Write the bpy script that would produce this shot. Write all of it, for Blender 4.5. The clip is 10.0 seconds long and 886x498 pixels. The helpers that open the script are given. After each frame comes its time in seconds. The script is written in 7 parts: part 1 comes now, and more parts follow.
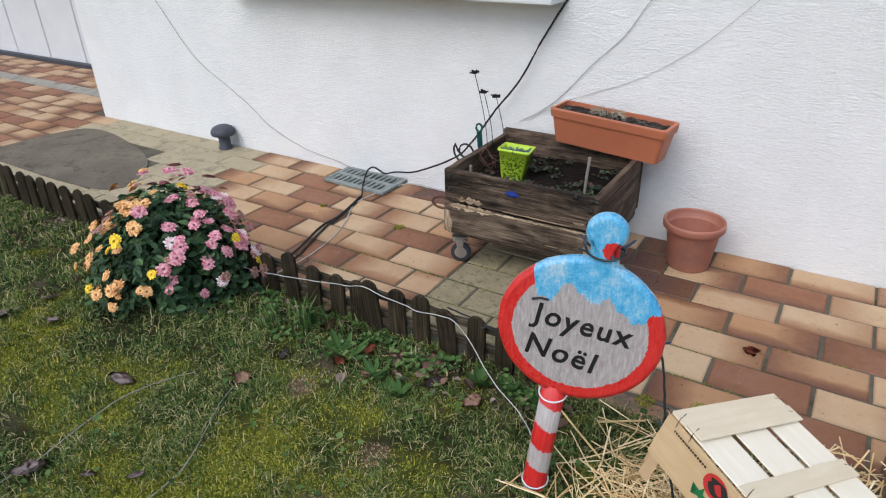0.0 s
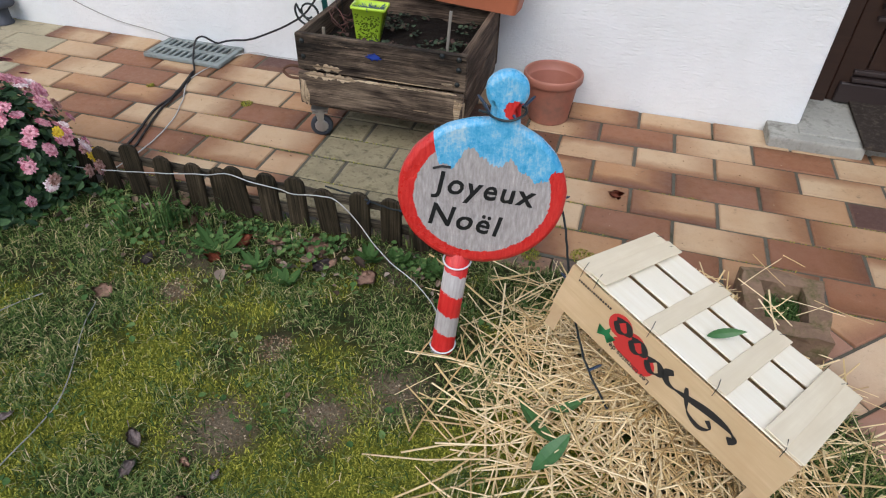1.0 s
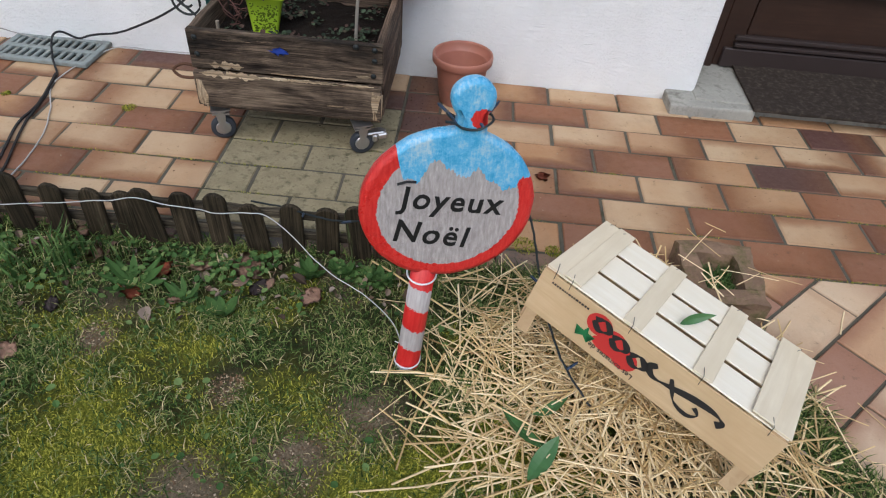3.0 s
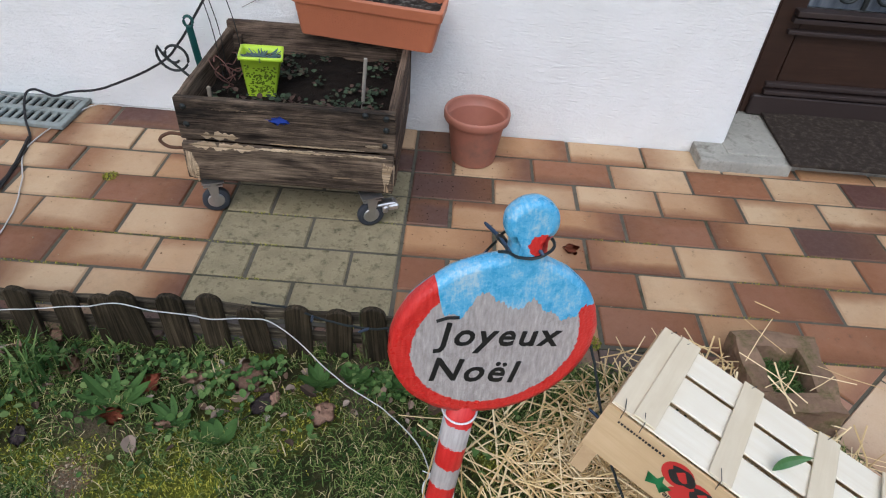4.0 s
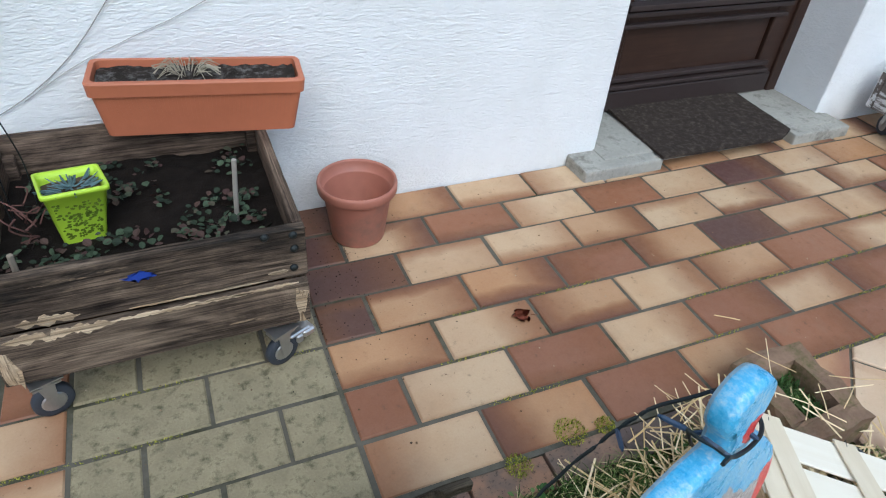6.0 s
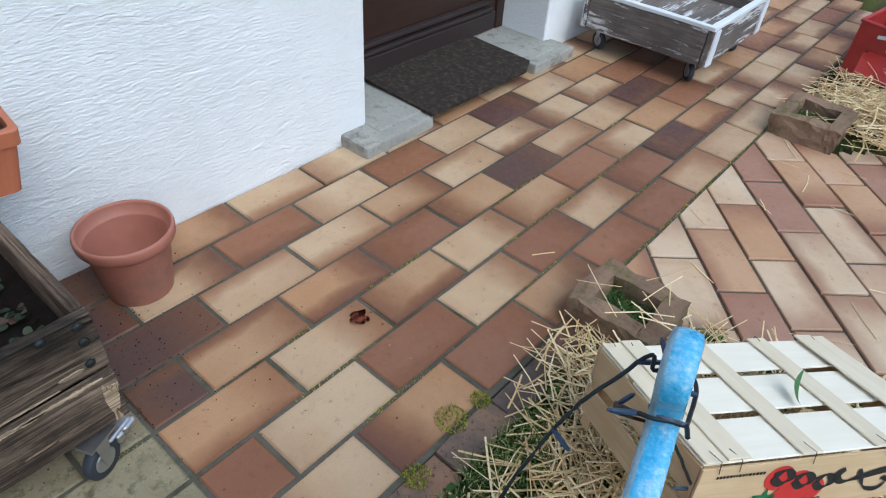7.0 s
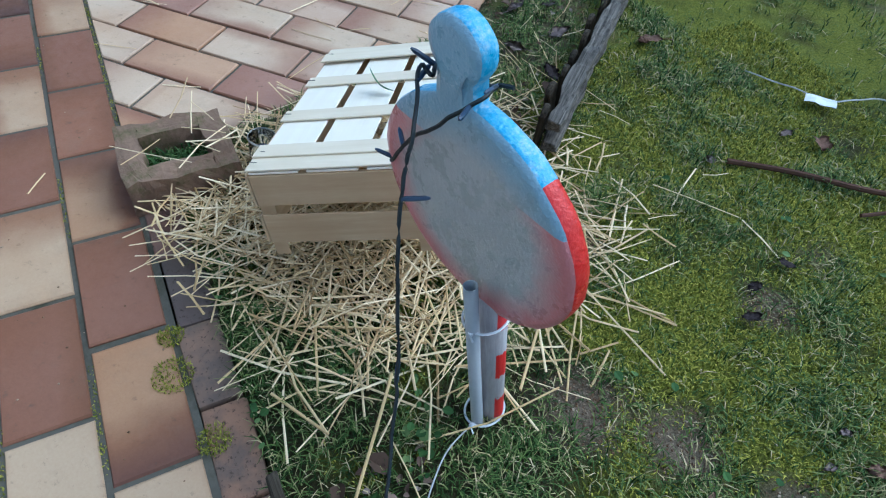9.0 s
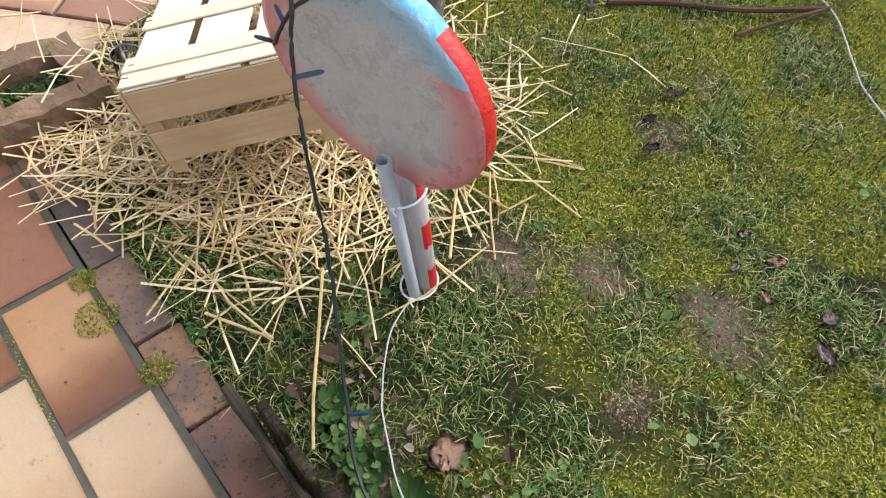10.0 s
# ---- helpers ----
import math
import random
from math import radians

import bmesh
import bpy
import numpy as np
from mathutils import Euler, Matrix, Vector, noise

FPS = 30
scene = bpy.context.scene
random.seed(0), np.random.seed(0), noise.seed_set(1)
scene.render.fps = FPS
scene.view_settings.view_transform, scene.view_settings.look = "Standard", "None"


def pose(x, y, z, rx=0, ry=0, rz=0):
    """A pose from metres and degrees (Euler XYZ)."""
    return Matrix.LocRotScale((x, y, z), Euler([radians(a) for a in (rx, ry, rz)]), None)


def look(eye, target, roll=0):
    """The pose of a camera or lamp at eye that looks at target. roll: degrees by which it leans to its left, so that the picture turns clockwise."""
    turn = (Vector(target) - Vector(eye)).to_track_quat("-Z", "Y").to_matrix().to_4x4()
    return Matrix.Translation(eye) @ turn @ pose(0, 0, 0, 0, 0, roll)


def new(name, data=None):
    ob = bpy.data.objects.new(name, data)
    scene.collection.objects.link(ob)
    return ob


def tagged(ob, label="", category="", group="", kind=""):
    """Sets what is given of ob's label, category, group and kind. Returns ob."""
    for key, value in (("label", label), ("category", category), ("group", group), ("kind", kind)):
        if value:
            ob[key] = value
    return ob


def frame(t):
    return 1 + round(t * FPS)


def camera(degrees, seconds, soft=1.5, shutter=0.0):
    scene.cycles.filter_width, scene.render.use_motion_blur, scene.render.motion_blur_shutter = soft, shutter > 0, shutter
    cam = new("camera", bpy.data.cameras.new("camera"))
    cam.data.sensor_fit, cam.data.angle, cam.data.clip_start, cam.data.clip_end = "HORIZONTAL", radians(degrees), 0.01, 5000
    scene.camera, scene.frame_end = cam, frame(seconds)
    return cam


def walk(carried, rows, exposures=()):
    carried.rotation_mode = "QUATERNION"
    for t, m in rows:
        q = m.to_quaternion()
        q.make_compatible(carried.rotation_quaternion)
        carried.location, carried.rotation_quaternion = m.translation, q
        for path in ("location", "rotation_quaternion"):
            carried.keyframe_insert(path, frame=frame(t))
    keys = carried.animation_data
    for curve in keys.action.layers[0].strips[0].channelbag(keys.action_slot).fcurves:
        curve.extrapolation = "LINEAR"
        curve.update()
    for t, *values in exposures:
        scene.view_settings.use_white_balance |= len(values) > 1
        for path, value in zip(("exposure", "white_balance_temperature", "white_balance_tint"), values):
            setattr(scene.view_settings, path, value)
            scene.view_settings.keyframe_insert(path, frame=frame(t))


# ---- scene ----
# camera: seconds, place in metres, turn in degrees
cam = camera(69.0, 10.0, 1.15)
ROWS = [
    (0.0, 0.357, -1.990, 1.504, 62.09, 1.23, 31.81),
    (0.5, 0.287, -1.988, 1.475, 55.64, 0.71, 25.82),
    (1.0, 0.184, -1.976, 1.467, 50.42, -1.31, 16.40),
    (1.5, 0.087, -1.950, 1.483, 48.62, -2.89, 9.80),
    (2.0, 0.011, -1.920, 1.483, 47.99, -3.31, 6.84),
    (2.2, -0.013, -1.922, 1.492, 47.87, -3.52, 6.18),
    (3.3, -0.078, -1.805, 1.494, 48.17, -3.57, 3.68),
    (3.5, -0.101, -1.724, 1.503, 48.39, -3.52, 3.34),
    (4.0, -0.194, -1.529, 1.503, 49.30, -3.60, 2.81),
    (4.5, -0.288, -1.410, 1.487, 49.63, -3.15, 2.54),
    (5.0, -0.464, -1.217, 1.469, 50.85, -2.96, -3.26),
    (5.5, -0.557, -1.072, 1.430, 52.62, -3.46, -11.58),
    (5.7, -0.570, -1.025, 1.427, 52.52, -3.80, -15.24),
    (6.8, -0.670, -0.751, 1.429, 48.90, -3.74, -44.19),
    (7.0, -0.618, -0.732, 1.399, 50.16, -3.41, -48.76),
    (7.5, -0.583, -0.646, 1.363, 49.61, -3.97, -66.58),
    (8.0, -0.549, -0.400, 1.336, 47.17, -4.21, -87.99),
    (8.5, -0.550, -0.276, 1.380, 44.46, -3.62, -99.66),
    (9.0, -0.647, -0.282, 1.248, 41.26, -4.03, -116.27),
    (9.5, -0.694, -0.268, 1.218, 35.12, -3.19, -126.86),
    (10.0, -0.674, -0.257, 1.223, 33.19, -3.35, -129.92),
]
walk(cam, [(t, pose(x, y, z, a, b, c)) for t, x, y, z, a, b, c in ROWS],
     [(0.0, 0.02, 5850, 8), (2.4, -0.05, 5850, 8), (3.5, -0.1, 5750, 8), (4.5, 0.08, 5650, 8), (5.5, 0.16, 5400, 3), (7.5, 0.04, 5100, 2), (8.3, 0.12, 4620, 0), (9.0, 0.12, 4600, -1), (9.4, 0.4, 5500, 6), (10.0, 0.74, 6000, 9)])

# overcast daylight
world = bpy.data.worlds.new("world")
scene.world = world
world.use_nodes = True
wn = world.node_tree.nodes
sky = wn.new("ShaderNodeTexSky")
sky.sky_type = "NISHITA"
sky.sun_disc = False
sky.sun_elevation, sky.sun_rotation = radians(48), radians(200)
sky.air_density, sky.dust_density, sky.ozone_density = 1.0, 4.0, 1.0
world.node_tree.links.new(sky.outputs[0], wn["Background"].inputs[0])
wn["Background"].inputs[1].default_value = 0.15
sun = new("sun", bpy.data.lights.new("sun", "SUN"))
sun.data.energy, sun.data.angle, sun.data.color = 1.3, radians(50), (1.0, 0.98, 0.95)
sun.matrix_world = look((0.6, -2.0, 3.0), (0, 0, 0))


# ---------- materials ----------
def nodes_of(name, rough=0.8, metal=0.0):
    m = bpy.data.materials.new(name)
    m.use_nodes = True
    nt = m.node_tree
    b = nt.nodes["Principled BSDF"]
    b.inputs["Roughness"].default_value, b.inputs["Metallic"].default_value = rough, metal
    b.inputs["Specular IOR Level"].default_value = 0.12 if rough > 0.6 and not metal else 0.4
    return m, nt, b


def node(nt, kind, **inputs):
    n = nt.nodes.new(kind)
    for k, v in inputs.items():
        n.inputs[k.replace("_", " ")].default_value = v
    return n


def ramp(nt, src, *stops):
    r = nt.nodes.new("ShaderNodeValToRGB")
    nt.links.new(src, r.inputs[0])
    e = r.color_ramp.elements
    while len(e) < len(stops):
        e.new(0.5)
    for k, (p, c) in zip(e, stops):
        k.position, k.color = p, (*c, 1) if len(c) == 3 else c
    return r.outputs[0]


def grey(*stops):
    return [(p, (v, v, v)) for p, v in stops]


def mixed(nt, fac, a, b, mode="MIX"):
    m = nt.nodes.new("ShaderNodeMix")
    m.data_type, m.blend_type = "RGBA", mode
    for sock, v in ((m.inputs[0], fac), (m.inputs[6], a), (m.inputs[7], b)):
        if isinstance(v, bpy.types.NodeSocket):
            nt.links.new(v, sock)
        else:
            sock.default_value = v if isinstance(v, float) else (*v, 1)
    return m.outputs[2]


def coords(nt, scale=(1, 1, 1), shift_random=False, space="Object"):
    tc = nt.nodes.new("ShaderNodeTexCoord")
    mp = nt.nodes.new("ShaderNodeMapping")
    mp.inputs[3].default_value = scale
    nt.links.new(tc.outputs[space], mp.inputs[0])
    if shift_random:
        oi = nt.nodes.new("ShaderNodeObjectInfo")
        mu = nt.nodes.new("ShaderNodeMath")
        mu.operation, mu.inputs[1].default_value = "MULTIPLY", 91.0
        nt.links.new(oi.outputs["Random"], mu.inputs[0])
        cb = nt.nodes.new("ShaderNodeCombineXYZ")
        for i in range(3):
            nt.links.new(mu.outputs[0], cb.inputs[i])
        nt.links.new(cb.outputs[0], mp.inputs[1])
    return mp.outputs[0]


def noise_of(nt, vec, scale, detail=4.0, rough=0.6, dist=0.0):
    n = node(nt, "ShaderNodeTexNoise", Scale=scale, Detail=detail, Roughness=rough, Distortion=dist)
    nt.links.new(vec, n.inputs["Vector"])
    return n.outputs[0]


def bump(nt, b, height, strength=0.3, distance=0.01):
    n = node(nt, "ShaderNodeBump", Strength=strength, Distance=distance)
    nt.links.new(height, n.inputs["Height"])
    nt.links.new(n.outputs[0], b.inputs["Normal"])


def plain(name, colour, rough=0.7, metal=0.0, var=0.25, scale=18.0, bumpy=0.15, spread=(1, 1, 1), dirt=None):
    """One colour with blotches, fine grain and slight relief."""
    m, nt, b = nodes_of(name, rough, metal)
    v = coords(nt, spread, True)
    big = noise_of(nt, v, scale * 0.3, 3)
    fine = noise_of(nt, v, scale * 3, 5, 0.7)
    lo, hi = [c * (1 - var) for c in colour], [min(1, c * (1 + var * 0.6)) for c in colour]
    col = ramp(nt, big, (0.3, lo), (0.7, hi))
    col = mixed(nt, 0.35, col, ramp(nt, fine, (0.3, lo), (0.7, hi)))
    if dirt:
        col = mixed(nt, ramp(nt, noise_of(nt, v, scale * 0.6, 6, 0.7), *grey((0.5, 0), (0.68, 0.85))), col, dirt)
    nt.links.new(col, b.inputs["Base Color"])
    nt.links.new(ramp(nt, fine, *grey((0.2, max(0, rough - 0.1)), (0.8, min(1, rough + 0.12)))), b.inputs["Roughness"])
    if bumpy:
        bump(nt, b, fine, bumpy, 0.004)
    return m


def tile_material(name, ramp_stops, flame, flame_amount):
    """Fired clay: a body tone picked per tile, one end and one long side burnt darker, grime."""
    m, nt, b = nodes_of(name, 0.55)

    def calc(op, *vals):
        n = nt.nodes.new("ShaderNodeMath")
        n.operation = op
        for s, v in zip(n.inputs, vals):
            if isinstance(v, bpy.types.NodeSocket):
                nt.links.new(v, s)
            else:
                s.default_value = v
        return n.outputs[0]
    oi = nt.nodes.new("ShaderNodeObjectInfo")
    rand = oi.outputs["Random"]
    body = ramp(nt, rand, *ramp_stops)
    nt.nodes[-1].color_ramp.interpolation = "CONSTANT"
    v = coords(nt, (1, 1, 1), True)
    cloud = noise_of(nt, v, 4.0, 3, 0.5)
    warm = mixed(nt, 1.0, body, (0.86, 0.74, 0.63), "MULTIPLY")
    body = mixed(nt, ramp(nt, cloud, *grey((0.38, 0), (0.72, 0.75))), body, warm)
    tc = nt.nodes.new("ShaderNodeTexCoord")
    sep = nt.nodes.new("ShaderNodeSeparateXYZ")
    nt.links.new(tc.outputs["Object"], sep.inputs[0])
    x, y = sep.outputs[0], sep.outputs[1]
    wob = noise_of(nt, v, 11.0, 2, 0.5)
    # which end and which side took the fire, and how much of it, per tile
    end = calc("SUBTRACT", calc("MULTIPLY", calc("GREATER_THAN", calc("FRACT", calc("MULTIPLY", rand, 37.0)), 0.35), 2.0), 1.0)
    side = calc("SUBTRACT", calc("MULTIPLY", calc("GREATER_THAN", calc("FRACT", calc("MULTIPLY", rand, 53.0)), 0.6), 2.0), 1.0)
    much = ramp(nt, calc("FRACT", calc("MULTIPLY", rand, 71.0)), *grey((0.15, 0.2), (0.8, 1.0)))
    much2 = ramp(nt, calc("FRACT", calc("MULTIPLY", rand, 97.0)), *grey((0.45, 0.0), (0.75, 0.8)))
    along = calc("ADD", calc("MULTIPLY", x, end), calc("MULTIPLY", wob, 0.07))
    across = calc("ADD", calc("MULTIPLY", y, side), calc("MULTIPLY", wob, 0.05))
    f1 = calc("MULTIPLY", ramp(nt, along, *grey((0.03, 0), (0.11, 0.4), (0.18, 1))), much)
    f2 = calc("MULTIPLY", ramp(nt, across, *grey((0.045, 0), (0.1, 1))), much2)
    rim = ramp(nt, calc("MAXIMUM", calc("SUBTRACT", calc("ABSOLUTE", x), 0.08), calc("ABSOLUTE", y)), *grey((0.07, 0), (0.084, 0.16)))
    fire = calc("MULTIPLY", calc("MINIMUM", calc("ADD", calc("MAXIMUM", f1, f2), rim), 1.0), flame_amount)
    halo = calc("MULTIPLY", calc("MINIMUM", calc("MULTIPLY", fire, 2.4), 1.0), 0.75)
    col = mixed(nt, halo, body, mixed(nt, 0.35, (0.31, 0.14, 0.055), body, "MULTIPLY"))
    col = mixed(nt, fire, col, flame)
    fine = noise_of(nt, v, 160.0, 4, 0.7)
    col = mixed(nt, 0.25, col, mixed(nt, fine, (0.25, 0.2, 0.15), (1, 1, 1)), "SOFT_LIGHT")
    v2 = noise_of(nt, v, 38.0, 6, 0.75)
    col = mixed(nt, ramp(nt, v2, *grey((0.6, 0), (0.72, 0.6))), col, (0.1, 0.078, 0.055))
    spots = noise_of(nt, v, 9.0, 5, 0.7)
    col = mixed(nt, ramp(nt, spots, *grey((0.55, 0), (0.75, 0.25))), col, (0.2, 0.14, 0.09))
    nt.links.new(col, b.inputs["Base Color"])
    nt.links.new(ramp(nt, v2, *grey((0.3, 0.4), (0.7, 0.75))), b.inputs["Roughness"])
    bump(nt, b, mixed(nt, 0.4, fine, wob), 0.22, 0.004)
    return m


CREAM = (0.485, 0.35, 0.216)
SAND = (0.45, 0.312, 0.188)
OCHRE = (0.405, 0.236, 0.122)
RED = (0.26, 0.122, 0.066)
BROWN = (0.095, 0.052, 0.042)
FLAME = (0.12, 0.052, 0.032)
M_TILE = tile_material("clay_tile", [(0, CREAM), (0.3, SAND), (0.5, OCHRE), (0.68, CREAM), (0.82, RED)], FLAME, 0.9)
M_TILE_CREAM = tile_material("cream_clay_tile", [(0, CREAM), (0.5, SAND)], (0.2, 0.095, 0.05), 0.55)
M_TILE_OCHRE = tile_material("ochre_clay_tile", [(0, OCHRE), (0.5, (0.395, 0.245, 0.135))], FLAME, 0.95)
M_TILE_RED = tile_material("red_clay_tile", [(0, RED), (0.5, (0.225, 0.105, 0.06))], FLAME, 0.8)
M_TILE_DARK = tile_material("dark_clay_tile", [(0, BROWN), (0.5, (0.1, 0.05, 0.042))], (0.06, 0.032, 0.026), 0.8)
M_TILE_PALE = tile_material("worn_clay_tile", [(0, (0.58, 0.44, 0.3)), (0.3, (0.52, 0.34, 0.215)), (0.5, (0.47, 0.29, 0.165)), (0.65, (0.56, 0.43, 0.29)), (0.8, (0.34, 0.19, 0.13)), (0.9, (0.53, 0.39, 0.27))], (0.24, 0.12, 0.095), 0.42)
M_PAVER = plain("concrete_paver", (0.31, 0.265, 0.165), 0.9, var=0.3, scale=55, bumpy=0.7, dirt=(0.09, 0.08, 0.045))
M_PAVER_PALE = plain("pale_paver", (0.4, 0.345, 0.235), 0.9, var=0.2, scale=16, bumpy=0.4, dirt=(0.16, 0.14, 0.1))
M_MORTAR = plain("mossy_mortar", (0.125, 0.115, 0.09), 0.95, var=0.45, scale=7, bumpy=0.8, dirt=(0.035, 0.036, 0.016))
M_ASPHALT = plain("dark_screed", (0.17, 0.148, 0.115), 0.9, var=0.4, scale=12, bumpy=0.4, dirt=(0.07, 0.06, 0.045))
M_STONE = plain("step_stone", (0.36, 0.35, 0.31), 0.9, var=0.25, scale=20, bumpy=0.5, dirt=(0.13, 0.12, 0.1))


def edging_material():
    """Old bricks: grey, red and tan ones, each stained and pitted."""
    m, nt, b = nodes_of("edging_brick", 0.9)
    oi = nt.nodes.new("ShaderNodeObjectInfo")
    tone = ramp(nt, oi.outputs["Random"], (0, (0.13, 0.115, 0.105)), (0.3, (0.26, 0.13, 0.085)), (0.5, (0.36, 0.24, 0.145)), (0.75, (0.2, 0.12, 0.09)), (0.9, (0.1, 0.095, 0.09)))
    v = coords(nt, (1, 1, 1), True)
    big, fine = noise_of(nt, v, 9.0, 4, 0.65), noise_of(nt, v, 90.0, 5, 0.7)
    col = mixed(nt, ramp(nt, big, *grey((0.4, 0), (0.62, 0.75))), tone, (0.12, 0.1, 0.085))
    col = mixed(nt, ramp(nt, fine, *grey((0.56, 0), (0.66, 0.85))), col, (0.045, 0.036, 0.03))
    nt.links.new(col, b.inputs["Base Color"])
    bump(nt, b, fine, 0.6, 0.004)
    return m


M_EDGE = edging_material()


def wall_material():
    m, nt, b = nodes_of("white_render", 0.9)
    v = coords(nt, (1, 1, 1))
    stretched = coords(nt, (1, 1, 3.2))
    grain = noise_of(nt, stretched, 42.0, 6, 0.62, 0.6)
    dirt = noise_of(nt, v, 3.0, 6, 0.7)
    col = ramp(nt, dirt, (0.25, (0.78, 0.79, 0.78)), (0.65, (0.85, 0.86, 0.86)))
    nt.links.new(col, b.inputs["Base Color"])
    lumps = noise_of(nt, coords(nt, (1, 1, 2.2)), 17.0, 3, 0.5, 0.4)
    bump(nt, b, mixed(nt, 0.4, grain, lumps), 1.0, 0.0135)
    return m


M_WALL = wall_material()


# ---------- building helpers ----------
def mesh_object(name, bm, material, smooth=False):
    me = bpy.data.meshes.new(name)
    bm.to_mesh(me)
    bm.free()
    for mat in material if isinstance(material, (list, tuple)) else [material]:
        me.materials.append(mat)
    if smooth:
        me.polygons.foreach_set("use_smooth", [True] * len(me.polygons))
    return new(name, me)


def part(name, bm, material, parent, label="", smooth=False):
    ob = mesh_object(name, bm, material, smooth)
    ob.parent = parent
    if label:
        tagged(ob, label)
    return ob


def thing(name, label, category, place=None, group="", kind=""):
    ob = new(name)
    ob.empty_display_size = 0.1
    if place is not None:
        ob.matrix_world = place
    return tagged(ob, label, category, group, kind)


def structure(name, bm, material, label, category):
    return tagged(mesh_object(name, bm, material), label, category, "", "structure")


def add_box(bm, size, centre=(0, 0, 0), m=None, bevel=0.0, segments=1):
    """A bevelled block in bm."""
    r = bmesh.ops.create_cube(bm, size=1.0)
    vs = r["verts"]
    bmesh.ops.scale(bm, vec=size, verts=vs)
    if bevel:
        es = list({e for v in vs for e in v.link_edges})
        r = bmesh.ops.bevel(bm, geom=es, offset=bevel, segments=segments, affect="EDGES", profile=0.6)
        vs = list({v for f in r["faces"] for v in f.verts} | {v for v in vs if v.is_valid})
    bmesh.ops.translate(bm, vec=centre, verts=vs)
    if m is not None:
        bmesh.ops.transform(bm, matrix=m, verts=vs)
    return vs


def box(size, centre=(0, 0, 0), bevel=0.0, segments=1):
    bm = bmesh.new()
    add_box(bm, size, centre, None, bevel, segments)
    return bm


def add_tube(bm, pts, radius, sides=6, taper=None, cap=True):
    """A round rod through points; taper gives each point's share of the radius."""
    pts = [Vector(p) for p in pts]
    rings = []
    for i, p in enumerate(pts):
        d = (pts[min(i + 1, len(pts) - 1)] - pts[max(i - 1, 0)]).normalized()
        a = d.cross(Vector((0, 0, 1)) if abs(d.z) < 0.9 else Vector((1, 0, 0))).normalized()
        b = d.cross(a)
        r = radius * (taper[i] if taper else 1)
        rings.append([bm.verts.new(p + r * (math.cos(k * math.tau / sides) * a + math.sin(k * math.tau / sides) * b)) for k in range(sides)])
    for q, s in zip(rings, rings[1:]):
        for k in range(sides):
            bm.faces.new((q[k], q[(k + 1) % sides], s[(k + 1) % sides], s[k]))
    if cap:
        bm.faces.new(list(reversed(rings[0])))
        bm.faces.new(rings[-1])
    return bm


def tube(pts, radius, sides=6, taper=None, cap=True):
    return add_tube(bmesh.new(), pts, radius, sides, taper, cap)


def glide(pts, steps=8):
    """A smooth line through points."""
    pts = [Vector(p) for p in pts]
    out = []
    for i in range(len(pts) - 1):
        a, b, c, d = pts[max(i - 1, 0)], pts[i], pts[i + 1], pts[min(i + 2, len(pts) - 1)]
        for k in range(steps):
            t = k / steps
            out.append(0.5 * (2 * b + (c - a) * t + (2 * a - 5 * b + 4 * c - d) * t * t + (3 * b - a - 3 * c + d) * t ** 3))
    return out + [pts[-1]]


def add_lathe(bm, profile, sides=32, m=None):
    """Turn (radius, height) round z."""
    rings = []
    for r, z in profile:
        rings.append([bm.verts.new((r * math.cos(k * math.tau / sides), r * math.sin(k * math.tau / sides), z)) for k in range(sides)])
    for q, s in zip(rings, rings[1:]):
        for k in range(sides):
            bm.faces.new((q[k], q[(k + 1) % sides], s[(k + 1) % sides], s[k]))
    if m is not None:
        bmesh.ops.transform(bm, matrix=m, verts=[v for r in rings for v in r])
    return rings


def rough_up(bm, amount, scale, seed=0.0):
    for v in bm.verts:
        v.co += amount * noise.noise_vector(v.co * scale + Vector((seed, seed, seed)))


def arrays_object(name, verts, faces, material, smooth=False):
    """A mesh from computed arrays of corners and four-cornered faces."""
    me = bpy.data.meshes.new(name)
    me.from_pydata(verts.tolist(), [], faces.tolist())
    me.materials.append(material)
    if smooth:
        me.polygons.foreach_set("use_smooth", [True] * len(me.polygons))
    return new(name, me)


# ---------- setting ----------
WALL_Y, RECESS_Y = 1.045, 1.375
TW, TH, JOINT = 0.3353, 0.175, 0.013
FENCE_Y = -0.335
PATH_DIR = radians(42.5)
PATH_EDGE = [(0.95, -0.16), (0.95, -0.47), (1.03, -0.75), (1.29, -1.46), (4.9, -5.1), (6.6, -5.2), (2.42, -0.48), (2.4, -0.16)]


def ground_height(x, y):
    return 0.012 + 0.014 * noise.noise(Vector((x * 1.6, y * 1.6, 3.1))) + 0.006 * noise.noise(Vector((x * 7, y * 7, 8.0)))


def grid_line(fine_lo, fine_hi, step, far):
    inner = list(np.arange(fine_lo, fine_hi + 1e-6, step))
    out, d = [], step
    while d < far:
        d *= 1.5
        out.append(d)
    return [fine_lo - v for v in reversed(out)] + inner + [fine_hi + v for v in out]


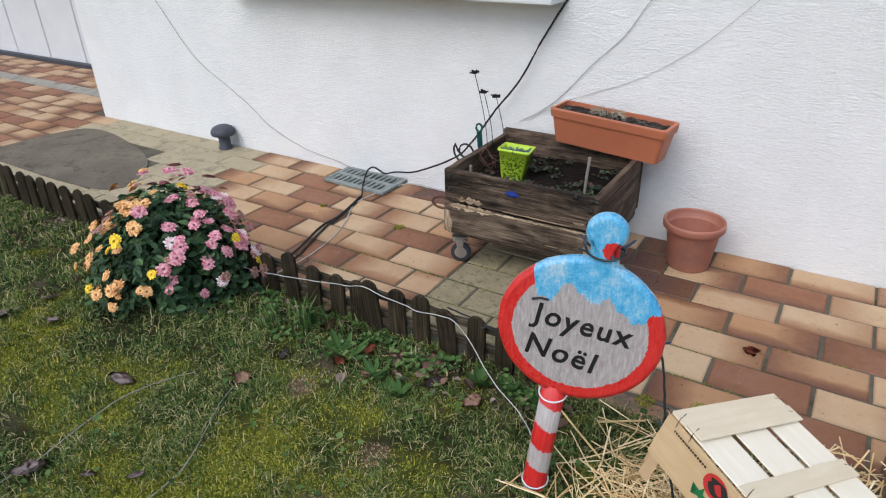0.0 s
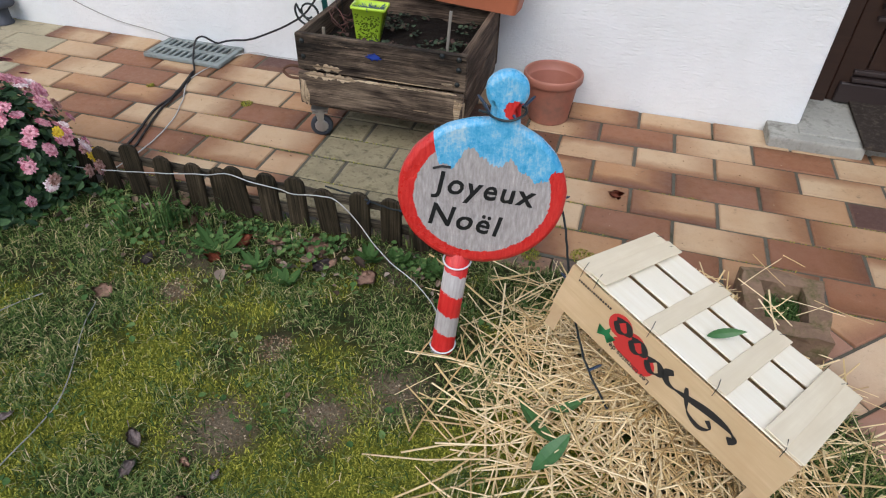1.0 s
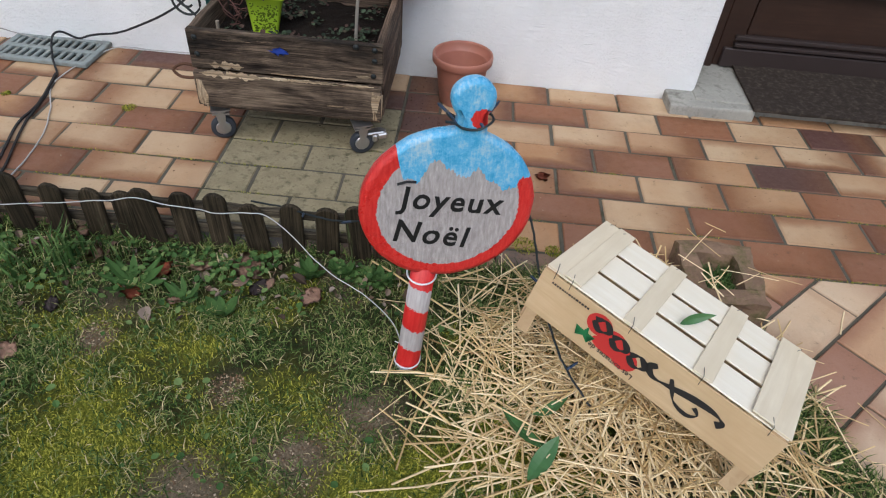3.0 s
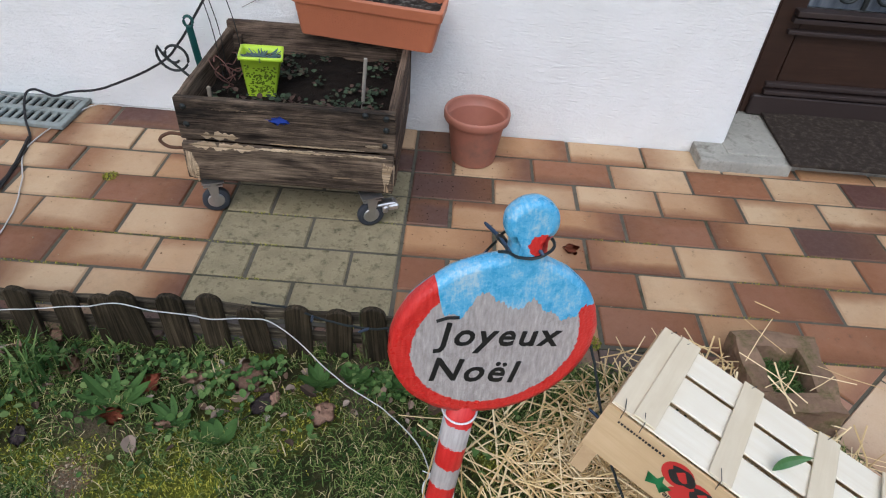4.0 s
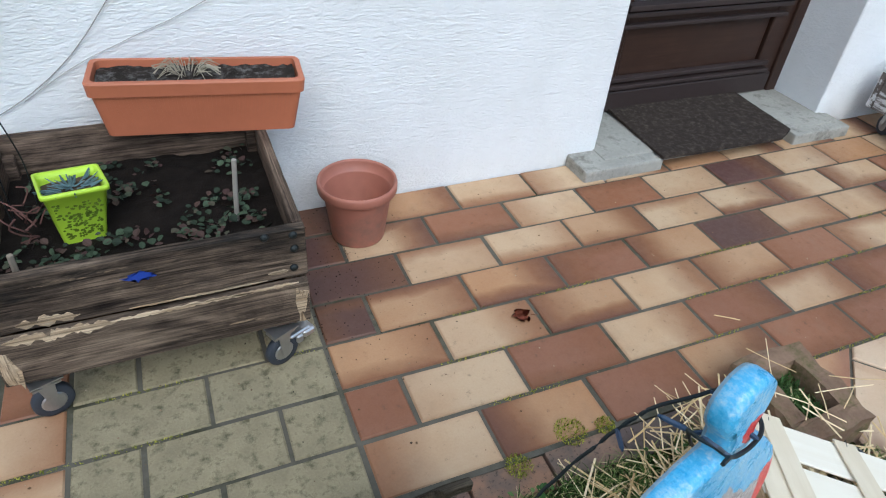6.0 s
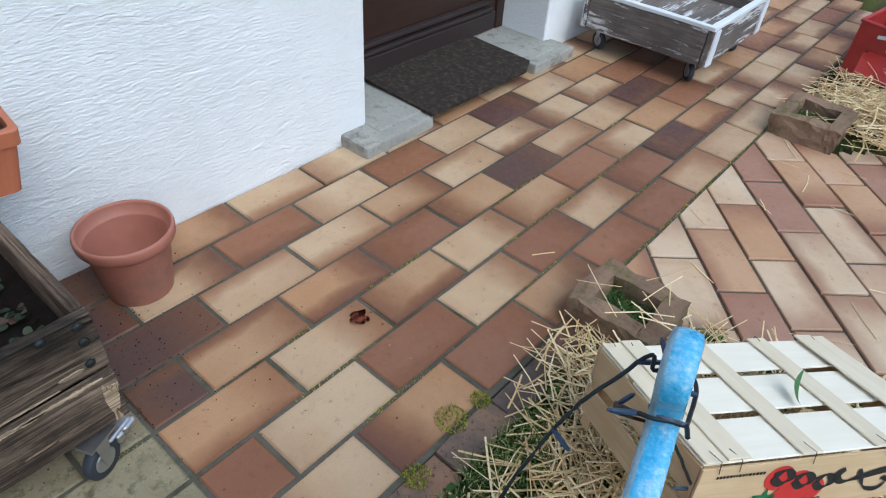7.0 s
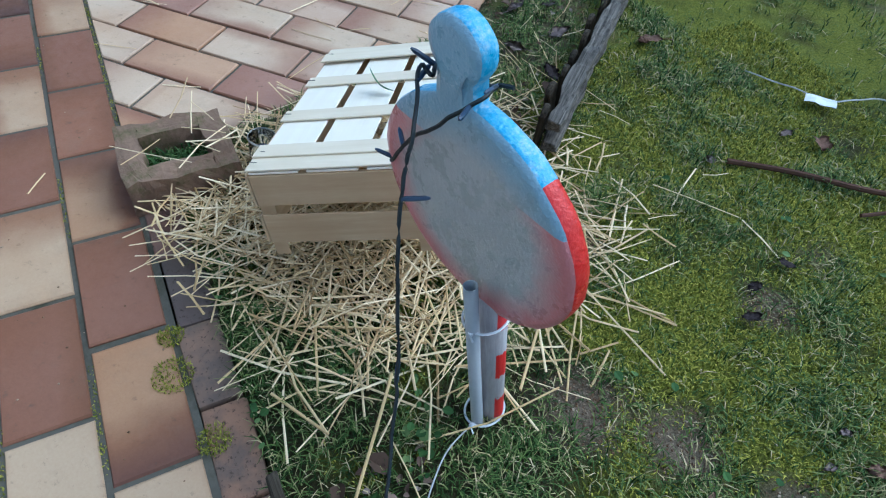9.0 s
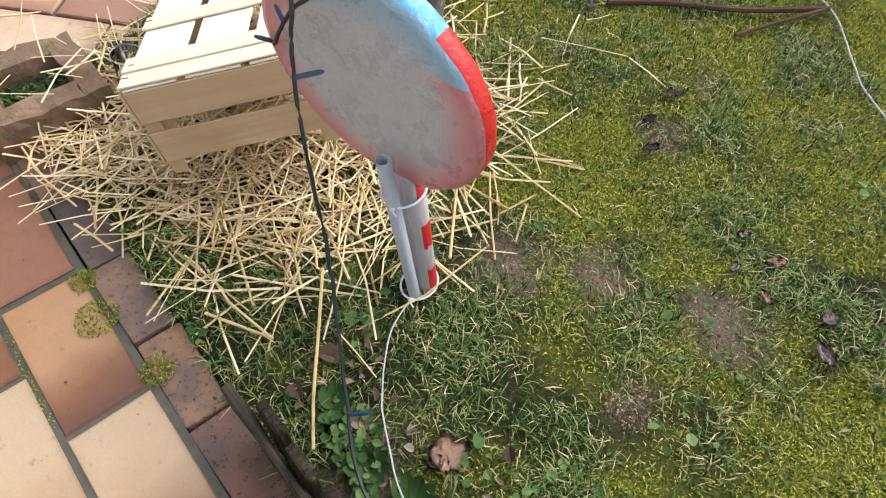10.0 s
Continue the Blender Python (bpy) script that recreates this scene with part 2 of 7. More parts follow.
def soil_material():
    m, nt, b = nodes_of("lawn_soil", 0.95)
    v = coords(nt)
    a, c, d = noise_of(nt, v, 2.3, 5, 0.65), noise_of(nt, v, 26.0, 6, 0.75), noise_of(nt, v, 130.0, 4, 0.8)
    at = nt.nodes.new("ShaderNodeAttribute")
    at.attribute_name = "growth"
    kinds = nt.nodes.new("ShaderNodeSeparateColor")
    nt.links.new(at.outputs["Color"], kinds.inputs[0])
    col = ramp(nt, c, (0.35, (0.016, 0.018, 0.007)), (0.65, (0.055, 0.045, 0.022)))
    col = mixed(nt, ramp(nt, a, *grey((0.4, 0), (0.65, 0.5))), col, (0.035, 0.05, 0.012))
    earth = ramp(nt, d, (0.3, (0.1, 0.075, 0.048)), (0.6, (0.24, 0.185, 0.125)), (0.78, (0.42, 0.36, 0.28)))
    col = mixed(nt, kinds.outputs[1], col, ramp(nt, d, (0.3, (0.075, 0.09, 0.012)), (0.7, (0.26, 0.27, 0.035))))
    col = mixed(nt, kinds.outputs[0], col, earth)
    nt.links.new(col, b.inputs["Base Color"])
    bump(nt, b, mixed(nt, 0.5, c, d), 1.0, 0.02)
    return m


BARE = ((-0.24, -0.93, 0.1), (-0.645, -1.17, 0.11), (-0.39, -1.06, 0.09), (-0.62, -0.88, 0.05), (0.15, -1.2, 0.05), (-1.05, -0.75, 0.06), (-0.2, -1.5, 0.06))


def soil_kind(x, y):
    """How bare and how mossy the lawn is at a place, 0 to 1."""
    wob = 0.05 * noise.noise(Vector((x * 12, y * 12, 4.0)))
    bare = max(min(1.0, max(0.0, 1.3 - (math.hypot(x - cx, y - cy) + wob) / r)) for cx, cy, r in BARE)
    bare = max(bare, min(1.0, max(0.0, 2.0 * (noise.noise(Vector((x * 4, y * 4, 30.0))) - 0.42))))
    moss = 0.9 * noise.noise(Vector((x * 2.4, y * 2.4, 7.0))) + 0.5 * noise.noise(Vector((x * 9, y * 9, 9.0))) + 0.25 * noise.noise(Vector((x * 33, y * 33, 9.5)))
    moss += 0.7 * math.exp(-((x + 0.0) ** 2 + (y + 1.3) ** 2) / 0.1) + 0.5 * math.exp(-((x + 0.75) ** 2 + (y + 0.95) ** 2) / 0.2 * 1.6)
    lawnward = min(1.0, max(0.0, (-0.75 - y) / 0.5))
    moss += 0.42 * lawnward - 0.22 + 0.3 * min(1.0, max(0.0, (-1.1 - x) / 0.4)) * lawnward + 0.3 * min(1.0, max(0.0, (-1.5 - y) / 0.4))
    # trampled, leafy earth between the path and its fence
    if x > 0.62 + 0.864 * (-1.25 - y) and y < -1.0:
        bare, moss = max(bare, 0.38 + 0.7 * noise.noise(Vector((x * 6, y * 6, 2.0)))), moss - 0.25
    return bare, min(1.0, max(0.0, 0.12 + 1.8 * moss)) * (1 - bare)


def build_ground():
    xs, ys = grid_line(-3.0, 3.0, 0.045, 900), grid_line(-3.0, -0.2, 0.045, 900)
    xs, ys = np.array(xs), np.array(ys)
    verts, faces = [], []
    for y in ys:
        for x in xs:
            near = -5.2 < x < 5.2 and -3.8 < y < -0.15
            verts.append((x, y, ground_height(x, y) if near else -0.03))
    w = len(xs)
    for j in range(len(ys) - 1):
        for i in range(w - 1):
            faces.append((j * w + i, j * w + i + 1, (j + 1) * w + i + 1, (j + 1) * w + i))
    ob = arrays_object("ground", np.array(verts), np.array(faces), soil_material(), True)
    tint = ob.data.attributes.new("growth", "FLOAT_COLOR", "POINT")
    for v in ob.data.vertices:
        bare, moss = soil_kind(v.co.x, v.co.y)
        tint.data[v.index].color = (bare, moss, 0, 1)
    tagged(ob, "mossy lawn soil with bare brown earth patches", "lawn", "", "structure")
    # the ground sinks under the paving
    me = ob.data
    for v in me.vertices:
        x, y = v.co.x, v.co.y
        if y > -0.2 or (y > -0.26 and -3.2 < x < 0.7) or inside(x, y, PATH_EDGE):
            v.co.z = -0.05
    return ob


def inside(x, y, poly):
    hit = False
    for (ax, ay), (bx, by) in zip(poly, poly[1:] + poly[:1]):
        if (ay > y) != (by > y) and x < (bx - ax) * (y - ay) / (by - ay) + ax:
            hit = not hit
    return hit


def build_house():
    def wall(name, x0, x1, y0, y1, label, z0=-0.1, z1=3.0):
        return structure(name, box((x1 - x0, y1 - y0, z1 - z0), ((x0 + x1) / 2, (y0 + y1) / 2, (z0 + z1) / 2), 0.006), M_WALL, label, "wall")
    wall("wall_south", -4.95, 1.04, WALL_Y, WALL_Y + 0.3, "white rough-rendered house wall beside the patio")
    wall("wall_east", 2.36, 7.0, WALL_Y, WALL_Y + 0.3, "white rough-rendered house wall beyond the door")
    wall("wall_lintel", 1.04, 2.36, WALL_Y, WALL_Y + 0.3, "white rendered wall over the door", 2.15, 3.0)
    wall("wall_recess", 0.9, 2.5, RECESS_Y + 0.07, RECESS_Y + 0.3, "white rendered wall round the front door")
    wall("wall_garage", -9.6, -4.95, 2.25, 2.55, "white rendered wall of the garage recess")
    wall("wall_garage_side", -5.15, -4.95, WALL_Y + 0.3, 2.25, "white rendered side wall of the garage recess")
    roof = box((17, 3.6, 0.1), (-1.3, 2.6, 3.05))
    structure("ceiling", roof, M_WALL, "plain white soffit over the house", "ceiling")


build_ground()
build_house()


# ---------- more materials ----------
def wood_material(name, dark, light, scale=7.0, rough=0.7, along=0, worn=None, bumpy=0.4, worn_at=0.6, tan=None):
    """Grain along the board's own x (0), y (1) or z (2)."""
    m, nt, b = nodes_of(name, rough)
    s = [22.0, 22.0, 22.0]
    s[along] = 1.6
    v = coords(nt, tuple(s), True)
    g = noise_of(nt, v, scale * 0.35, 6, 0.68, 0.8)
    big = noise_of(nt, coords(nt, (1, 1, 1), True), 6.0, 4, 0.6)
    fibre = noise_of(nt, coords(nt, tuple(2.0 if i == along else 130.0 for i in range(3)), True), 1.4, 5, 0.7, 0.3)
    col = ramp(nt, g, (0.3, dark), (0.7, light))
    col = mixed(nt, ramp(nt, big, *grey((0.35, 0.0), (0.7, 0.8))), col, dark)
    if tan:
        stretch = noise_of(nt, coords(nt, tuple(0.12 * k + 0.8 for k in s), True), 1.9, 5, 0.7, 0.5)
        col = mixed(nt, ramp(nt, stretch, *grey((0.5, 0), (0.64, 0.8))), col, mixed(nt, g, tuple(0.45 * k for k in tan), tan))
        col = mixed(nt, ramp(nt, stretch, *grey((0.33, 0.9), (0.44, 0))), col, (0.011, 0.01, 0.009))
    if worn:
        col = mixed(nt, ramp(nt, noise_of(nt, coords(nt, tuple(0.25 * k + 0.4 for k in s), True), 3.2, 6, 0.7), *grey((worn_at, 0), (worn_at + 0.05, 0.95))), col, worn)
    if bumpy > 0.5:
        col = mixed(nt, 0.85, col, ramp(nt, fibre, *grey((0.36, 0.12), (0.5, 0.5), (0.64, 0.85))), "OVERLAY")
    nt.links.new(col, b.inputs["Base Color"])
    bump(nt, b, mixed(nt, 0.5, g, fibre), bumpy, 0.004)
    return m


M_OLD_WOOD = wood_material("old_planter_wood", (0.014, 0.01, 0.008), (0.2, 0.148, 0.105), worn=(0.3, 0.22, 0.14), worn_at=0.66, bumpy=1.0, tan=(0.33, 0.25, 0.175))
M_OLD_WOOD_IN = wood_material("planter_wood", (0.025, 0.017, 0.013), (0.17, 0.12, 0.085), bumpy=0.9, tan=(0.24, 0.175, 0.125))
M_OLD_WOOD_Y = wood_material("planter_side_wood", (0.05, 0.033, 0.023), (0.19, 0.14, 0.1), along=1)
M_SPLINTER = wood_material("bare_splintered_wood", (0.24, 0.165, 0.095), (0.58, 0.47, 0.33), bumpy=0.9)
M_WHITEWASH = wood_material("whitewashed_wood", (0.1, 0.085, 0.075), (0.24, 0.21, 0.19), worn=(0.62, 0.62, 0.62), worn_at=0.55)
M_CRATE = wood_material("pale_crate_wood", (0.52, 0.4, 0.25), (0.66, 0.53, 0.36), 5.0, 0.65, bumpy=0.1)
M_CRATE_SIDE = wood_material("crate_side_wood", (0.5, 0.35, 0.19), (0.64, 0.48, 0.29), 5.0, 0.65, bumpy=0.1)
M_CRATE_Y = wood_material("crate_end_wood", (0.45, 0.31, 0.17), (0.58, 0.43, 0.26), 5.0, 0.65, along=1, bumpy=0.1)
M_CRATE_WHITE = wood_material("white_crate_slat", (0.86, 0.78, 0.62), (0.93, 0.87, 0.73), 5.0, 0.6, bumpy=0.08)
M_BATTEN = wood_material("crate_batten", (0.7, 0.6, 0.43), (0.8, 0.71, 0.54), 5.0, 0.65, along=1, bumpy=0.12)
M_PICKET = wood_material("weathered_picket", (0.013, 0.011, 0.007), (0.08, 0.06, 0.037), along=2, worn=(0.07, 0.085, 0.035), worn_at=0.62, bumpy=0.6)
M_RAIL = wood_material("weathered_rail", (0.025, 0.02, 0.014), (0.13, 0.108, 0.075), along=0, bumpy=0.6)
M_DOOR = wood_material("dark_door_wood", (0.025, 0.012, 0.008), (0.05, 0.025, 0.016), 4.0, 0.45, bumpy=0.15)
M_DOOR_DARK = plain("door_weatherboard", (0.035, 0.024, 0.022), 0.5, var=0.2, scale=8)
M_TERRACOTTA = plain("orange_plastic_trough", (0.41, 0.135, 0.066), 0.5, var=0.15, scale=10, bumpy=0.05)
M_POT = plain("terracotta_plastic", (0.36, 0.145, 0.1), 0.5, var=0.2, scale=10, bumpy=0.06, dirt=(0.22, 0.12, 0.09))
M_SOIL = plain("potting_soil", (0.012, 0.009, 0.007), 0.95, var=0.5, scale=60, bumpy=1.0)
M_LIME = plain("lime_plastic", (0.43, 0.62, 0.035), 0.4, var=0.08, scale=10, bumpy=0.0)
M_DARK = plain("dark_metal", (0.03, 0.035, 0.035), 0.5, 0.6, var=0.3)
M_GREEN_METAL = plain("green_painted_metal", (0.012, 0.075, 0.068), 0.45, 0.2, var=0.25)
M_STEEL = plain("zinc_steel", (0.5, 0.5, 0.5), 0.35, 0.9, var=0.25, scale=30)
M_RUBBER = plain("grey_rubber", (0.035, 0.04, 0.05), 0.6, var=0.2)
M_CABLE = plain("black_cable", (0.012, 0.012, 0.014), 0.5, var=0.2, bumpy=0)
M_GREEN_CABLE = plain("dark_light_chain_cable", (0.012, 0.018, 0.02), 0.5, var=0.2, bumpy=0)
M_THIN_WIRE = plain("grey_wire", (0.3, 0.29, 0.27), 0.5, var=0.2, bumpy=0)
M_WALLWIRE = plain("pale_wall_wire", (0.42, 0.41, 0.39), 0.5, var=0.2, bumpy=0)
M_WHITE_WIRE = plain("white_wire", (0.5, 0.5, 0.49), 0.45, var=0.12, bumpy=0)
M_BULB = plain("led_holder", (0.03, 0.05, 0.09), 0.3, var=0.2, bumpy=0)
M_GRATE = plain("grey_plastic_grate", (0.25, 0.28, 0.27), 0.7, var=0.2, scale=12, dirt=(0.12, 0.11, 0.09))
M_MAT = plain("brown_doormat", (0.042, 0.033, 0.027), 1.0, var=0.3, scale=60, bumpy=1.0, dirt=(0.1, 0.08, 0.065))
M_CAP = plain("dark_grey_cap", (0.06, 0.065, 0.08), 0.55, var=0.2)
M_RED_PLASTIC = plain("red_plastic", (0.36, 0.035, 0.03), 0.45, var=0.2, scale=10, bumpy=0.03)
M_BLOCK = plain("weathered_flue_block", (0.25, 0.165, 0.11), 0.95, var=0.45, scale=22, bumpy=1.0, dirt=(0.085, 0.09, 0.03))
M_PVC = plain("grey_pvc", (0.42, 0.44, 0.45), 0.4, var=0.1, bumpy=0)
M_BLUE_POST = plain("blue_black_post", (0.02, 0.028, 0.05), 0.45, 0.3, var=0.2)
M_BLACK_PAINT = plain("black_paint", (0.012, 0.012, 0.013), 0.45, var=0.2, bumpy=0.05)
M_RED_PRINT = plain("red_print", (0.5, 0.03, 0.025), 0.6, var=0.08, bumpy=0)
M_BLACK_PRINT = plain("black_print", (0.02, 0.018, 0.017), 0.6, var=0.1, bumpy=0)
M_GREEN_PRINT = plain("green_print", (0.02, 0.16, 0.05), 0.6, var=0.1, bumpy=0)
M_WHITE_PRINT = plain("white_print", (0.7, 0.7, 0.68), 0.6, var=0.1, bumpy=0)
M_GARAGE = plain("white_garage_panel", (0.7, 0.72, 0.75), 0.5, var=0.06, bumpy=0)
M_TIE = plain("white_plastic_tie", (0.75, 0.77, 0.8), 0.35, var=0.05, bumpy=0)


def glass_material():
    m, nt, b = nodes_of("clear_glass", 0.03)
    b.inputs["Transmission Weight"].default_value = 1.0
    b.inputs["IOR"].default_value = 1.45
    return m


def window_glass_material():
    m, nt, b = nodes_of("frosted_dark_glass", 0.25)
    v = coords(nt, (30, 30, 4))
    nt.links.new(ramp(nt, noise_of(nt, v, 1.0, 4), (0.3, (0.05, 0.06, 0.08)), (0.7, (0.16, 0.18, 0.21))), b.inputs["Base Color"])
    return m


M_GLASS = glass_material()
M_DOOR_GLASS = window_glass_material()


def sign_material():
    """Varnished foam board: red rim, blue snow cap with drips, grey face."""
    m, nt, b = nodes_of("painted_foam", 0.32)
    tc = nt.nodes.new("ShaderNodeTexCoord")
    sep = nt.nodes.new("ShaderNodeSeparateXYZ")
    nt.links.new(tc.outputs["Object"], sep.inputs[0])
    x, y, z = sep.outputs

    def calc(op, a, c, d=None):
        n = nt.nodes.new("ShaderNodeMath")
        n.operation = op
        for s, v in zip(n.inputs, (a, c, d)):
            if v is None:
                continue
            if isinstance(v, bpy.types.NodeSocket):
                nt.links.new(v, s)
            else:
                s.default_value = v
        return n.outputs[0]
    v = tc.outputs["Object"]
    streak = noise_of(nt, coords(nt, (160, 30, 60)), 1.0, 5, 0.65)
    blot = noise_of(nt, v, 16.0, 5, 0.65)
    jag = noise_of(nt, coords(nt, (26, 3, 3)), 1.0, 3, 0.75)
    fray = noise_of(nt, v, 120.0, 3, 0.7)
    rx, ry = calc("DIVIDE", x, 0.208), calc("DIVIDE", y, 0.198)
    r = calc("SQRT", calc("ADD", calc("MULTIPLY", rx, rx), calc("MULTIPLY", ry, ry)), 0.0)
    grey_face = ramp(nt, streak, (0.25, (0.27, 0.24, 0.23)), (0.6, (0.44, 0.40, 0.39)), (0.8, (0.6, 0.58, 0.57)))
    red = ramp(nt, streak, (0.3, (0.5, 0.012, 0.012)), (0.75, (0.66, 0.05, 0.04)))
    blue = ramp(nt, mixed(nt, 0.5, mixed(nt, 0.5, streak, fray), blot), (0.38, (0.05, 0.32, 0.6)), (0.5, (0.13, 0.43, 0.68)), (0.6, (0.42, 0.58, 0.68)))
    front = calc("GREATER_THAN", z, -0.012)
    ring = calc("MULTIPLY", calc("GREATER_THAN", calc("ADD", r, calc("MULTIPLY", fray, 0.07)), 0.845), front)
    col = mixed(nt, ring, grey_face, red)
    # drip line, higher on the left shoulder
    line = ramp(nt, calc("ADD", x, 0.5), *grey((0.372, 0.2), (0.382, 0.14), (0.392, 0.085), (0.43, 0.08), (0.45, 0.13), (0.5, 0.115), (0.53, 0.095), (0.57, 0.105), (0.6, 0.075), (0.635, 0.05), (0.655, 0.055), (0.67, 0.085), (0.7, 0.09)))
    line = calc("ADD", line, calc("MULTIPLY_ADD", jag, 0.1, -0.05))
    cap = calc("GREATER_THAN", calc("ADD", y, calc("MULTIPLY", fray, 0.012)), line)
    cap = calc("MULTIPLY", cap, front)
    col = mixed(nt, cap, col, blue)
    # red blot where the knob meets the disc
    bx, by = calc("ADD", x, -0.06), calc("ADD", y, -0.228)
    blotch = calc("LESS_THAN", calc("SQRT", calc("ADD", calc("MULTIPLY", bx, bx), calc("MULTIPLY", by, by)), 0.0), calc("MULTIPLY_ADD", blot, 0.06, -0.008))
    col = mixed(nt, calc("MULTIPLY", blotch, calc("GREATER_THAN", z, 0.0)), col, red)
    # back: paint only wiped over from the rim
    rim = ramp(nt, calc("MULTIPLY_ADD", blot, 0.3, calc("SUBTRACT", r, 0.15)), *grey((0.62, 0), (0.92, 0.85)))
    back_paint = mixed(nt, calc("GREATER_THAN", y, 0.105), (0.56, 0.17, 0.17), (0.24, 0.4, 0.52))
    back = mixed(nt, rim, ramp(nt, mixed(nt, 0.4, streak, blot), (0.3, (0.38, 0.4, 0.405)), (0.7, (0.48, 0.5, 0.5))), back_paint)
    col = mixed(nt, front, back, col)
    nt.links.new(col, b.inputs["Base Color"])
    nt.links.new(ramp(nt, blot, *grey((0.3, 0.18), (0.7, 0.45))), b.inputs["Roughness"])
    bump(nt, b, mixed(nt, 0.6, streak, noise_of(nt, v, 190.0, 2, 0.5)), 0.6, 0.005)
    return m


def stripe_material():
    m, nt, b = nodes_of("striped_post", 0.4)
    tc = nt.nodes.new("ShaderNodeTexCoord")
    sep = nt.nodes.new("ShaderNodeSeparateXYZ")
    nt.links.new(tc.outputs["Object"], sep.inputs[0])
    fray = noise_of(nt, tc.outputs["Object"], 90.0, 3, 0.7)
    def calc(op, a, c, d=None):
        n = nt.nodes.new("ShaderNodeMath")
        n.operation = op
        for s, v in zip(n.inputs, (a, c, d)):
            if isinstance(v, bpy.types.NodeSocket):
                nt.links.new(v, s)
            elif v is not None:
                s.default_value = v
        return n.outputs[0]
    h = calc("ADD", calc("MULTIPLY_ADD", sep.outputs[0], 0.35, calc("ADD", sep.outputs[2], 0.04)), calc("MULTIPLY", fray, 0.03))
    wave = calc("FRACT", calc("MULTIPLY", h, 1 / 0.148), 0.0)
    band = calc("MULTIPLY", calc("GREATER_THAN", wave, 0.5), calc("LESS_THAN", sep.outputs[1], 0.012))
    streak = noise_of(nt, coords(nt, (130, 130, 14)), 1.0, 5, 0.65)
    base = ramp(nt, streak, (0.25, (0.34, 0.3, 0.29)), (0.7, (0.52, 0.49, 0.48)))
    red = ramp(nt, streak, (0.3, (0.5, 0.012, 0.012)), (0.75, (0.66, 0.04, 0.035)))
    nt.links.new(mixed(nt, band, base, red), b.inputs["Base Color"])
    bump(nt, b, mixed(nt, 0.5, streak, fray), 0.4, 0.004)
    return m


M_SIGN, M_STRIPES = sign_material(), stripe_material()


def letters(text, size, material, parent, m, name="lettering", label="", thick=0.002, jitter=0.0, bold=0.0, shear=0.0, spacing=1.0, smooth_letters=True):
    """Raised writing, one mesh, laid out on the plane of m."""
    cu = bpy.data.curves.new(name, "FONT")
    cu.body, cu.size, cu.extrude, cu.offset, cu.shear, cu.space_character, cu.resolution_u = text, size, thick, bold, shear, spacing, 3
    tmp = bpy.data.objects.new("tmp", cu)
    scene.collection.objects.link(tmp)
    me = bpy.data.meshes.new_from_object(tmp.evaluated_get(bpy.context.evaluated_depsgraph_get()))
    bpy.data.objects.remove(tmp)
    bpy.data.curves.remove(cu)
    me.name = name
    me.materials.clear()
    me.materials.append(material)
    if jitter:
        for v in me.vertices:
            n = noise.noise_vector(Vector((v.co.x * 14, v.co.y * 14, 0.3)))
            f = noise.noise_vector(Vector((v.co.x * 160, v.co.y * 160, 1.3)))
            v.co.x += jitter * n.x + 0.0012 * f.x
            v.co.y += jitter * n.y + 0.0012 * f.y
    ob = new(name, me)
    ob.parent = parent
    ob.matrix_basis = m
    if label:
        tagged(ob, label)
    return ob


def axes(origin, x, y):
    """A pose from an origin, an x axis and a rough y axis."""
    x = Vector(x).normalized()
    z = x.cross(Vector(y)).normalized()
    y = z.cross(x)
    m = Matrix((x, y, z)).transposed().to_4x4()
    m.translation = Vector(origin)
    return m


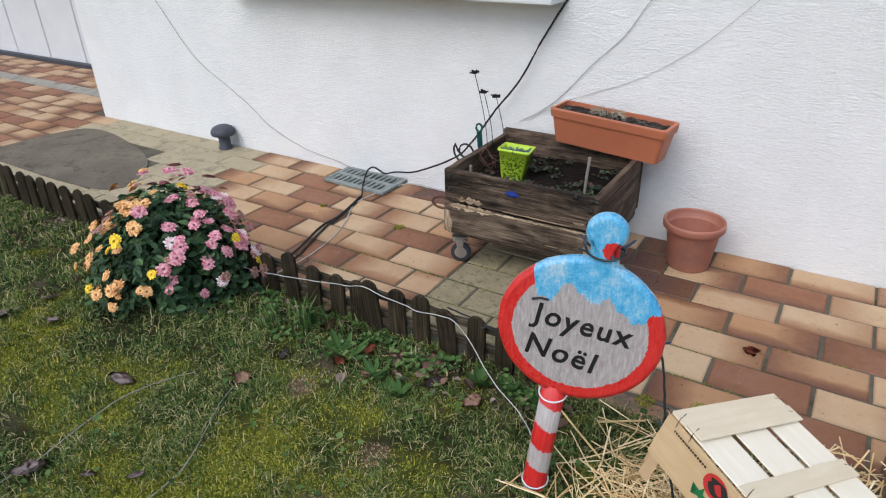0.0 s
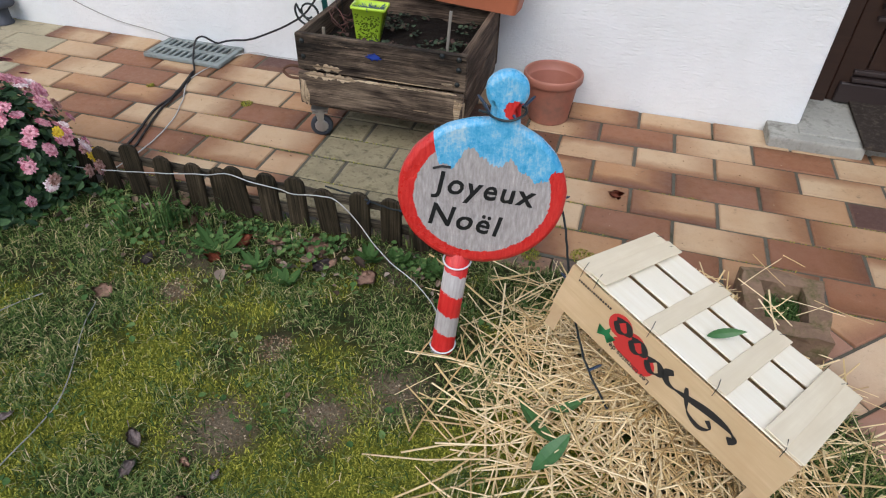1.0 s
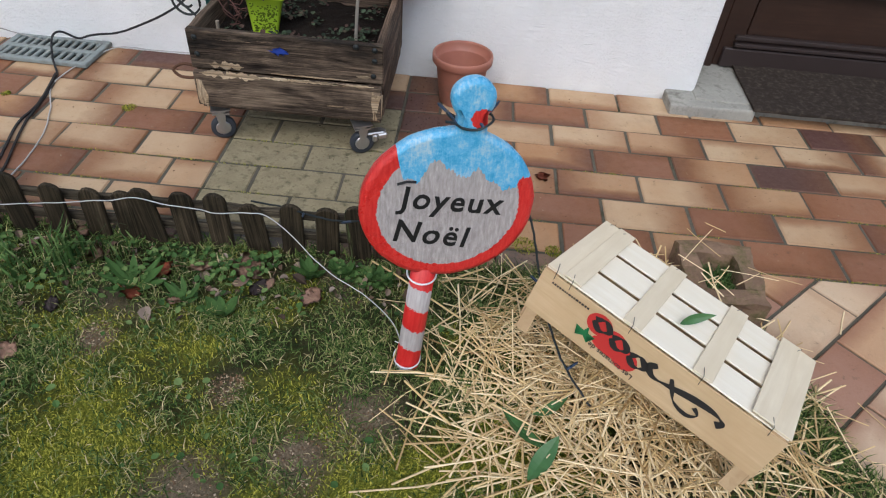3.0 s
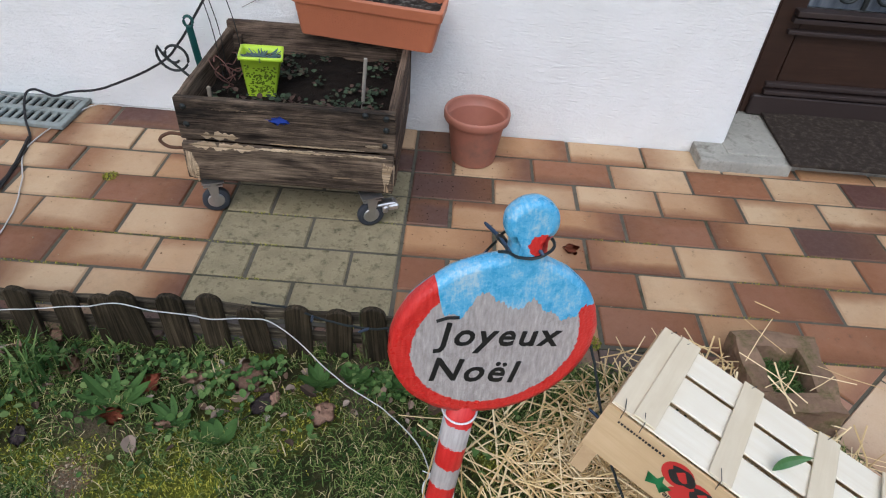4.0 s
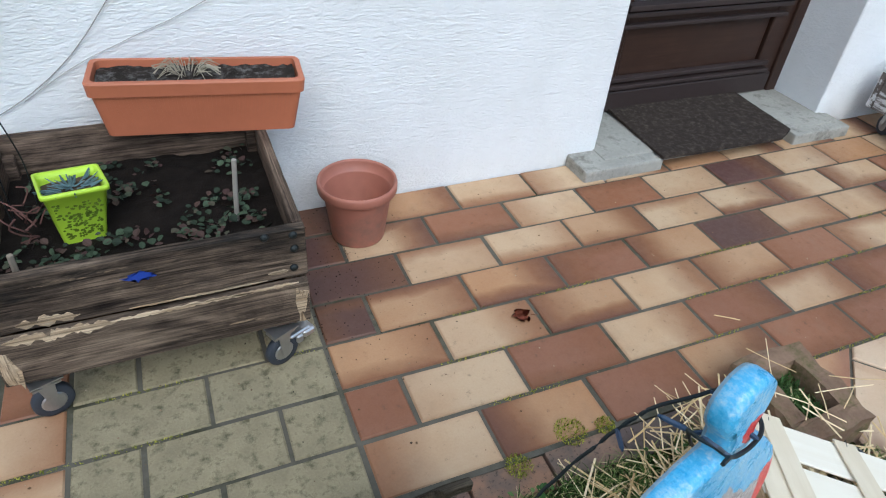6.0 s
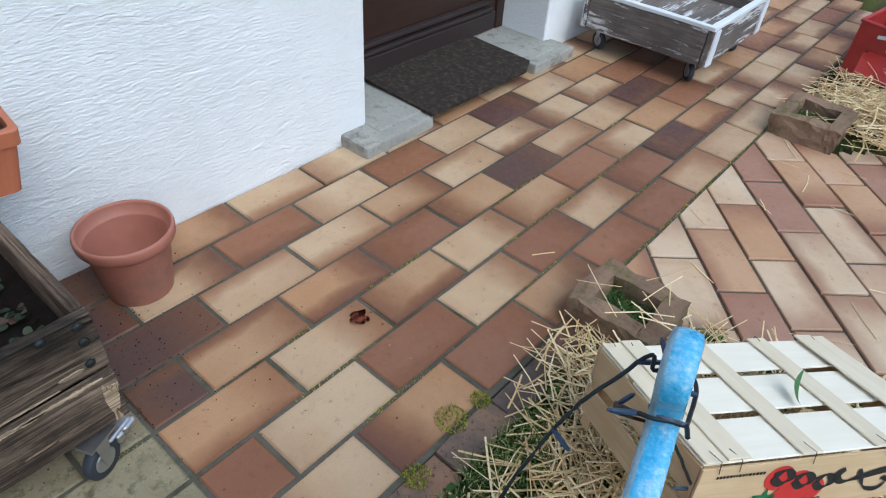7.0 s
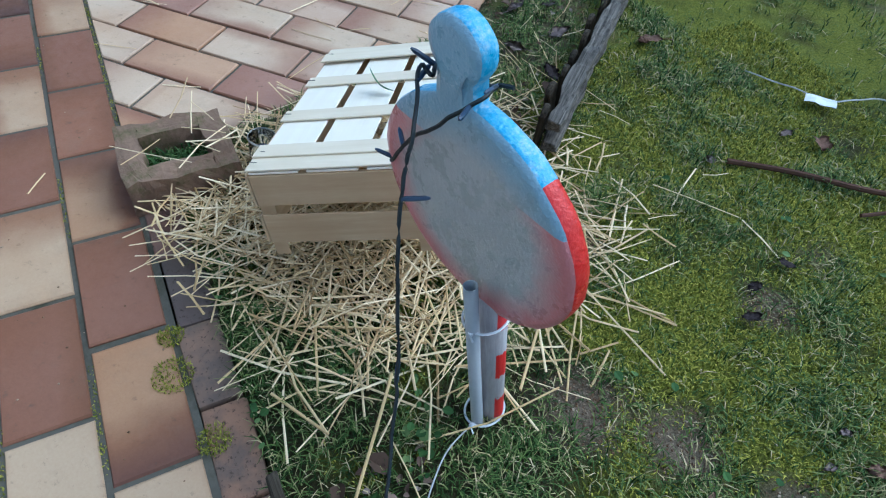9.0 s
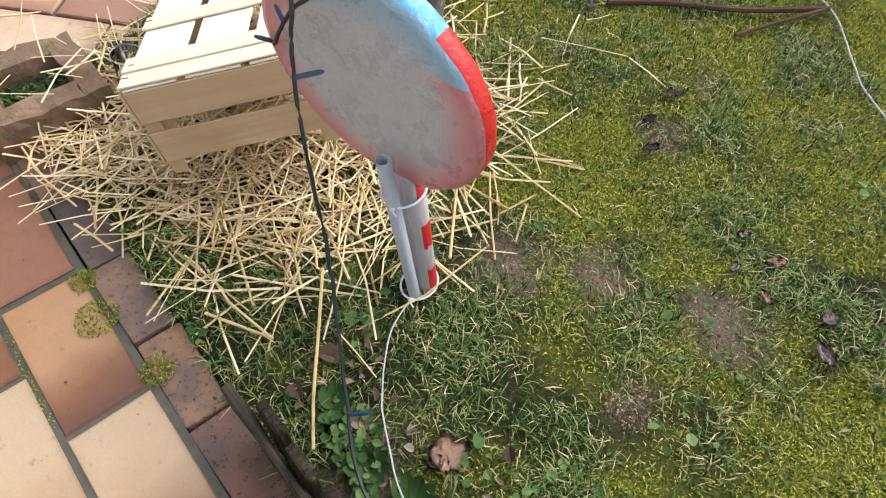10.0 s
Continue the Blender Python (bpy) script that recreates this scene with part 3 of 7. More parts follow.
# ---------- house details ----------
def build_door():
    d = thing("front_door", "closed dark brown wooden front door with frosted glass", "door", pose(1.75, RECESS_Y, 0.06), "", "structure")
    bm = bmesh.new()
    for x, w in ((-0.5, 0.12), (0.5, 0.12)):
        add_box(bm, (w, 0.05, 2.0), (x, 0, 1.0), None, 0.006)
    for z, h in ((0.08, 0.16), (0.44, 0.09), (1.92, 0.16)):
        add_box(bm, (0.88, 0.05, h - 0.002), (0, 0.002, z), None, 0.006)
    part("stile_frame", bm, M_DOOR, d)
    bm = bmesh.new()
    add_box(bm, (1.06, 0.03, 0.1), (0, -0.036, 0.055), None, 0.006)
    part("weatherboard", bm, M_DOOR_DARK, d, "dark weatherboard across the foot of the door")
    bm = bmesh.new()
    for z, h, dep in ((0.125, 0.02, 0.05), (0.158, 0.022, 0.036), (0.41, 0.02, 0.04), (0.465, 0.024, 0.05), (0.5, 0.026, 0.064)):
        add_box(bm, (0.98, dep, h), (0, -dep / 2 - 0.01, z), None, 0.005, 2)
    part("moulding", bm, M_DOOR_DARK, d, "dusty grey-brown moulded rails")
    bm = box((0.86, 0.025, 0.25), (0, 0.004, 0.285), 0.01, 2)
    part("panel", bm, M_DOOR, d)
    part("pane", box((0.88, 0.008, 1.34), (0, 0.012, 1.18)), M_DOOR_GLASS, d, "frosted grey glass pane")
    bm = bmesh.new()
    for s in (-1, 1):
        for k in (-0.2, 0.2):
            pts = []
            for i in range(30):
                a = i / 29 * math.tau * 1.35
                rad = 0.075 * (1 - 0.62 * i / 29)
                pts.append((k + s * (0.078 - rad * math.cos(a)) + s * 0.0, -0.018, 0.6 + rad * math.sin(a) * 1.05))
            add_tube(bm, pts, 0.008, 6)
    for k in (-0.2, 0.2):
        add_tube(bm, [(k, -0.018, 0.52), (k, -0.018, 1.8)], 0.011, 6)
    part("grille", bm, M_DARK, d, "black wrought iron scroll grille")
    part("frame", box((0.07, 0.09, 2.1), (-0.6, 0.0, 1.02), 0.005), M_DOOR, d)
    part("frame", box((0.07, 0.09, 2.1), (0.585, 0.0, 1.02), 0.005), M_DOOR, d)
    bm = bmesh.new()
    add_box(bm, (1.36, 0.42, 0.075), (1.71, 1.165, 0.022), None, 0.008, 2)
    add_box(bm, (0.4, 0.16, 0.066), (1.1, 0.972, 0.02), None, 0.012, 2)
    add_box(bm, (0.36, 0.16, 0.066), (2.26, 0.975, 0.02), None, 0.012, 2)
    rough_up(bm, 0.004, 9)
    structure("door_step", bm, M_STONE, "worn pale stone door step", "step")
    mat = thing("doormat", "worn dark brown bristle doormat lying on the step", "doormat", pose(1.675, 1.1, 0.064, 1.2, 0, -1))
    bm = bmesh.new()
    n = 24
    w, h = 0.78, 0.45
    def curve(u, v):
        corner = max(0.0, (u - 0.72) / 0.28) * max(0.0, (-v - 0.2) / 0.8)
        return (u * w / 2, v * h / 2 + 0.06 * corner, 0.004 * noise.noise(Vector((u * 3, v * 3, 0))) + 0.0)
    grid = [[[bm.verts.new(Vector(curve(2 * i / n - 1, 2 * j / 12 - 1)) + Vector((0, 0, z))) for i in range(n + 1)] for j in range(13)] for z in (0.0, 0.013)]
    for k, g in enumerate(grid):
        for j in range(12):
            for i in range(n):
                q = (g[j][i], g[j][i + 1], g[j + 1][i + 1], g[j + 1][i])
                bm.faces.new(q if k else q[::-1])
    rimv = [(0, i) for i in range(n)] + [(j, n) for j in range(12)] + [(12, n - i) for i in range(n)] + [(12 - j, 0) for j in range(12)]
    for (a, b), (c, e) in zip(rimv, rimv[1:] + rimv[:1]):
        bm.faces.new((grid[0][a][b], grid[0][c][e], grid[1][c][e], grid[1][a][b]))
    part("mat_body", bm, M_MAT, mat)


def build_garage():
    d = thing("garage_door", "closed white panelled garage door with a sill strip", "garage door", pose(-7.2, 2.2, 0), "", "structure")
    for k in range(6):
        part("panel", box((0.7, 0.04, 2.2), (-1.95 + 0.72 * k + 0.35, 0, 1.12), 0.006), M_GARAGE, d)
    part("sill", box((4.4, 0.06, 0.05), (0, -0.05, 0.012), 0.004), M_CAP, d, "dark threshold strip")
    g = structure("garage_apron", box((4.6, 1.2, 0.06), (-7.25, 1.645, -0.038)), M_MORTAR, "tiled apron in front of the garage", "paving")
    for j in range(6):
        for i in range(13):
            a = -9.5 + i * TW + (TW / 2 if j % 2 else 0)
            if a + TW > -4.96:
                continue
            y0 = 1.06 + j * TH
            lay_later.append((g, [(a, y0), (a + TW - 0.01, y0), (a + TW - 0.01, y0 + TH - 0.01), (a, y0 + TH - 0.01)], M_STONE if j == 2 else M_TILE))


lay_later = []


def build_sill():
    s = thing("window_sill", "white painted window sill with a dark drip edge", "window sill", pose(-1.965, WALL_Y - 0.06, 1.13), "", "structure")
    part("sill_slab", box((2.21, 0.2, 0.055), (0, 0, 0.0), 0.008, 2), M_GARAGE, s)


def build_vent():
    v = thing("vent_cap", "dark grey mushroom vent cap at the foot of the wall", "vent", pose(-3.36, 0.96, 0) @ Matrix.Scale(0.8, 4))
    bm = bmesh.new()
    add_lathe(bm, [(0.062, 0), (0.062, 0.015), (0.052, 0.02), (0.05, 0.13)], 24)
    part("stem", bm, M_CAP, v, "", True)
    bm = bmesh.new()
    add_lathe(bm, [(0.05, 0.128), (0.1, 0.128), (0.108, 0.14), (0.106, 0.165), (0.09, 0.19), (0.055, 0.21), (0.0005, 0.217)], 28)
    part("cap", bm, M_CAP, v, "", True)


def build_grate():
    g = thing("drain_grate", "grey plastic drain grate set in the tiles", "grate", pose(-2.06, 0.93, 0.003, 0, 0, -1.5))
    w, h = 0.47, 0.26
    bm = bmesh.new()
    for y in (-h / 2 + 0.015, h / 2 - 0.015, 0):
        add_box(bm, (w, 0.03, 0.022), (0, y, 0.011), None, 0.004)
    for x in (-w / 2 + 0.015, w / 2 - 0.015):
        add_box(bm, (0.03, h - 0.062, 0.021), (x, 0, 0.011), None, 0.003)
    part("frame", bm, M_GRATE, g)
    for y in (-0.0575, 0.0575):
        for k in range(11):
            part("bar", box((0.018, 0.083, 0.014), (-0.19 + 0.038 * k, y, 0.012), 0.003), M_GRATE, g)
    # near-black sheet under the bars; its colour stands for the shade below them
    part("shaft", box((w - 0.03, h - 0.03, 0.004), (0, 0, -0.0005)), M_SOIL, g)


# ---------- the sign ----------
SIGN = axes((-0.0767, -0.6773, 0.558), (0.971, 0.238, 0.002), (-0.026, 0.094, 0.995))


def sign_outline():
    """The board's edge: a wide disc, a neck and a round knob."""
    pts = []
    for i in range(61):
        a = radians(88 + i * (340 / 60))
        c, s = math.cos(a), math.sin(a)
        pts.append((0.208 * c, 0.198 * s))
    for i in range(29):
        a = radians(-46 + i * (272 / 28))
        pts.append((0.043 + 0.049 * math.cos(a), 0.266 + 0.048 * math.sin(a)))
    return pts


def build_sign():
    s = thing("sign", "hand-painted foam lollipop sign wishing a merry Christmas, stuck in the lawn", "sign", SIGN)
    pts = sign_outline()
    pts = [(x + 0.002 * noise.noise(Vector((x * 30, y * 30, 0))), y + 0.002 * noise.noise(Vector((x * 30, y * 30, 5)))) for x, y in pts]
    bm = bmesh.new()
    rings = []
    cx, cy = 0.0, 0.03
    for inset, z in ((0.014, -0.02), (0.003, -0.017), (0, -0.008), (0, 0.008), (0.003, 0.017), (0.014, 0.02)):
        ring = []
        n = len(pts)
        for i, (x, y) in enumerate(pts):
            d = Vector((pts[(i + 1) % n][1] - pts[i - 1][1], -(pts[(i + 1) % n][0] - pts[i - 1][0]), 0)).normalized()
            ring.append(bm.verts.new((x - d.x * inset, y - d.y * inset, z)))
        rings.append(ring)
    for q, t in zip(rings, rings[1:]):
        for i in range(n):
            bm.faces.new((q[i], q[(i + 1) % n], t[(i + 1) % n], t[i]))
    for ring, zc in ((rings[-1], 0.02), (rings[0][::-1], -0.02)):
        mid = bm.verts.new((0.043, 0.18, zc))
        for i in range(n):
            bm.faces.new((mid, ring[i], ring[(i + 1) % n]))
    o = part("board", bm, M_SIGN, s, "grey foam disc with red rim and blue snow cap", True)
    for f in o.data.polygons:
        f.use_smooth = abs(f.normal.z) < 0.98
    # writing
    words = (("Joyeux", 0.078, -0.116, 0.013, -8), ("Noël", 0.082, -0.136, -0.076, -11))
    for w, size, x, y, turn in words:
        letters(w, size, M_BLACK_PAINT, s, pose(x, y, 0.0205, 0, 0, turn), "lettering", "black hand-painted words", 0.0012, 0.005, 0.0013, 0.08, 1.16)
    part("lettering", tube([(-0.121, 0.0745, 0.0212), (-0.1, 0.08, 0.0212), (-0.078, 0.078, 0.0212)], 0.0035, 5), M_BLACK_PAINT, s, "black painted bar over the first letter")
    # post, in its own frame: z up its length
    base, top = Vector((-0.153, -0.733, 0.0)), Vector((-0.121, -0.704, 0.375))
    inv = SIGN.inverted()
    pm = inv @ axes(base, (0.97, 0.2, -0.1), Vector((0, 1, 0)))
    up = (top - base).normalized()
    right = Vector((0.97, 0.22, 0)).cross(up).cross(up) * -1
    fwd = up.cross(right)
    m = Matrix((right.normalized(), fwd.normalized(), up)).transposed().to_4x4()
    m.translation = base
    pm = inv @ m
    bm = bmesh.new()
    add_lathe(bm, [(0.0005, -0.05), (0.034, -0.05), (0.034, 0.0), (0.033, 0.2), (0.032, 0.385), (0.0005, 0.386)], 20)
    bmesh.ops.scale(bm, vec=(1, 0.72, 1), verts=bm.verts)
    rough_up(bm, 0.0012, 40)
    p = part("post", bm, M_STRIPES, s, "red and grey striped foam post", True)
    p.matrix_basis = pm
    bm = bmesh.new()
    add_lathe(bm, [(0.0125, -0.06), (0.0125, 0.45), (0.0105, 0.45), (0.0105, 0.3), (0.0005, 0.3)], 16)
    p = part("pipe", bm, M_PVC, s, "grey plastic support pipe", True)
    p.matrix_basis = pm @ pose(-0.006, 0.038, 0.01, -2)
    for z, h in ((0.345, 0.0), (0.03, 0.0)):
        bm = bmesh.new()
        loop = [(0.037 * math.cos(a), 0.013 + 0.044 * math.sin(a), z + 0.003 * math.cos(a)) for a in np.linspace(0, math.tau, 28)]
        add_tube(bm, loop, 0.0026, 5, None, False)
        add_box(bm, (0.008, 0.009, 0.007), (-0.012, 0.058, z))
        add_tube(bm, [(-0.012, 0.062, z), (-0.03, 0.07, z + 0.004)], 0.0017, 4)
        p = part("zip_tie", bm, M_TIE, s, "white plastic zip tie", True)
        p.matrix_basis = pm


def led(bm, p, d):
    p, d = Vector(p), Vector(d).normalized()
    add_tube(bm, [p, p + 0.014 * d, p + 0.032 * d, p + 0.038 * d], 0.004, 5, [0.9, 1, 0.9, 0.4])


def build_light_chain():
    c = thing("light_chain", "dark green LED light chain tied round the sign's neck", "fairy lights")
    inv = SIGN.inverted()
    def loc(x, y, z):
        return SIGN @ Vector((x, y, z))
    neck = [loc(-0.02, 0.228, 0.03), loc(0.0, 0.222, 0.026), loc(0.02, 0.21, 0.027), loc(0.055, 0.205, 0.027), loc(0.084, 0.216, 0.02), loc(0.088, 0.224, -0.004), loc(0.07, 0.222, -0.028),
            Vector((-0.01, -0.6, 0.785)), Vector((-0.07, -0.565, 0.735)), Vector((-0.09, -0.545, 0.684)), Vector((-0.136, -0.518, 0.571)), Vector((-0.195, -0.496, 0.435)), Vector((-0.26, -0.46, 0.335)),
            Vector((-0.34, -0.415, 0.26)), Vector((-0.42, -0.37, 0.215)), Vector((-0.5, -0.345, 0.205)), Vector((-0.6, -0.3, 0.19)), Vector((-0.7, -0.31, 0.21))]
    drop = [loc(0.0, 0.222, 0.02), loc(-0.008, 0.226, -0.02), Vector((-0.073, -0.6, 0.74)), Vector((-0.02, -0.585, 0.68)), Vector((0.024, -0.58, 0.611)), Vector((0.09, -0.61, 0.55)), Vector((0.13, -0.643, 0.505)), Vector((0.167, -0.7, 0.39)), Vector((0.2, -0.74, 0.29)), Vector((0.25, -0.81, 0.2)), Vector((0.31, -0.88, 0.15)), Vector((0.335, -0.9, 0.13))]
    for k, line in enumerate((neck, drop)):
        pts = glide(line, 7)
        pts = [p + 0.0025 * noise.noise_vector(p * 40) for p in pts]
        part("cable", tube(pts, 0.0031, 5), M_GREEN_CABLE, c)
        for i in range(9, len(pts) - 2, 14):
            bm = bmesh.new()
            d = noise.noise_vector(pts[i] * 9 + Vector((k, 0, 2)))
            led(bm, pts[i], Vector((d.x, d.y, abs(d.z) * 0.5)))
            part("bulb", bm, M_BULB, c)


# ---------- the tomato crate ----------
def build_crate():
    B, C, A = Vector((0.377, -0.406, 0.345)), Vector((0.905, -0.778, 0.24)), Vector((0.18, -0.71, 0.43))
    m = axes(B, C - B, A - B)
    if m.to_3x3().col[2].z < 0:
        m = axes(B, C - B, B - A)
    # own frame: x along the crate, y across (towards its printed side), z up through its floor
    L, Wd, Hh = 0.645, 0.375, 0.185
    sy = 1 if (m.inverted() @ A).y > 0 else -1
    c = thing("crate", "upturned pale wooden tomato crate resting on straw", "crate", m)
    def y_(v):
        return sy * v
    for k in range(3):
        w = 0.108
        y = 0.062 + k * 0.126
        bm = box((L - 0.006, w, 0.005), (L / 2, y_(y), -0.006), 0.0012)
        rough_up(bm, 0.001, 12, k)
        part("floor_slat", bm, M_CRATE_WHITE, c)
    for x, w in ((0.028, 0.05), (0.075, 0.05), (0.245, 0.05), (0.43, 0.05), (0.575, 0.052), (0.622, 0.046)):
        z = 0.001 if x not in (0.075, 0.575) else 0.0058
        bm = box((w, Wd - 0.004, 0.0045), (x, y_(Wd / 2), z), 0.0012)
        rough_up(bm, 0.001, 10, x)
        part("batten", bm, M_BATTEN, c)
    for side in (0, 1):
        y = y_(0.003 if side == 0 else Wd - 0.003)
        bm = box((L, 0.006, 0.128 if side else 0.075), (L / 2, y, -0.0745 if side else -0.047), 0.001)
        part("side_board", bm, M_CRATE_SIDE, c)
        if side == 0:
            part("side_board", box((L, 0.006, 0.07), (L / 2, y, -0.142), 0.001), M_CRATE_SIDE, c)
    for x in (0.003, L - 0.003):
        for z, h in ((-0.046, 0.072), (-0.142, 0.072)):
            part("end_board", box((0.006, Wd - 0.016, h), (x, y_(Wd / 2), z), 0.001), M_CRATE_Y, c)
    for x in (0.02, L - 0.02):
        for y in (0.02, Wd - 0.02):
            bm = bmesh.new()
            sx, s2 = (1 if x < 0.3 else -1), (1 if y < 0.2 else -1)
            tri_pts = [(0.007, 0.0065), (0.04, 0.0065), (0.007, 0.04)]
            lo = [bm.verts.new(((0 if sx > 0 else L) + sx * a, y_((0 if s2 > 0 else Wd) + s2 * b), -0.215)) for a, b in tri_pts]
            hi = [bm.verts.new((v.co.x, v.co.y, -0.009)) for v in lo]
            bm.faces.new(lo); bm.faces.new(hi)
            for i in range(3):
                bm.faces.new((lo[i], lo[(i + 1) % 3], hi[(i + 1) % 3], hi[i]))
            bmesh.ops.recalc_face_normals(bm, faces=bm.faces)
            part("corner_post", bm, M_CRATE_Y, c)
    for x in (0.03, 0.075, 0.245, 0.43, 0.6):
        for y in (0.0, Wd):
            s = 1 if y else -1
            bm = bmesh.new()
            add_tube(bm, [(x - 0.007, y_(y - s * 0.025), 0.009), (x + 0.002, y_(y + s * 0.001), 0.006), (x + 0.004, y_(y + s * 0.003), -0.02)], 0.0009, 4)
            part("staple", bm, M_DARK, c, "rusty wire staple")
    # print on the side that faces the lawn, upside down like the crate; own plane: u along the crate, v down from its upper edge
    yy = y_(Wd + 0.0008)

    def flat(poly, mat, lift, name, label):
        bm = bmesh.new()
        f = bm.faces.new([bm.verts.new((u, yy + sy * lift, -v)) for u, v in poly])
        bmesh.ops.triangulate(bm, faces=[f])
        part(name, bm, mat, c, label)

    def blob(u, v, a, b, turn=0, n=20):
        t = radians(turn)
        return [(u + a * math.cos(k * math.tau / n) * math.cos(t) - b * math.sin(k * math.tau / n) * math.sin(t),
                 v + a * math.cos(k * math.tau / n) * math.sin(t) + b * math.sin(k * math.tau / n) * math.cos(t)) for k in range(n)]
    bm = bmesh.new()
    for u, v, a, b_, l in ((0.185, 0.05, 0.034, 0.03, 0.0), (0.235, 0.066, 0.034, 0.03, 0.0003), (0.275, 0.088, 0.034, 0.03, 0.0006), (0.23, 0.09, 0.045, 0.02, 0.0009)):
        bm.faces.new([bm.verts.new((p, yy + sy * l, -q)) for p, q in blob(u, v, a, b_)])
    part("print", bm, M_RED_PRINT, c, "red tomato print")
    flat([(0.165 + (0.03 if k % 2 else 0.009) * math.cos(k * math.tau / 10 + 0.4), 0.095 + (0.024 if k % 2 else 0.008) * math.sin(k * math.tau / 10 + 0.4)) for k in range(10)], M_GREEN_PRINT, 0.0013, "print", "green leaf print")

    def swash(line, width, lift=0.0016):
        bm = bmesh.new()
        pts = glide([(u, v, 0) for u, v in line], 9)
        prev = None
        for i, p in enumerate(pts):
            d = (pts[min(i + 1, len(pts) - 1)] - pts[max(i - 1, 0)]).normalized()
            nrm = Vector((-d.y, d.x, 0))
            w = width * (0.25 + 0.75 * abs(math.sin(2.4 * math.pi * i / len(pts) + 0.5)))
            a, b_ = p + nrm * w, p - nrm * w
            cur = (bm.verts.new((a.x, yy + sy * lift, -a.y)), bm.verts.new((b_.x, yy + sy * lift, -b_.y)))
            if prev:
                bm.faces.new((prev[0], prev[1], cur[1], cur[0]))
            prev = cur
        part("print", bm, M_BLACK_PRINT, c, "black script print")
    for u, v in ((0.19, 0.046), (0.245, 0.06), (0.3, 0.07)):
        swash([(u - 0.022, v), (u, v + 0.017), (u + 0.024, v + 0.004), (u + 0.004, v - 0.016), (u - 0.02, v - 0.004)], 0.0085)
    swash([(0.345, 0.045), (0.33, 0.06), (0.35, 0.078), (0.39, 0.072), (0.45, 0.06), (0.5, 0.058), (0.525, 0.068), (0.515, 0.082)], 0.0095)
    swash([(0.385, 0.05), (0.4, 0.075), (0.42, 0.1), (0.455, 0.108), (0.475, 0.092), (0.46, 0.078)], 0.006, 0.0019)
    bm = bmesh.new()
    u = 0.035
    r = random.Random(3)
    while u < 0.145:
        w = r.uniform(0.003, 0.007)
        bm.faces.new([bm.verts.new((a, yy + sy * 0.0008, -b_)) for a, b_ in ((u, 0.028), (u + w, 0.028), (u + w, 0.034), (u, 0.034))])
        u += w + 0.0025
    part("print", bm, M_BLACK_PRINT, c, "small black print line")
    t = letters("Les tomates de", 0.021, M_BLACK_PRINT, c, axes((0.315, yy + sy * 0.0008, -0.112), (-1, 0, 0.05), (0, 0, -1)) if sy < 0 else axes((0.315, yy + sy * 0.0008, -0.112), (-1, 0, 0.05), (0, 0, -1)), "lettering", "black print", 0.0002, 0, 0.0002)
    leaf = thing("bay_leaf", "fresh green leaf lying on the crate", "leaf", m @ pose(0.345, y_(0.21), 0.017, 48, -16, 62))
    part("blade", leaf_blade(0.09, 0.024, 0.03), M_FRESH_LEAF, leaf)


def leaf_blade(length, width, curl=0.012, lobes=0):
    bm = bmesh.new()
    n = 9
    left, mid, right = [], [], []
    for i in range(n):
        t = i / (n - 1)
        w = width / 2 * max(0.02, math.sin(math.pi * min(1, t * 0.98 + 0.02)) ** 0.8)
        if lobes:
            w *= 0.65 + 0.5 * abs(math.sin(t * math.pi * lobes))
        z = curl * (t - 0.3) ** 2 * 2
        x = (t - 0.5) * length
        left.append(bm.verts.new((x, w, z + 0.25 * w)))
        mid.append(bm.verts.new((x, 0, z)))
        right.append(bm.verts.new((x, -w, z + 0.25 * w)))
    for a, b in ((left, mid), (mid, right)):
        for i in range(n - 1):
            bm.faces.new((a[i], b[i], b[i + 1], a[i + 1]))
    return bm


M_FRESH_LEAF = plain("fresh_leaf", (0.06, 0.15, 0.045), 0.45, var=0.3, scale=30, bumpy=0.05)


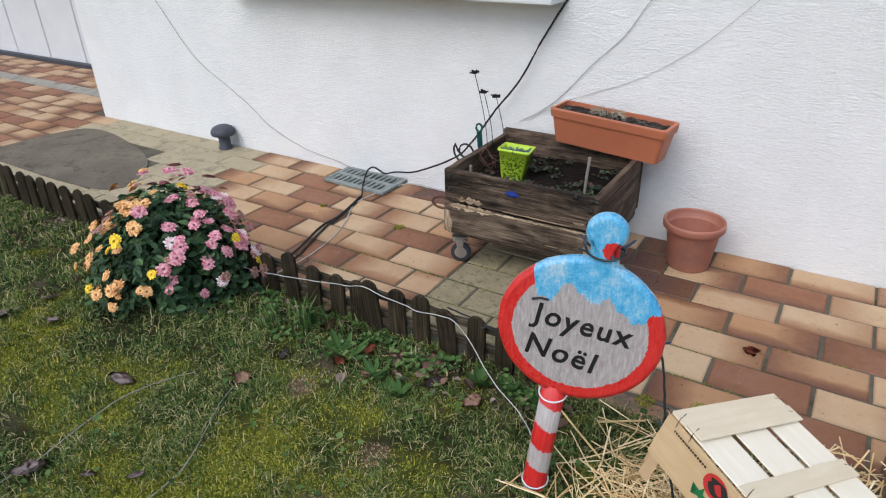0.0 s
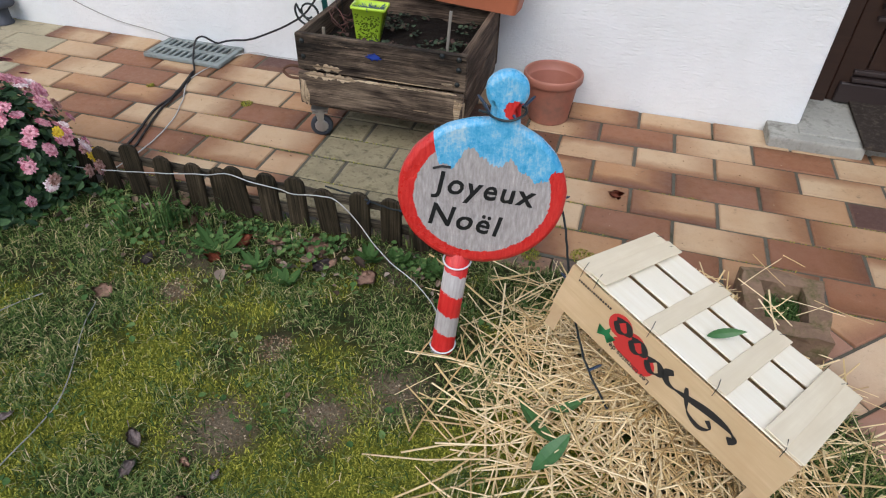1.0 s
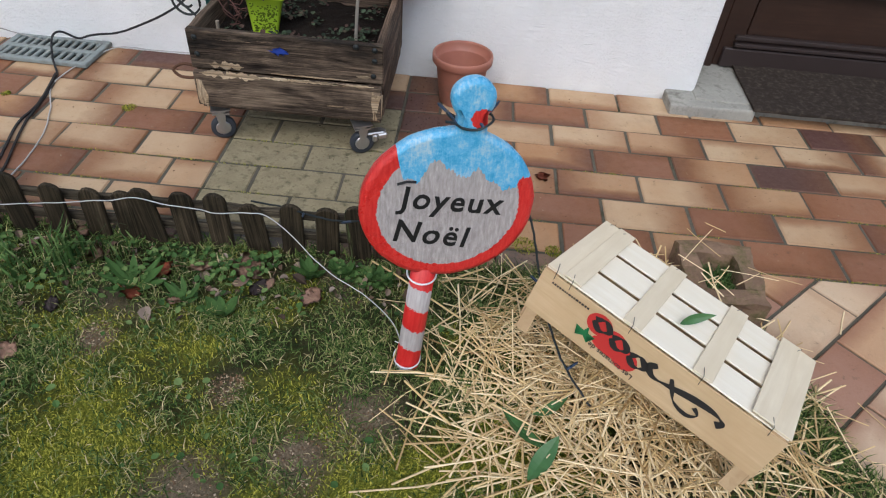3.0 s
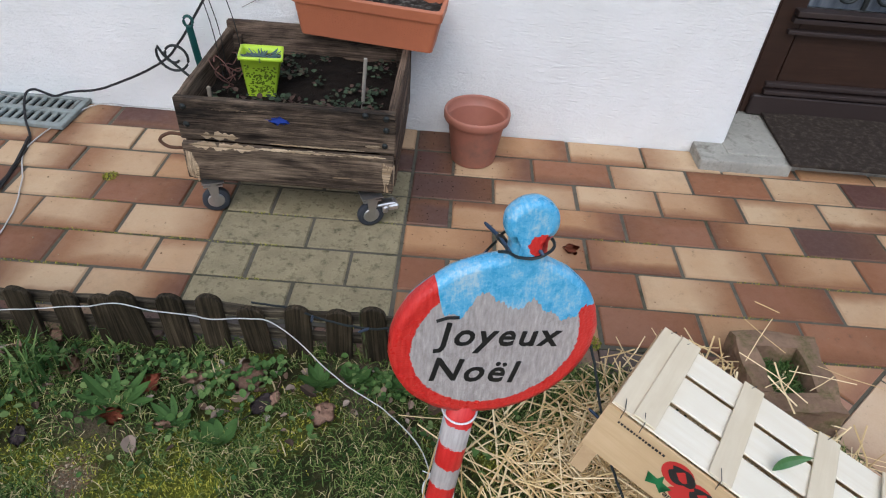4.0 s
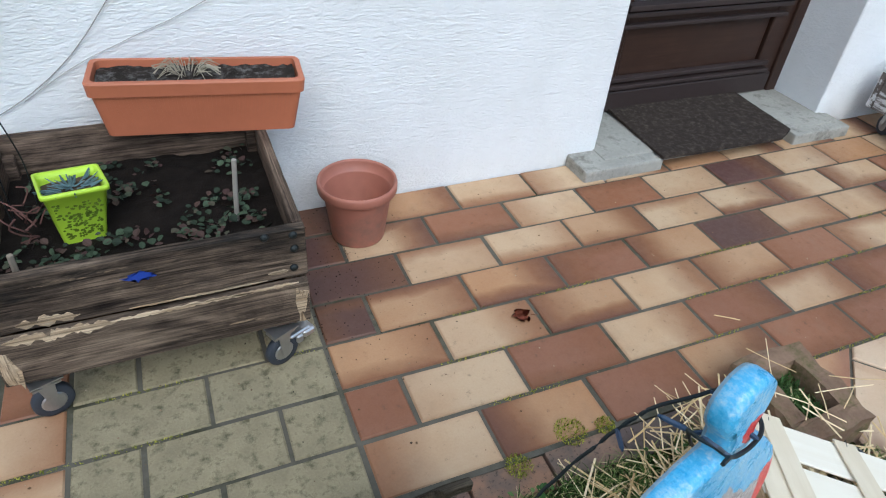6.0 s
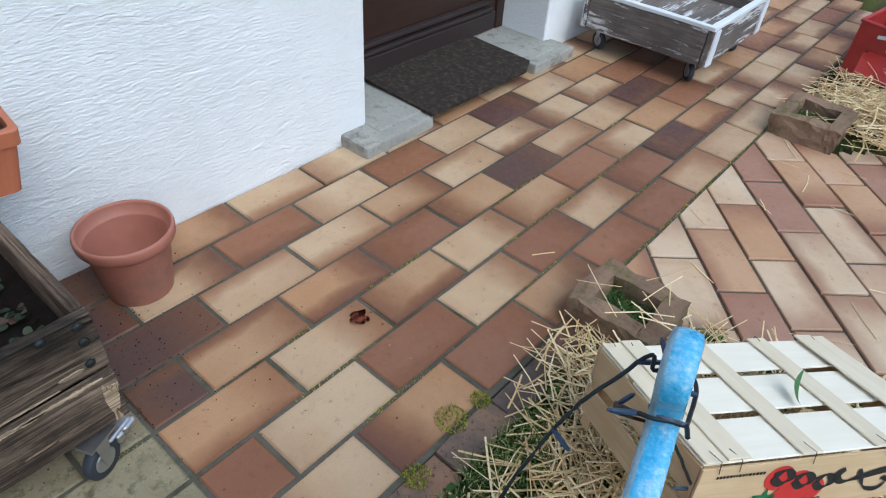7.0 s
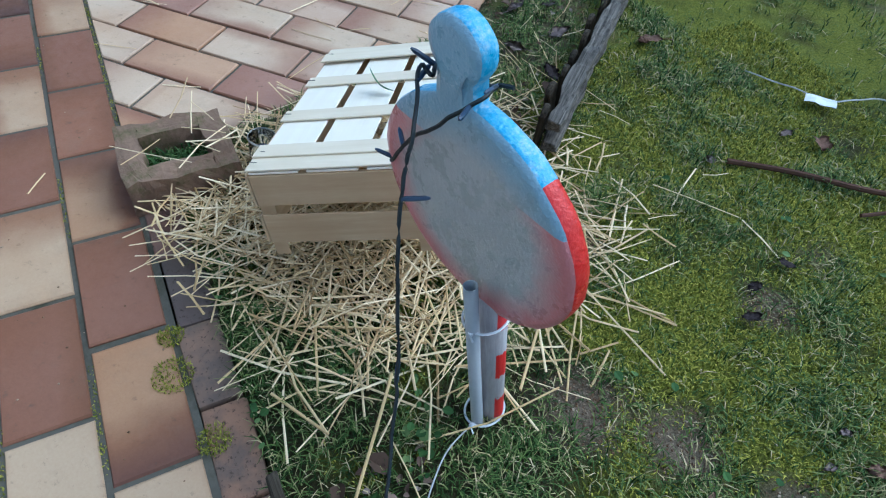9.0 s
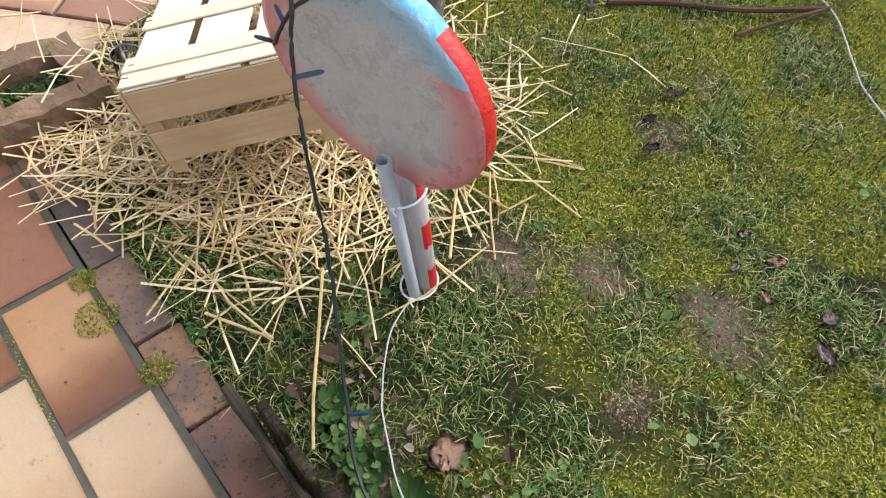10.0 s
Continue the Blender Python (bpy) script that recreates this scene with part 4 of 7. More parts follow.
# ---------- the planter on castors and what is on it ----------
def castor(parent, x, y, turn, brake=False):
    m = pose(x, y, 0, 0, 0, turn)
    bm = bmesh.new()
    add_lathe(bm, [(0.0005, -0.011), (0.034, -0.011), (0.046, -0.012), (0.049, -0.008), (0.049, 0.008), (0.046, 0.012), (0.034, 0.011), (0.0005, 0.011)], 24, pose(0, 0, 0.049, 90))
    w = part("castor_wheel", bm, M_RUBBER, parent, "grey rubber castor wheel", True)
    w.matrix_basis = m
    bm = bmesh.new()
    add_lathe(bm, [(0.0005, -0.0145), (0.026, -0.0145), (0.03, -0.0115), (0.03, 0.0115), (0.026, 0.0145), (0.0005, 0.0145)], 18, pose(0, 0, 0.049, 90))
    part("hub", bm, M_STEEL, w, "steel hub")
    bm = bmesh.new()
    for s in (-1, 1):
        vs = [(0.008, s * 0.017, 0.04), (-0.008, s * 0.017, 0.04), (-0.022, s * 0.017, 0.115), (0.016, s * 0.017, 0.115)]
        a = [bm.verts.new(v) for v in vs]
        b = [bm.verts.new((v[0], v[1] + s * 0.003, v[2])) for v in vs]
        bm.faces.new(a); bm.faces.new(b)
        for i in range(4):
            bm.faces.new((a[i], a[(i + 1) % 4], b[(i + 1) % 4], b[i]))
    add_box(bm, (0.066, 0.042, 0.006), (-0.002, 0, 0.116))
    add_lathe(bm, [(0.022, 0.118), (0.024, 0.125), (0.022, 0.135), (0.0005, 0.136)], 16)
    add_box(bm, (0.075, 0.07, 0.004), (0, 0, 0.138))
    bmesh.ops.recalc_face_normals(bm, faces=bm.faces)
    f = part("castor_fork", bm, M_STEEL, parent, "zinc plated castor fork")
    f.matrix_basis = m
    if brake:
        bm = box((0.07, 0.04, 0.012), (-0.055, 0, 0.088), 0.004)
        add_box(bm, (0.04, 0.05, 0.026), (-0.082, 0, 0.074), None, 0.006)
        add_box(bm, (0.022, 0.044, 0.03), (-0.052, 0, 0.066), None, 0.005)
        f2 = part("brake_pedal", bm, M_STEEL, parent, "steel brake pedal")
        f2.matrix_basis = m


def plank(size, seed, wear=0.0025):
    """A weathered board with uneven edges, lying along x."""
    bm = bmesh.new()
    nx = max(3, int(size[0] / 0.035))
    vs = []
    for i in range(nx + 1):
        x = (i / nx - 0.5) * size[0]
        ring = []
        for y, z in ((-1, -1), (1, -1), (1, 1), (-1, 1)):
            v = Vector((x, y * size[1] / 2, z * size[2] / 2))
            v += wear * noise.noise_vector(Vector((x * 13, y * 3.1 + seed, z * 2.3 - seed)))
            ring.append(bm.verts.new(v))
        vs.append(ring)
    for a, b in zip(vs, vs[1:]):
        for k in range(4):
            bm.faces.new((a[k], b[k], b[(k + 1) % 4], a[(k + 1) % 4]))
    bm.faces.new(vs[0]); bm.faces.new(vs[-1][::-1])
    bmesh.ops.recalc_face_normals(bm, faces=bm.faces)
    bmesh.ops.bevel(bm, geom=[e for e in bm.edges if e.is_manifold and e.calc_face_angle(0) > 0.8], offset=0.003, segments=1, affect="EDGES")
    return bm


def build_planter():
    p = thing("planter_box", "weathered wooden planter box on castors, half-filled with soil", "planter")
    x0, x1, y0, y1 = -1.095, -0.372, 0.318, 0.93
    z0, zm, z1 = 0.168, 0.315, 0.472
    xm, w = (x0 + x1) / 2, x1 - x0
    def board(name, size, centre, mat, seed, turn=0, label=""):
        o = part(name, plank(size, seed), mat, p, label)
        o.matrix_basis = pose(*centre, 0, 0, turn)
        return o
    board("front_board", (w, 0.026, z1 - zm - 0.004), (xm, y0 + 0.013, (z1 + zm) / 2), M_OLD_WOOD, 1.0)
    board("front_board", (w - 0.01, 0.026, zm - z0 - 0.008), (xm, y0 - 0.006, (z0 + zm) / 2), M_OLD_WOOD, 7.3)
    def torn(x_from, x_to, z_mid, z_half, y_front, seed):
        """A thin torn strip of bare wood with ragged upper and lower edges."""
        bm = bmesh.new()
        n = max(8, int((x_to - x_from) / 0.006))
        rows = []
        for i in range(n + 1):
            u = i / n
            x = x_from + (x_to - x_from) * u
            rag = [noise.noise(Vector((x * 45, seed + k * 9.1, 0))) + 0.6 * noise.noise(Vector((x * 150, seed + k * 5.3, 2))) for k in (0, 1)]
            ease = min(1.0, 6 * u, 6 * (1 - u))
            hi, lo = z_mid + z_half * ease * (0.55 + 0.8 * rag[0]), z_mid - z_half * ease * (0.55 + 0.8 * rag[1])
            hi = max(hi, lo + 0.001)
            rows.append([bm.verts.new((x, y_front - d, z)) for d, z in ((0.0, lo), (0.003, lo + 0.0004), (0.003, hi - 0.0004), (0.0, hi))])
        for q, t in zip(rows, rows[1:]):
            for k in range(3):
                bm.faces.new((q[k], t[k], t[k + 1], q[k + 1]))
        bmesh.ops.recalc_face_normals(bm, faces=bm.faces)
        part("splinter", bm, M_SPLINTER, p, "pale torn strip of bare wood")
    torn(x0 + 0.03, x0 + 0.27, zm - 0.006, 0.022, y0 - 0.0185, 1.0)
    torn(x0 + 0.07, x0 + 0.2, zm + 0.022, 0.02, y0 + 0.0005, 4.0)
    torn(x0 + 0.25, x1 - 0.12, zm - 0.003, 0.008, y0 - 0.0185, 7.0)
    torn(x0 + 0.3, x0 + 0.62, zm + 0.008, 0.004, y0 + 0.0005, 13.0)
    torn(x1 - 0.2, x1 - 0.03, zm - 0.001, 0.007, y0 - 0.0185, 17.0)
    torn(x1 - 0.1, x1 - 0.05, zm + 0.028, 0.008, y0 + 0.0005, 21.0)
    torn(x0 + 0.01, x0 + 0.05, z0 + 0.05, 0.06, y0 - 0.0185, 25.0)
    torn(x1 - 0.042, x1 - 0.012, z0 + 0.08, 0.06, y0 - 0.0185, 29.0)
    board("back_board", (w, 0.026, 0.3), (xm, y1 - 0.013, 0.345), M_OLD_WOOD_IN, 2.2)
    for x in (x0 + 0.014, x1 - 0.014):
        for z, h in (((z1 + zm) / 2, z1 - zm - 0.003), ((z0 + zm) / 2, zm - z0 - 0.003)):
            board("side_board", (y1 - y0 - 0.056, 0.026, h), (x, (y0 + y1) / 2, z), M_OLD_WOOD_IN, x * 5 + z, 90)
    for x in (x0 + 0.04, x1 - 0.04):
        for y in (y0 + 0.04, y1 - 0.04):
            part("corner_post", box((0.03, 0.03, 0.27), (x, y, 0.31), 0.003), M_OLD_WOOD_IN, p)
    # broken, pale lower corners
    for x, s in ((x0 + 0.025, 1), (x1 - 0.02, 2)):
        bm = plank((0.11, 0.026, 0.026), s, 0.011)
        o = part("split_corner", bm, M_SPLINTER, p, "splintered pale corner")
        o.matrix_basis = pose(x, y0 - 0.009, 0.225, 0, 86 + 4 * s, 0)
    part("bottom", box((w - 0.02, y1 - y0 - 0.02, 0.02), (xm, (y0 + y1) / 2, z0 - 0.008)), M_OLD_WOOD_IN, p)
    bm = bmesh.new()
    bmesh.ops.create_grid(bm, x_segments=44, y_segments=36, size=0.5)
    bmesh.ops.scale(bm, vec=(w - 0.05, y1 - y0 - 0.05, 1), verts=bm.verts)
    for v in bm.verts:
        v.co += Vector((xm, (y0 + y1) / 2, 0.375 + 0.016 * noise.noise(v.co * 6) + 0.008 * noise.noise(v.co * 30)))
    part("soil", bm, M_SOIL, p, "dark damp potting soil", True)
    for k, (x, z) in enumerate(((x0 + 0.03, 0.44), (x0 + 0.03, 0.375), (x1 - 0.03, 0.452), (x1 - 0.03, 0.41), (-0.47, 0.458), (x1 - 0.035, 0.35))):
        bm = bmesh.new()
        add_lathe(bm, [(0.011, 0), (0.01, 0.003), (0.005, 0.006), (0.0005, 0.0065)], 10, pose(x, y0 - 0.001, z, 90))
        part("bolt", bm, M_DARK, p, "rusty bolt head")
    bm = bmesh.new()
    f = bm.faces.new([bm.verts.new((-0.755 + 0.03 * math.cos(a) * (1 + 0.9 * noise.noise(Vector((3 * math.cos(a), 3 * math.sin(a), 1)))), y0 - 0.0025, 0.414 + 0.011 * math.sin(a) * (1 + 1.2 * noise.noise(Vector((4 * math.cos(a), 4 * math.sin(a), 5)))))) for a in np.linspace(0, math.tau, 40, False)])
    bmesh.ops.triangulate(bm, faces=[f])
    part("paint_spot", bm, plain("blue_paint", (0.02, 0.05, 0.3), 0.5, var=0.3), p, "smear of blue paint")
    part("handle", tube(glide([(x0, y0 + 0.06, 0.29), (x0 - 0.06, y0 + 0.055, 0.3), (x0 - 0.1, y0 + 0.05, 0.275), (x0 - 0.07, y0 + 0.045, 0.25), (x0, y0 + 0.05, 0.25)], 8), 0.006, 6), plain("rusty_iron", (0.12, 0.06, 0.035), 0.8, 0.3), p, "bent rusty iron handle")
    castor(p, -1.03, 0.35, 20)
    castor(p, -0.46, 0.335, 205, True)
    castor(p, -1.03, 0.86, 70)
    castor(p, -0.46, 0.86, 120)


def build_lime_pot():
    t = thing("lime_pot", "square lime green openwork plastic pot standing in the planter", "flower pot", pose(-0.885, 0.595, 0.366, -7, 4, 12) @ Matrix.Diagonal((1.05, 1.05, 0.86, 1)))
    bm = bmesh.new()
    rings = []
    for w, z in ((0.046, 0.0), (0.066, 0.155), (0.072, 0.158), (0.072, 0.172), (0.066, 0.172), (0.063, 0.15), (0.044, 0.004)):
        ring = []
        for cx, cy, a0 in ((1, 1, 0), (-1, 1, 90), (-1, -1, 180), (1, -1, 270)):
            for k in range(3):
                a = radians(a0 + 45 * k)
                ring.append(bm.verts.new((cx * (w - 0.01) + 0.01 * math.cos(a), cy * (w - 0.01) + 0.01 * math.sin(a), z)))
        rings.append(ring)
    for q, s in zip(rings, rings[1:]):
        for k in range(12):
            bm.faces.new((q[k], q[(k + 1) % 12], s[(k + 1) % 12], s[k]))
    bm.faces.new(rings[-1])
    part("pot_wall", bm, M_LIME, t, "", True)
    # flat dark patches on the closed wall: shade of the openwork, as colour
    bm = bmesh.new()
    r = random.Random(6)
    for side in range(4):
        for _ in range(150):
            z = r.uniform(0.018, 0.135)
            w = 0.0464 + 0.02 * z / 0.155 + 0.0012
            u = r.uniform(-1, 1) * (w - 0.014)
            s, e = r.uniform(0.0025, 0.0055), r.uniform(0.0025, 0.005)
            a = r.uniform(0, 1.5)
            q = [(u + s * math.cos(a + k * math.tau / 5), z + e * math.sin(a + k * math.tau / 5)) for k in range(5)]
            m = pose(0, 0, 0, 0, 0, side * 90)
            bm.faces.new([bm.verts.new(m @ Vector((p, -(0.0464 + 0.02 * h / 0.155) - 0.0012, h))) for p, h in q])
    part("openings", bm, plain("pot_opening_shade", (0.1, 0.15, 0.015), 0.7), t, "flat dark patches coloured as the shade in openwork holes")
    bm = bmesh.new()
    bmesh.ops.create_grid(bm, x_segments=10, y_segments=10, size=0.06)
    for v in bm.verts:
        v.co.z = 0.14 + 0.01 * noise.noise(v.co * 40)
    part("soil", bm, plain("dry_peat", (0.1, 0.075, 0.055), 0.95, var=0.4, scale=60, bumpy=0.8), t)
    bm = bmesh.new()
    for k in range(60):
        a = r.uniform(0, math.tau)
        d = r.uniform(0, 0.06)
        p = Vector((d * math.cos(a), d * math.sin(a), 0.148))
        o = Vector((math.cos(a), math.sin(a), r.uniform(0.1, 0.8))) * r.uniform(0.015, 0.035)
        add_tube(bm, [p, p + o], 0.0032, 4, [1, 0.4])
    part("succulent", bm, plain("blue_succulent", (0.09, 0.15, 0.16), 0.5, var=0.4), t, "blue-grey succulent sprigs")


def build_trough():
    t = thing("flower_trough", "ribbed orange plastic flower trough balanced on the planter's rear corner", "flower trough", pose(-0.535, 0.895, 0.478, 0, 2.2, -5.5))
    L, W, H = 0.56, 0.165, 0.165
    def ring(bm, l, w, z, rad=0.018):
        out = []
        for cx, cy, a0 in ((1, 1, 0), (-1, 1, 90), (-1, -1, 180), (1, -1, 270)):
            for k in range(4):
                a = radians(a0 + 30 * k)
                out.append(bm.verts.new((cx * (l / 2 - rad) + rad * math.cos(a), cy * (w / 2 - rad) + rad * math.sin(a), z)))
        return out
    bm = bmesh.new()
    rings = [ring(bm, *a) for a in ((L - 0.05, W - 0.04, 0), (L - 0.008, W - 0.012, H - 0.04), (L + 0.006, W + 0.002, H - 0.04), (L + 0.012, W + 0.008, H - 0.004), (L + 0.006, W + 0.002, H), (L - 0.02, W - 0.024, H), (L - 0.024, W - 0.028, H - 0.05), (L - 0.06, W - 0.05, 0.01))]
    bm.faces.new(rings[0][::-1])
    for q, s in zip(rings, rings[1:]):
        for k in range(16):
            bm.faces.new((q[k], q[(k + 1) % 16], s[(k + 1) % 16], s[k]))
    bm.faces.new(rings[-1])
    part("trough_wall", bm, M_TERRACOTTA, t)
    bm = bmesh.new()
    for k in range(44):
        x = -L / 2 + 0.035 + k * (L - 0.07) / 43
        z1 = H - 0.043
        add_tube(bm, [(x * 0.93, -(W - 0.04) / 2 + 0.0005, 0.01), (x, -(W - 0.012) / 2 + 0.0012, z1)], 0.0016, 4)
    part("ribs", bm, M_TERRACOTTA, t)
    bm = bmesh.new()
    bmesh.ops.create_grid(bm, x_segments=40, y_segments=14, size=0.5)
    bmesh.ops.scale(bm, vec=(L - 0.03, W - 0.03, 1), verts=bm.verts)
    for v in bm.verts:
        v.co.z = H - 0.017 + 0.009 * noise.noise(v.co * 25) + 0.006 * noise.noise(v.co * 70)
    part("soil", bm, plain("trough_soil", (0.035, 0.028, 0.023), 0.95, var=0.6, scale=60, bumpy=1.0, dirt=(0.16, 0.15, 0.14)), t, "dark soil with dry crumbs", True)
    bm = bmesh.new()
    r = random.Random(8)
    for k in range(60):
        a = r.uniform(0, math.tau)
        p = Vector((-0.03 + 0.03 * math.cos(a), 0.01 + 0.015 * math.sin(a), H - 0.02))
        add_tube(bm, glide([p, p + Vector((0.025 * math.cos(a), 0.02 * math.sin(a), r.uniform(0.015, 0.04))), p + Vector((0.06 * math.cos(a), 0.04 * math.sin(a), r.uniform(0.0, 0.03)))], 3), 0.0012, 3)
    part("dry_tuft", bm, plain("dry_tuft", (0.36, 0.32, 0.24), 0.9), t, "dried grey grass tuft")


def build_round_pot():
    t = thing("round_pot", "empty round terracotta-coloured plastic pot on the tiles", "flower pot", pose(-0.088, 0.845, 0))
    bm = bmesh.new()
    prof = [(0.0005, 0), (0.088, 0), (0.092, 0.003), (0.093, 0.006), (0.117, 0.184), (0.119, 0.19), (0.132, 0.192), (0.136, 0.197), (0.137, 0.22), (0.135, 0.228), (0.131, 0.23), (0.127, 0.228), (0.125, 0.222), (0.122, 0.192), (0.117, 0.19), (0.115, 0.184), (0.094, 0.03), (0.09, 0.026), (0.0005, 0.026)]
    add_lathe(bm, prof, 48)
    part("pot_wall", bm, M_POT, t, "", True)
    bm = bmesh.new()
    add_lathe(bm, [(0.0955, 0.04), (0.06, 0.046), (0.03, 0.05), (0.0005, 0.048)], 28)
    rough_up(bm, 0.005, 30)
    part("residue", bm, plain("earth_residue", (0.1, 0.075, 0.055), 0.95, var=0.4, scale=40, bumpy=0.6), t)


def build_hanger():
    t = thing("trellis_hook", "green metal plant support with black scrolls leaning on the wall", "plant support")
    bm = bmesh.new()
    base, top = Vector((-1.2, 0.9, 0.0)), Vector((-1.265, 0.95, 0.44))
    add_box(bm, (0.03, 0.008, (top - base).length), (0, 0, (top - base).length / 2), Matrix.Translation(base) @ (top - base).to_track_quat("Z", "Y").to_matrix().to_4x4(), 0.003)
    part("stake", bm, M_GREEN_METAL, t, "dark green flat metal stake")
    loop = [top + Vector((0.018 * math.cos(a), 0, 0.018 + 0.022 * math.sin(a))) for a in np.linspace(-1.4, 4.6, 16)]
    part("loop", tube(loop, 0.006, 6), M_GREEN_METAL, t)
    d = (top - base).normalized()
    for s in (-1, 1):
        c = base + d * 0.33 + Vector((s * 0.095, -0.004, -0.01))
        pts = []
        for i in range(34):
            a = i / 33 * math.tau * 1.45
            rad = 0.075 * (1 - 0.68 * i / 33)
            pts.append(c + Vector((-s * rad * math.cos(a + 2.6) , 0, rad * math.sin(a + 2.6))))
        low = base + d * 0.05 + Vector((-s * 0.06, -0.004, 0))
        part("scroll", tube(glide([low, base + d * 0.17, pts[0] + Vector((0, 0, -0.02))], 6)[:-1] + pts, 0.0055, 6), M_DARK, t)


def build_stems():
    for k, (b, tp) in enumerate((((-1.03, 0.62, 0.38), (-1.06, 0.535, 0.855)), ((-1.04, 0.68, 0.38), (-1.043, 0.592, 0.758)), ((-0.985, 0.7, 0.38), (-0.978, 0.586, 0.747)))):
        t = thing("dried_flower", "dried dark flower head on a thin stem in the planter", "dried flower", None, "dried flowers in the planter")
        b, tp = Vector(b), Vector(tp)
        part("stem", tube(glide([b, b.lerp(tp, 0.5) + Vector((0.012, 0.01, 0)), tp], 6), 0.0018, 5), M_DARK, t)
        bm = bmesh.new()
        r = random.Random(k)
        for i in range(26):
            a = i * 2.4
            q = tp + Vector((math.cos(a), math.sin(a), 0)) * (0.004 + 0.02 * (i / 26))
            add_tube(bm, [tp - Vector((0, 0, 0.006)), q + Vector((0, 0, r.uniform(-0.002, 0.008)))], 0.0035, 4, [0.6, 1])
        part("head", bm, plain("dried_head", (0.02, 0.018, 0.018), 0.9), t)
    t = thing("stick", "grey wooden plant stick standing in the soil", "stick")
    part("rod", tube([(-0.512, 0.535, 0.36), (-0.505, 0.53, 0.46), (-0.497, 0.527, 0.557)], 0.0065, 7), plain("grey_stick", (0.3, 0.27, 0.23), 0.85), t)
    t = thing("stick", "short wooden plant stick in the planter's corner", "stick")
    part("rod", tube([(-1.005, 0.4, 0.36), (-1.0, 0.395, 0.475)], 0.007, 6), plain("short_stick", (0.25, 0.21, 0.16), 0.85), t)


def build_cables():
    def line(name, label, pts, rad, mat, cat="cable"):
        t = thing(name, label, cat)
        part("strand", tube([p + 0.002 * noise.noise_vector(p * 20) for p in glide(pts, 8)], rad, 5), mat, t)
    wy = WALL_Y - 0.006
    line("cable", "black power cable running from the window to the patio", [(-0.84, wy, 1.12), (-0.94, wy - 0.02, 0.95), (-1.06, wy - 0.04, 0.72), (-1.17, wy - 0.05, 0.58), (-1.32, wy - 0.06, 0.37), (-1.44, wy - 0.06, 0.25), (-1.7, wy - 0.06, 0.12), (-1.86, wy - 0.06, 0.085), (-1.93, 0.96, 0.07), (-2.0, 0.95, 0.1), (-2.04, 0.93, 0.075), (-2.0, 0.83, 0.03), (-1.92, 0.7, 0.008), (-1.87, 0.5, 0.008), (-1.84, 0.3, 0.008), (-1.78, 0.1, 0.008), (-1.74, -0.05, 0.008), (-1.72, -0.28, 0.05), (-1.7, -0.4, 0.03)], 0.0055, M_CABLE)
    line("cable", "thick black cable lying over the tiles", [(-1.92, 0.7, 0.018), (-1.865, 0.45, 0.012), (-1.86, 0.28, 0.01), (-1.79, 0.03, 0.01), (-1.75, -0.2, 0.012)], 0.006, M_CABLE)
    line("wire", "thin grey wire hanging down the white wall", [(-3.97, wy, 1.04), (-3.634, wy, 0.63), (-3.335, wy, 0.443), (-3.137, wy, 0.328), (-2.948, wy, 0.194), (-2.652, wy - 0.005, 0.092), (-2.362, wy - 0.01, 0.05), (-2.1, 0.96, 0.04)], 0.0024, M_THIN_WIRE, "wire")
    line("wire", "thin grey wire pinned up the white wall", [(-0.43, wy, 1.16), (-0.474, wy, 1.103), (-0.56, wy, 0.965), (-0.708, wy, 0.816), (-0.828, wy, 0.675), (-0.944, wy, 0.574), (-1.07, wy, 0.497)], 0.0016, M_THIN_WIRE, "wire")
    line("wire", "thin pale wire pinned up the white wall", [(0.0, wy, 1.17), (-0.161, wy, 1.005), (-0.286, wy, 0.901), (-0.473, wy, 0.782), (-0.683, wy, 0.692), (-0.83, wy, 0.63), (-1.0, wy, 0.53)], 0.0013, M_WALLWIRE, "wire")
    line("wire", "pale wire lying over the tiles", [(-1.2, 1.0, 0.06), (-1.4, 1.02, 0.02), (-1.6, 1.03, 0.008), (-1.8, 1.0, 0.012), (-1.9, 0.66, 0.008), (-1.8, 0.42, 0.006), (-1.73, 0.23, 0.006), (-1.7, 0.0, 0.006), (-1.66, -0.3, 0.05)], 0.0028, M_WHITE_WIRE, "wire")


build_door()
build_garage()
build_sill()
build_vent()
build_grate()
build_sign()
build_light_chain()
build_crate()
build_planter()
build_lime_pot()
build_trough()
build_round_pot()
build_hanger()
build_stems()
build_cables()


# ---------- garden ----------
def island_material(name, stops, rough=0.7, translucent=0.0, grain=60.0):
    """Tone picked per separate piece of the mesh."""
    m, nt, b = nodes_of(name, rough)
    g = nt.nodes.new("ShaderNodeNewGeometry")
    col = ramp(nt, g.outputs["Random Per Island"], *stops)
    n = noise_of(nt, coords(nt), grain, 3)
    col = mixed(nt, 0.5, col, mixed(nt, n, (0.3, 0.3, 0.3), (0.75, 0.75, 0.75)), "OVERLAY")
    nt.links.new(col, b.inputs["Base Color"])
    if translucent:
        b.inputs["Subsurface Weight"].default_value = 0.0
    return m


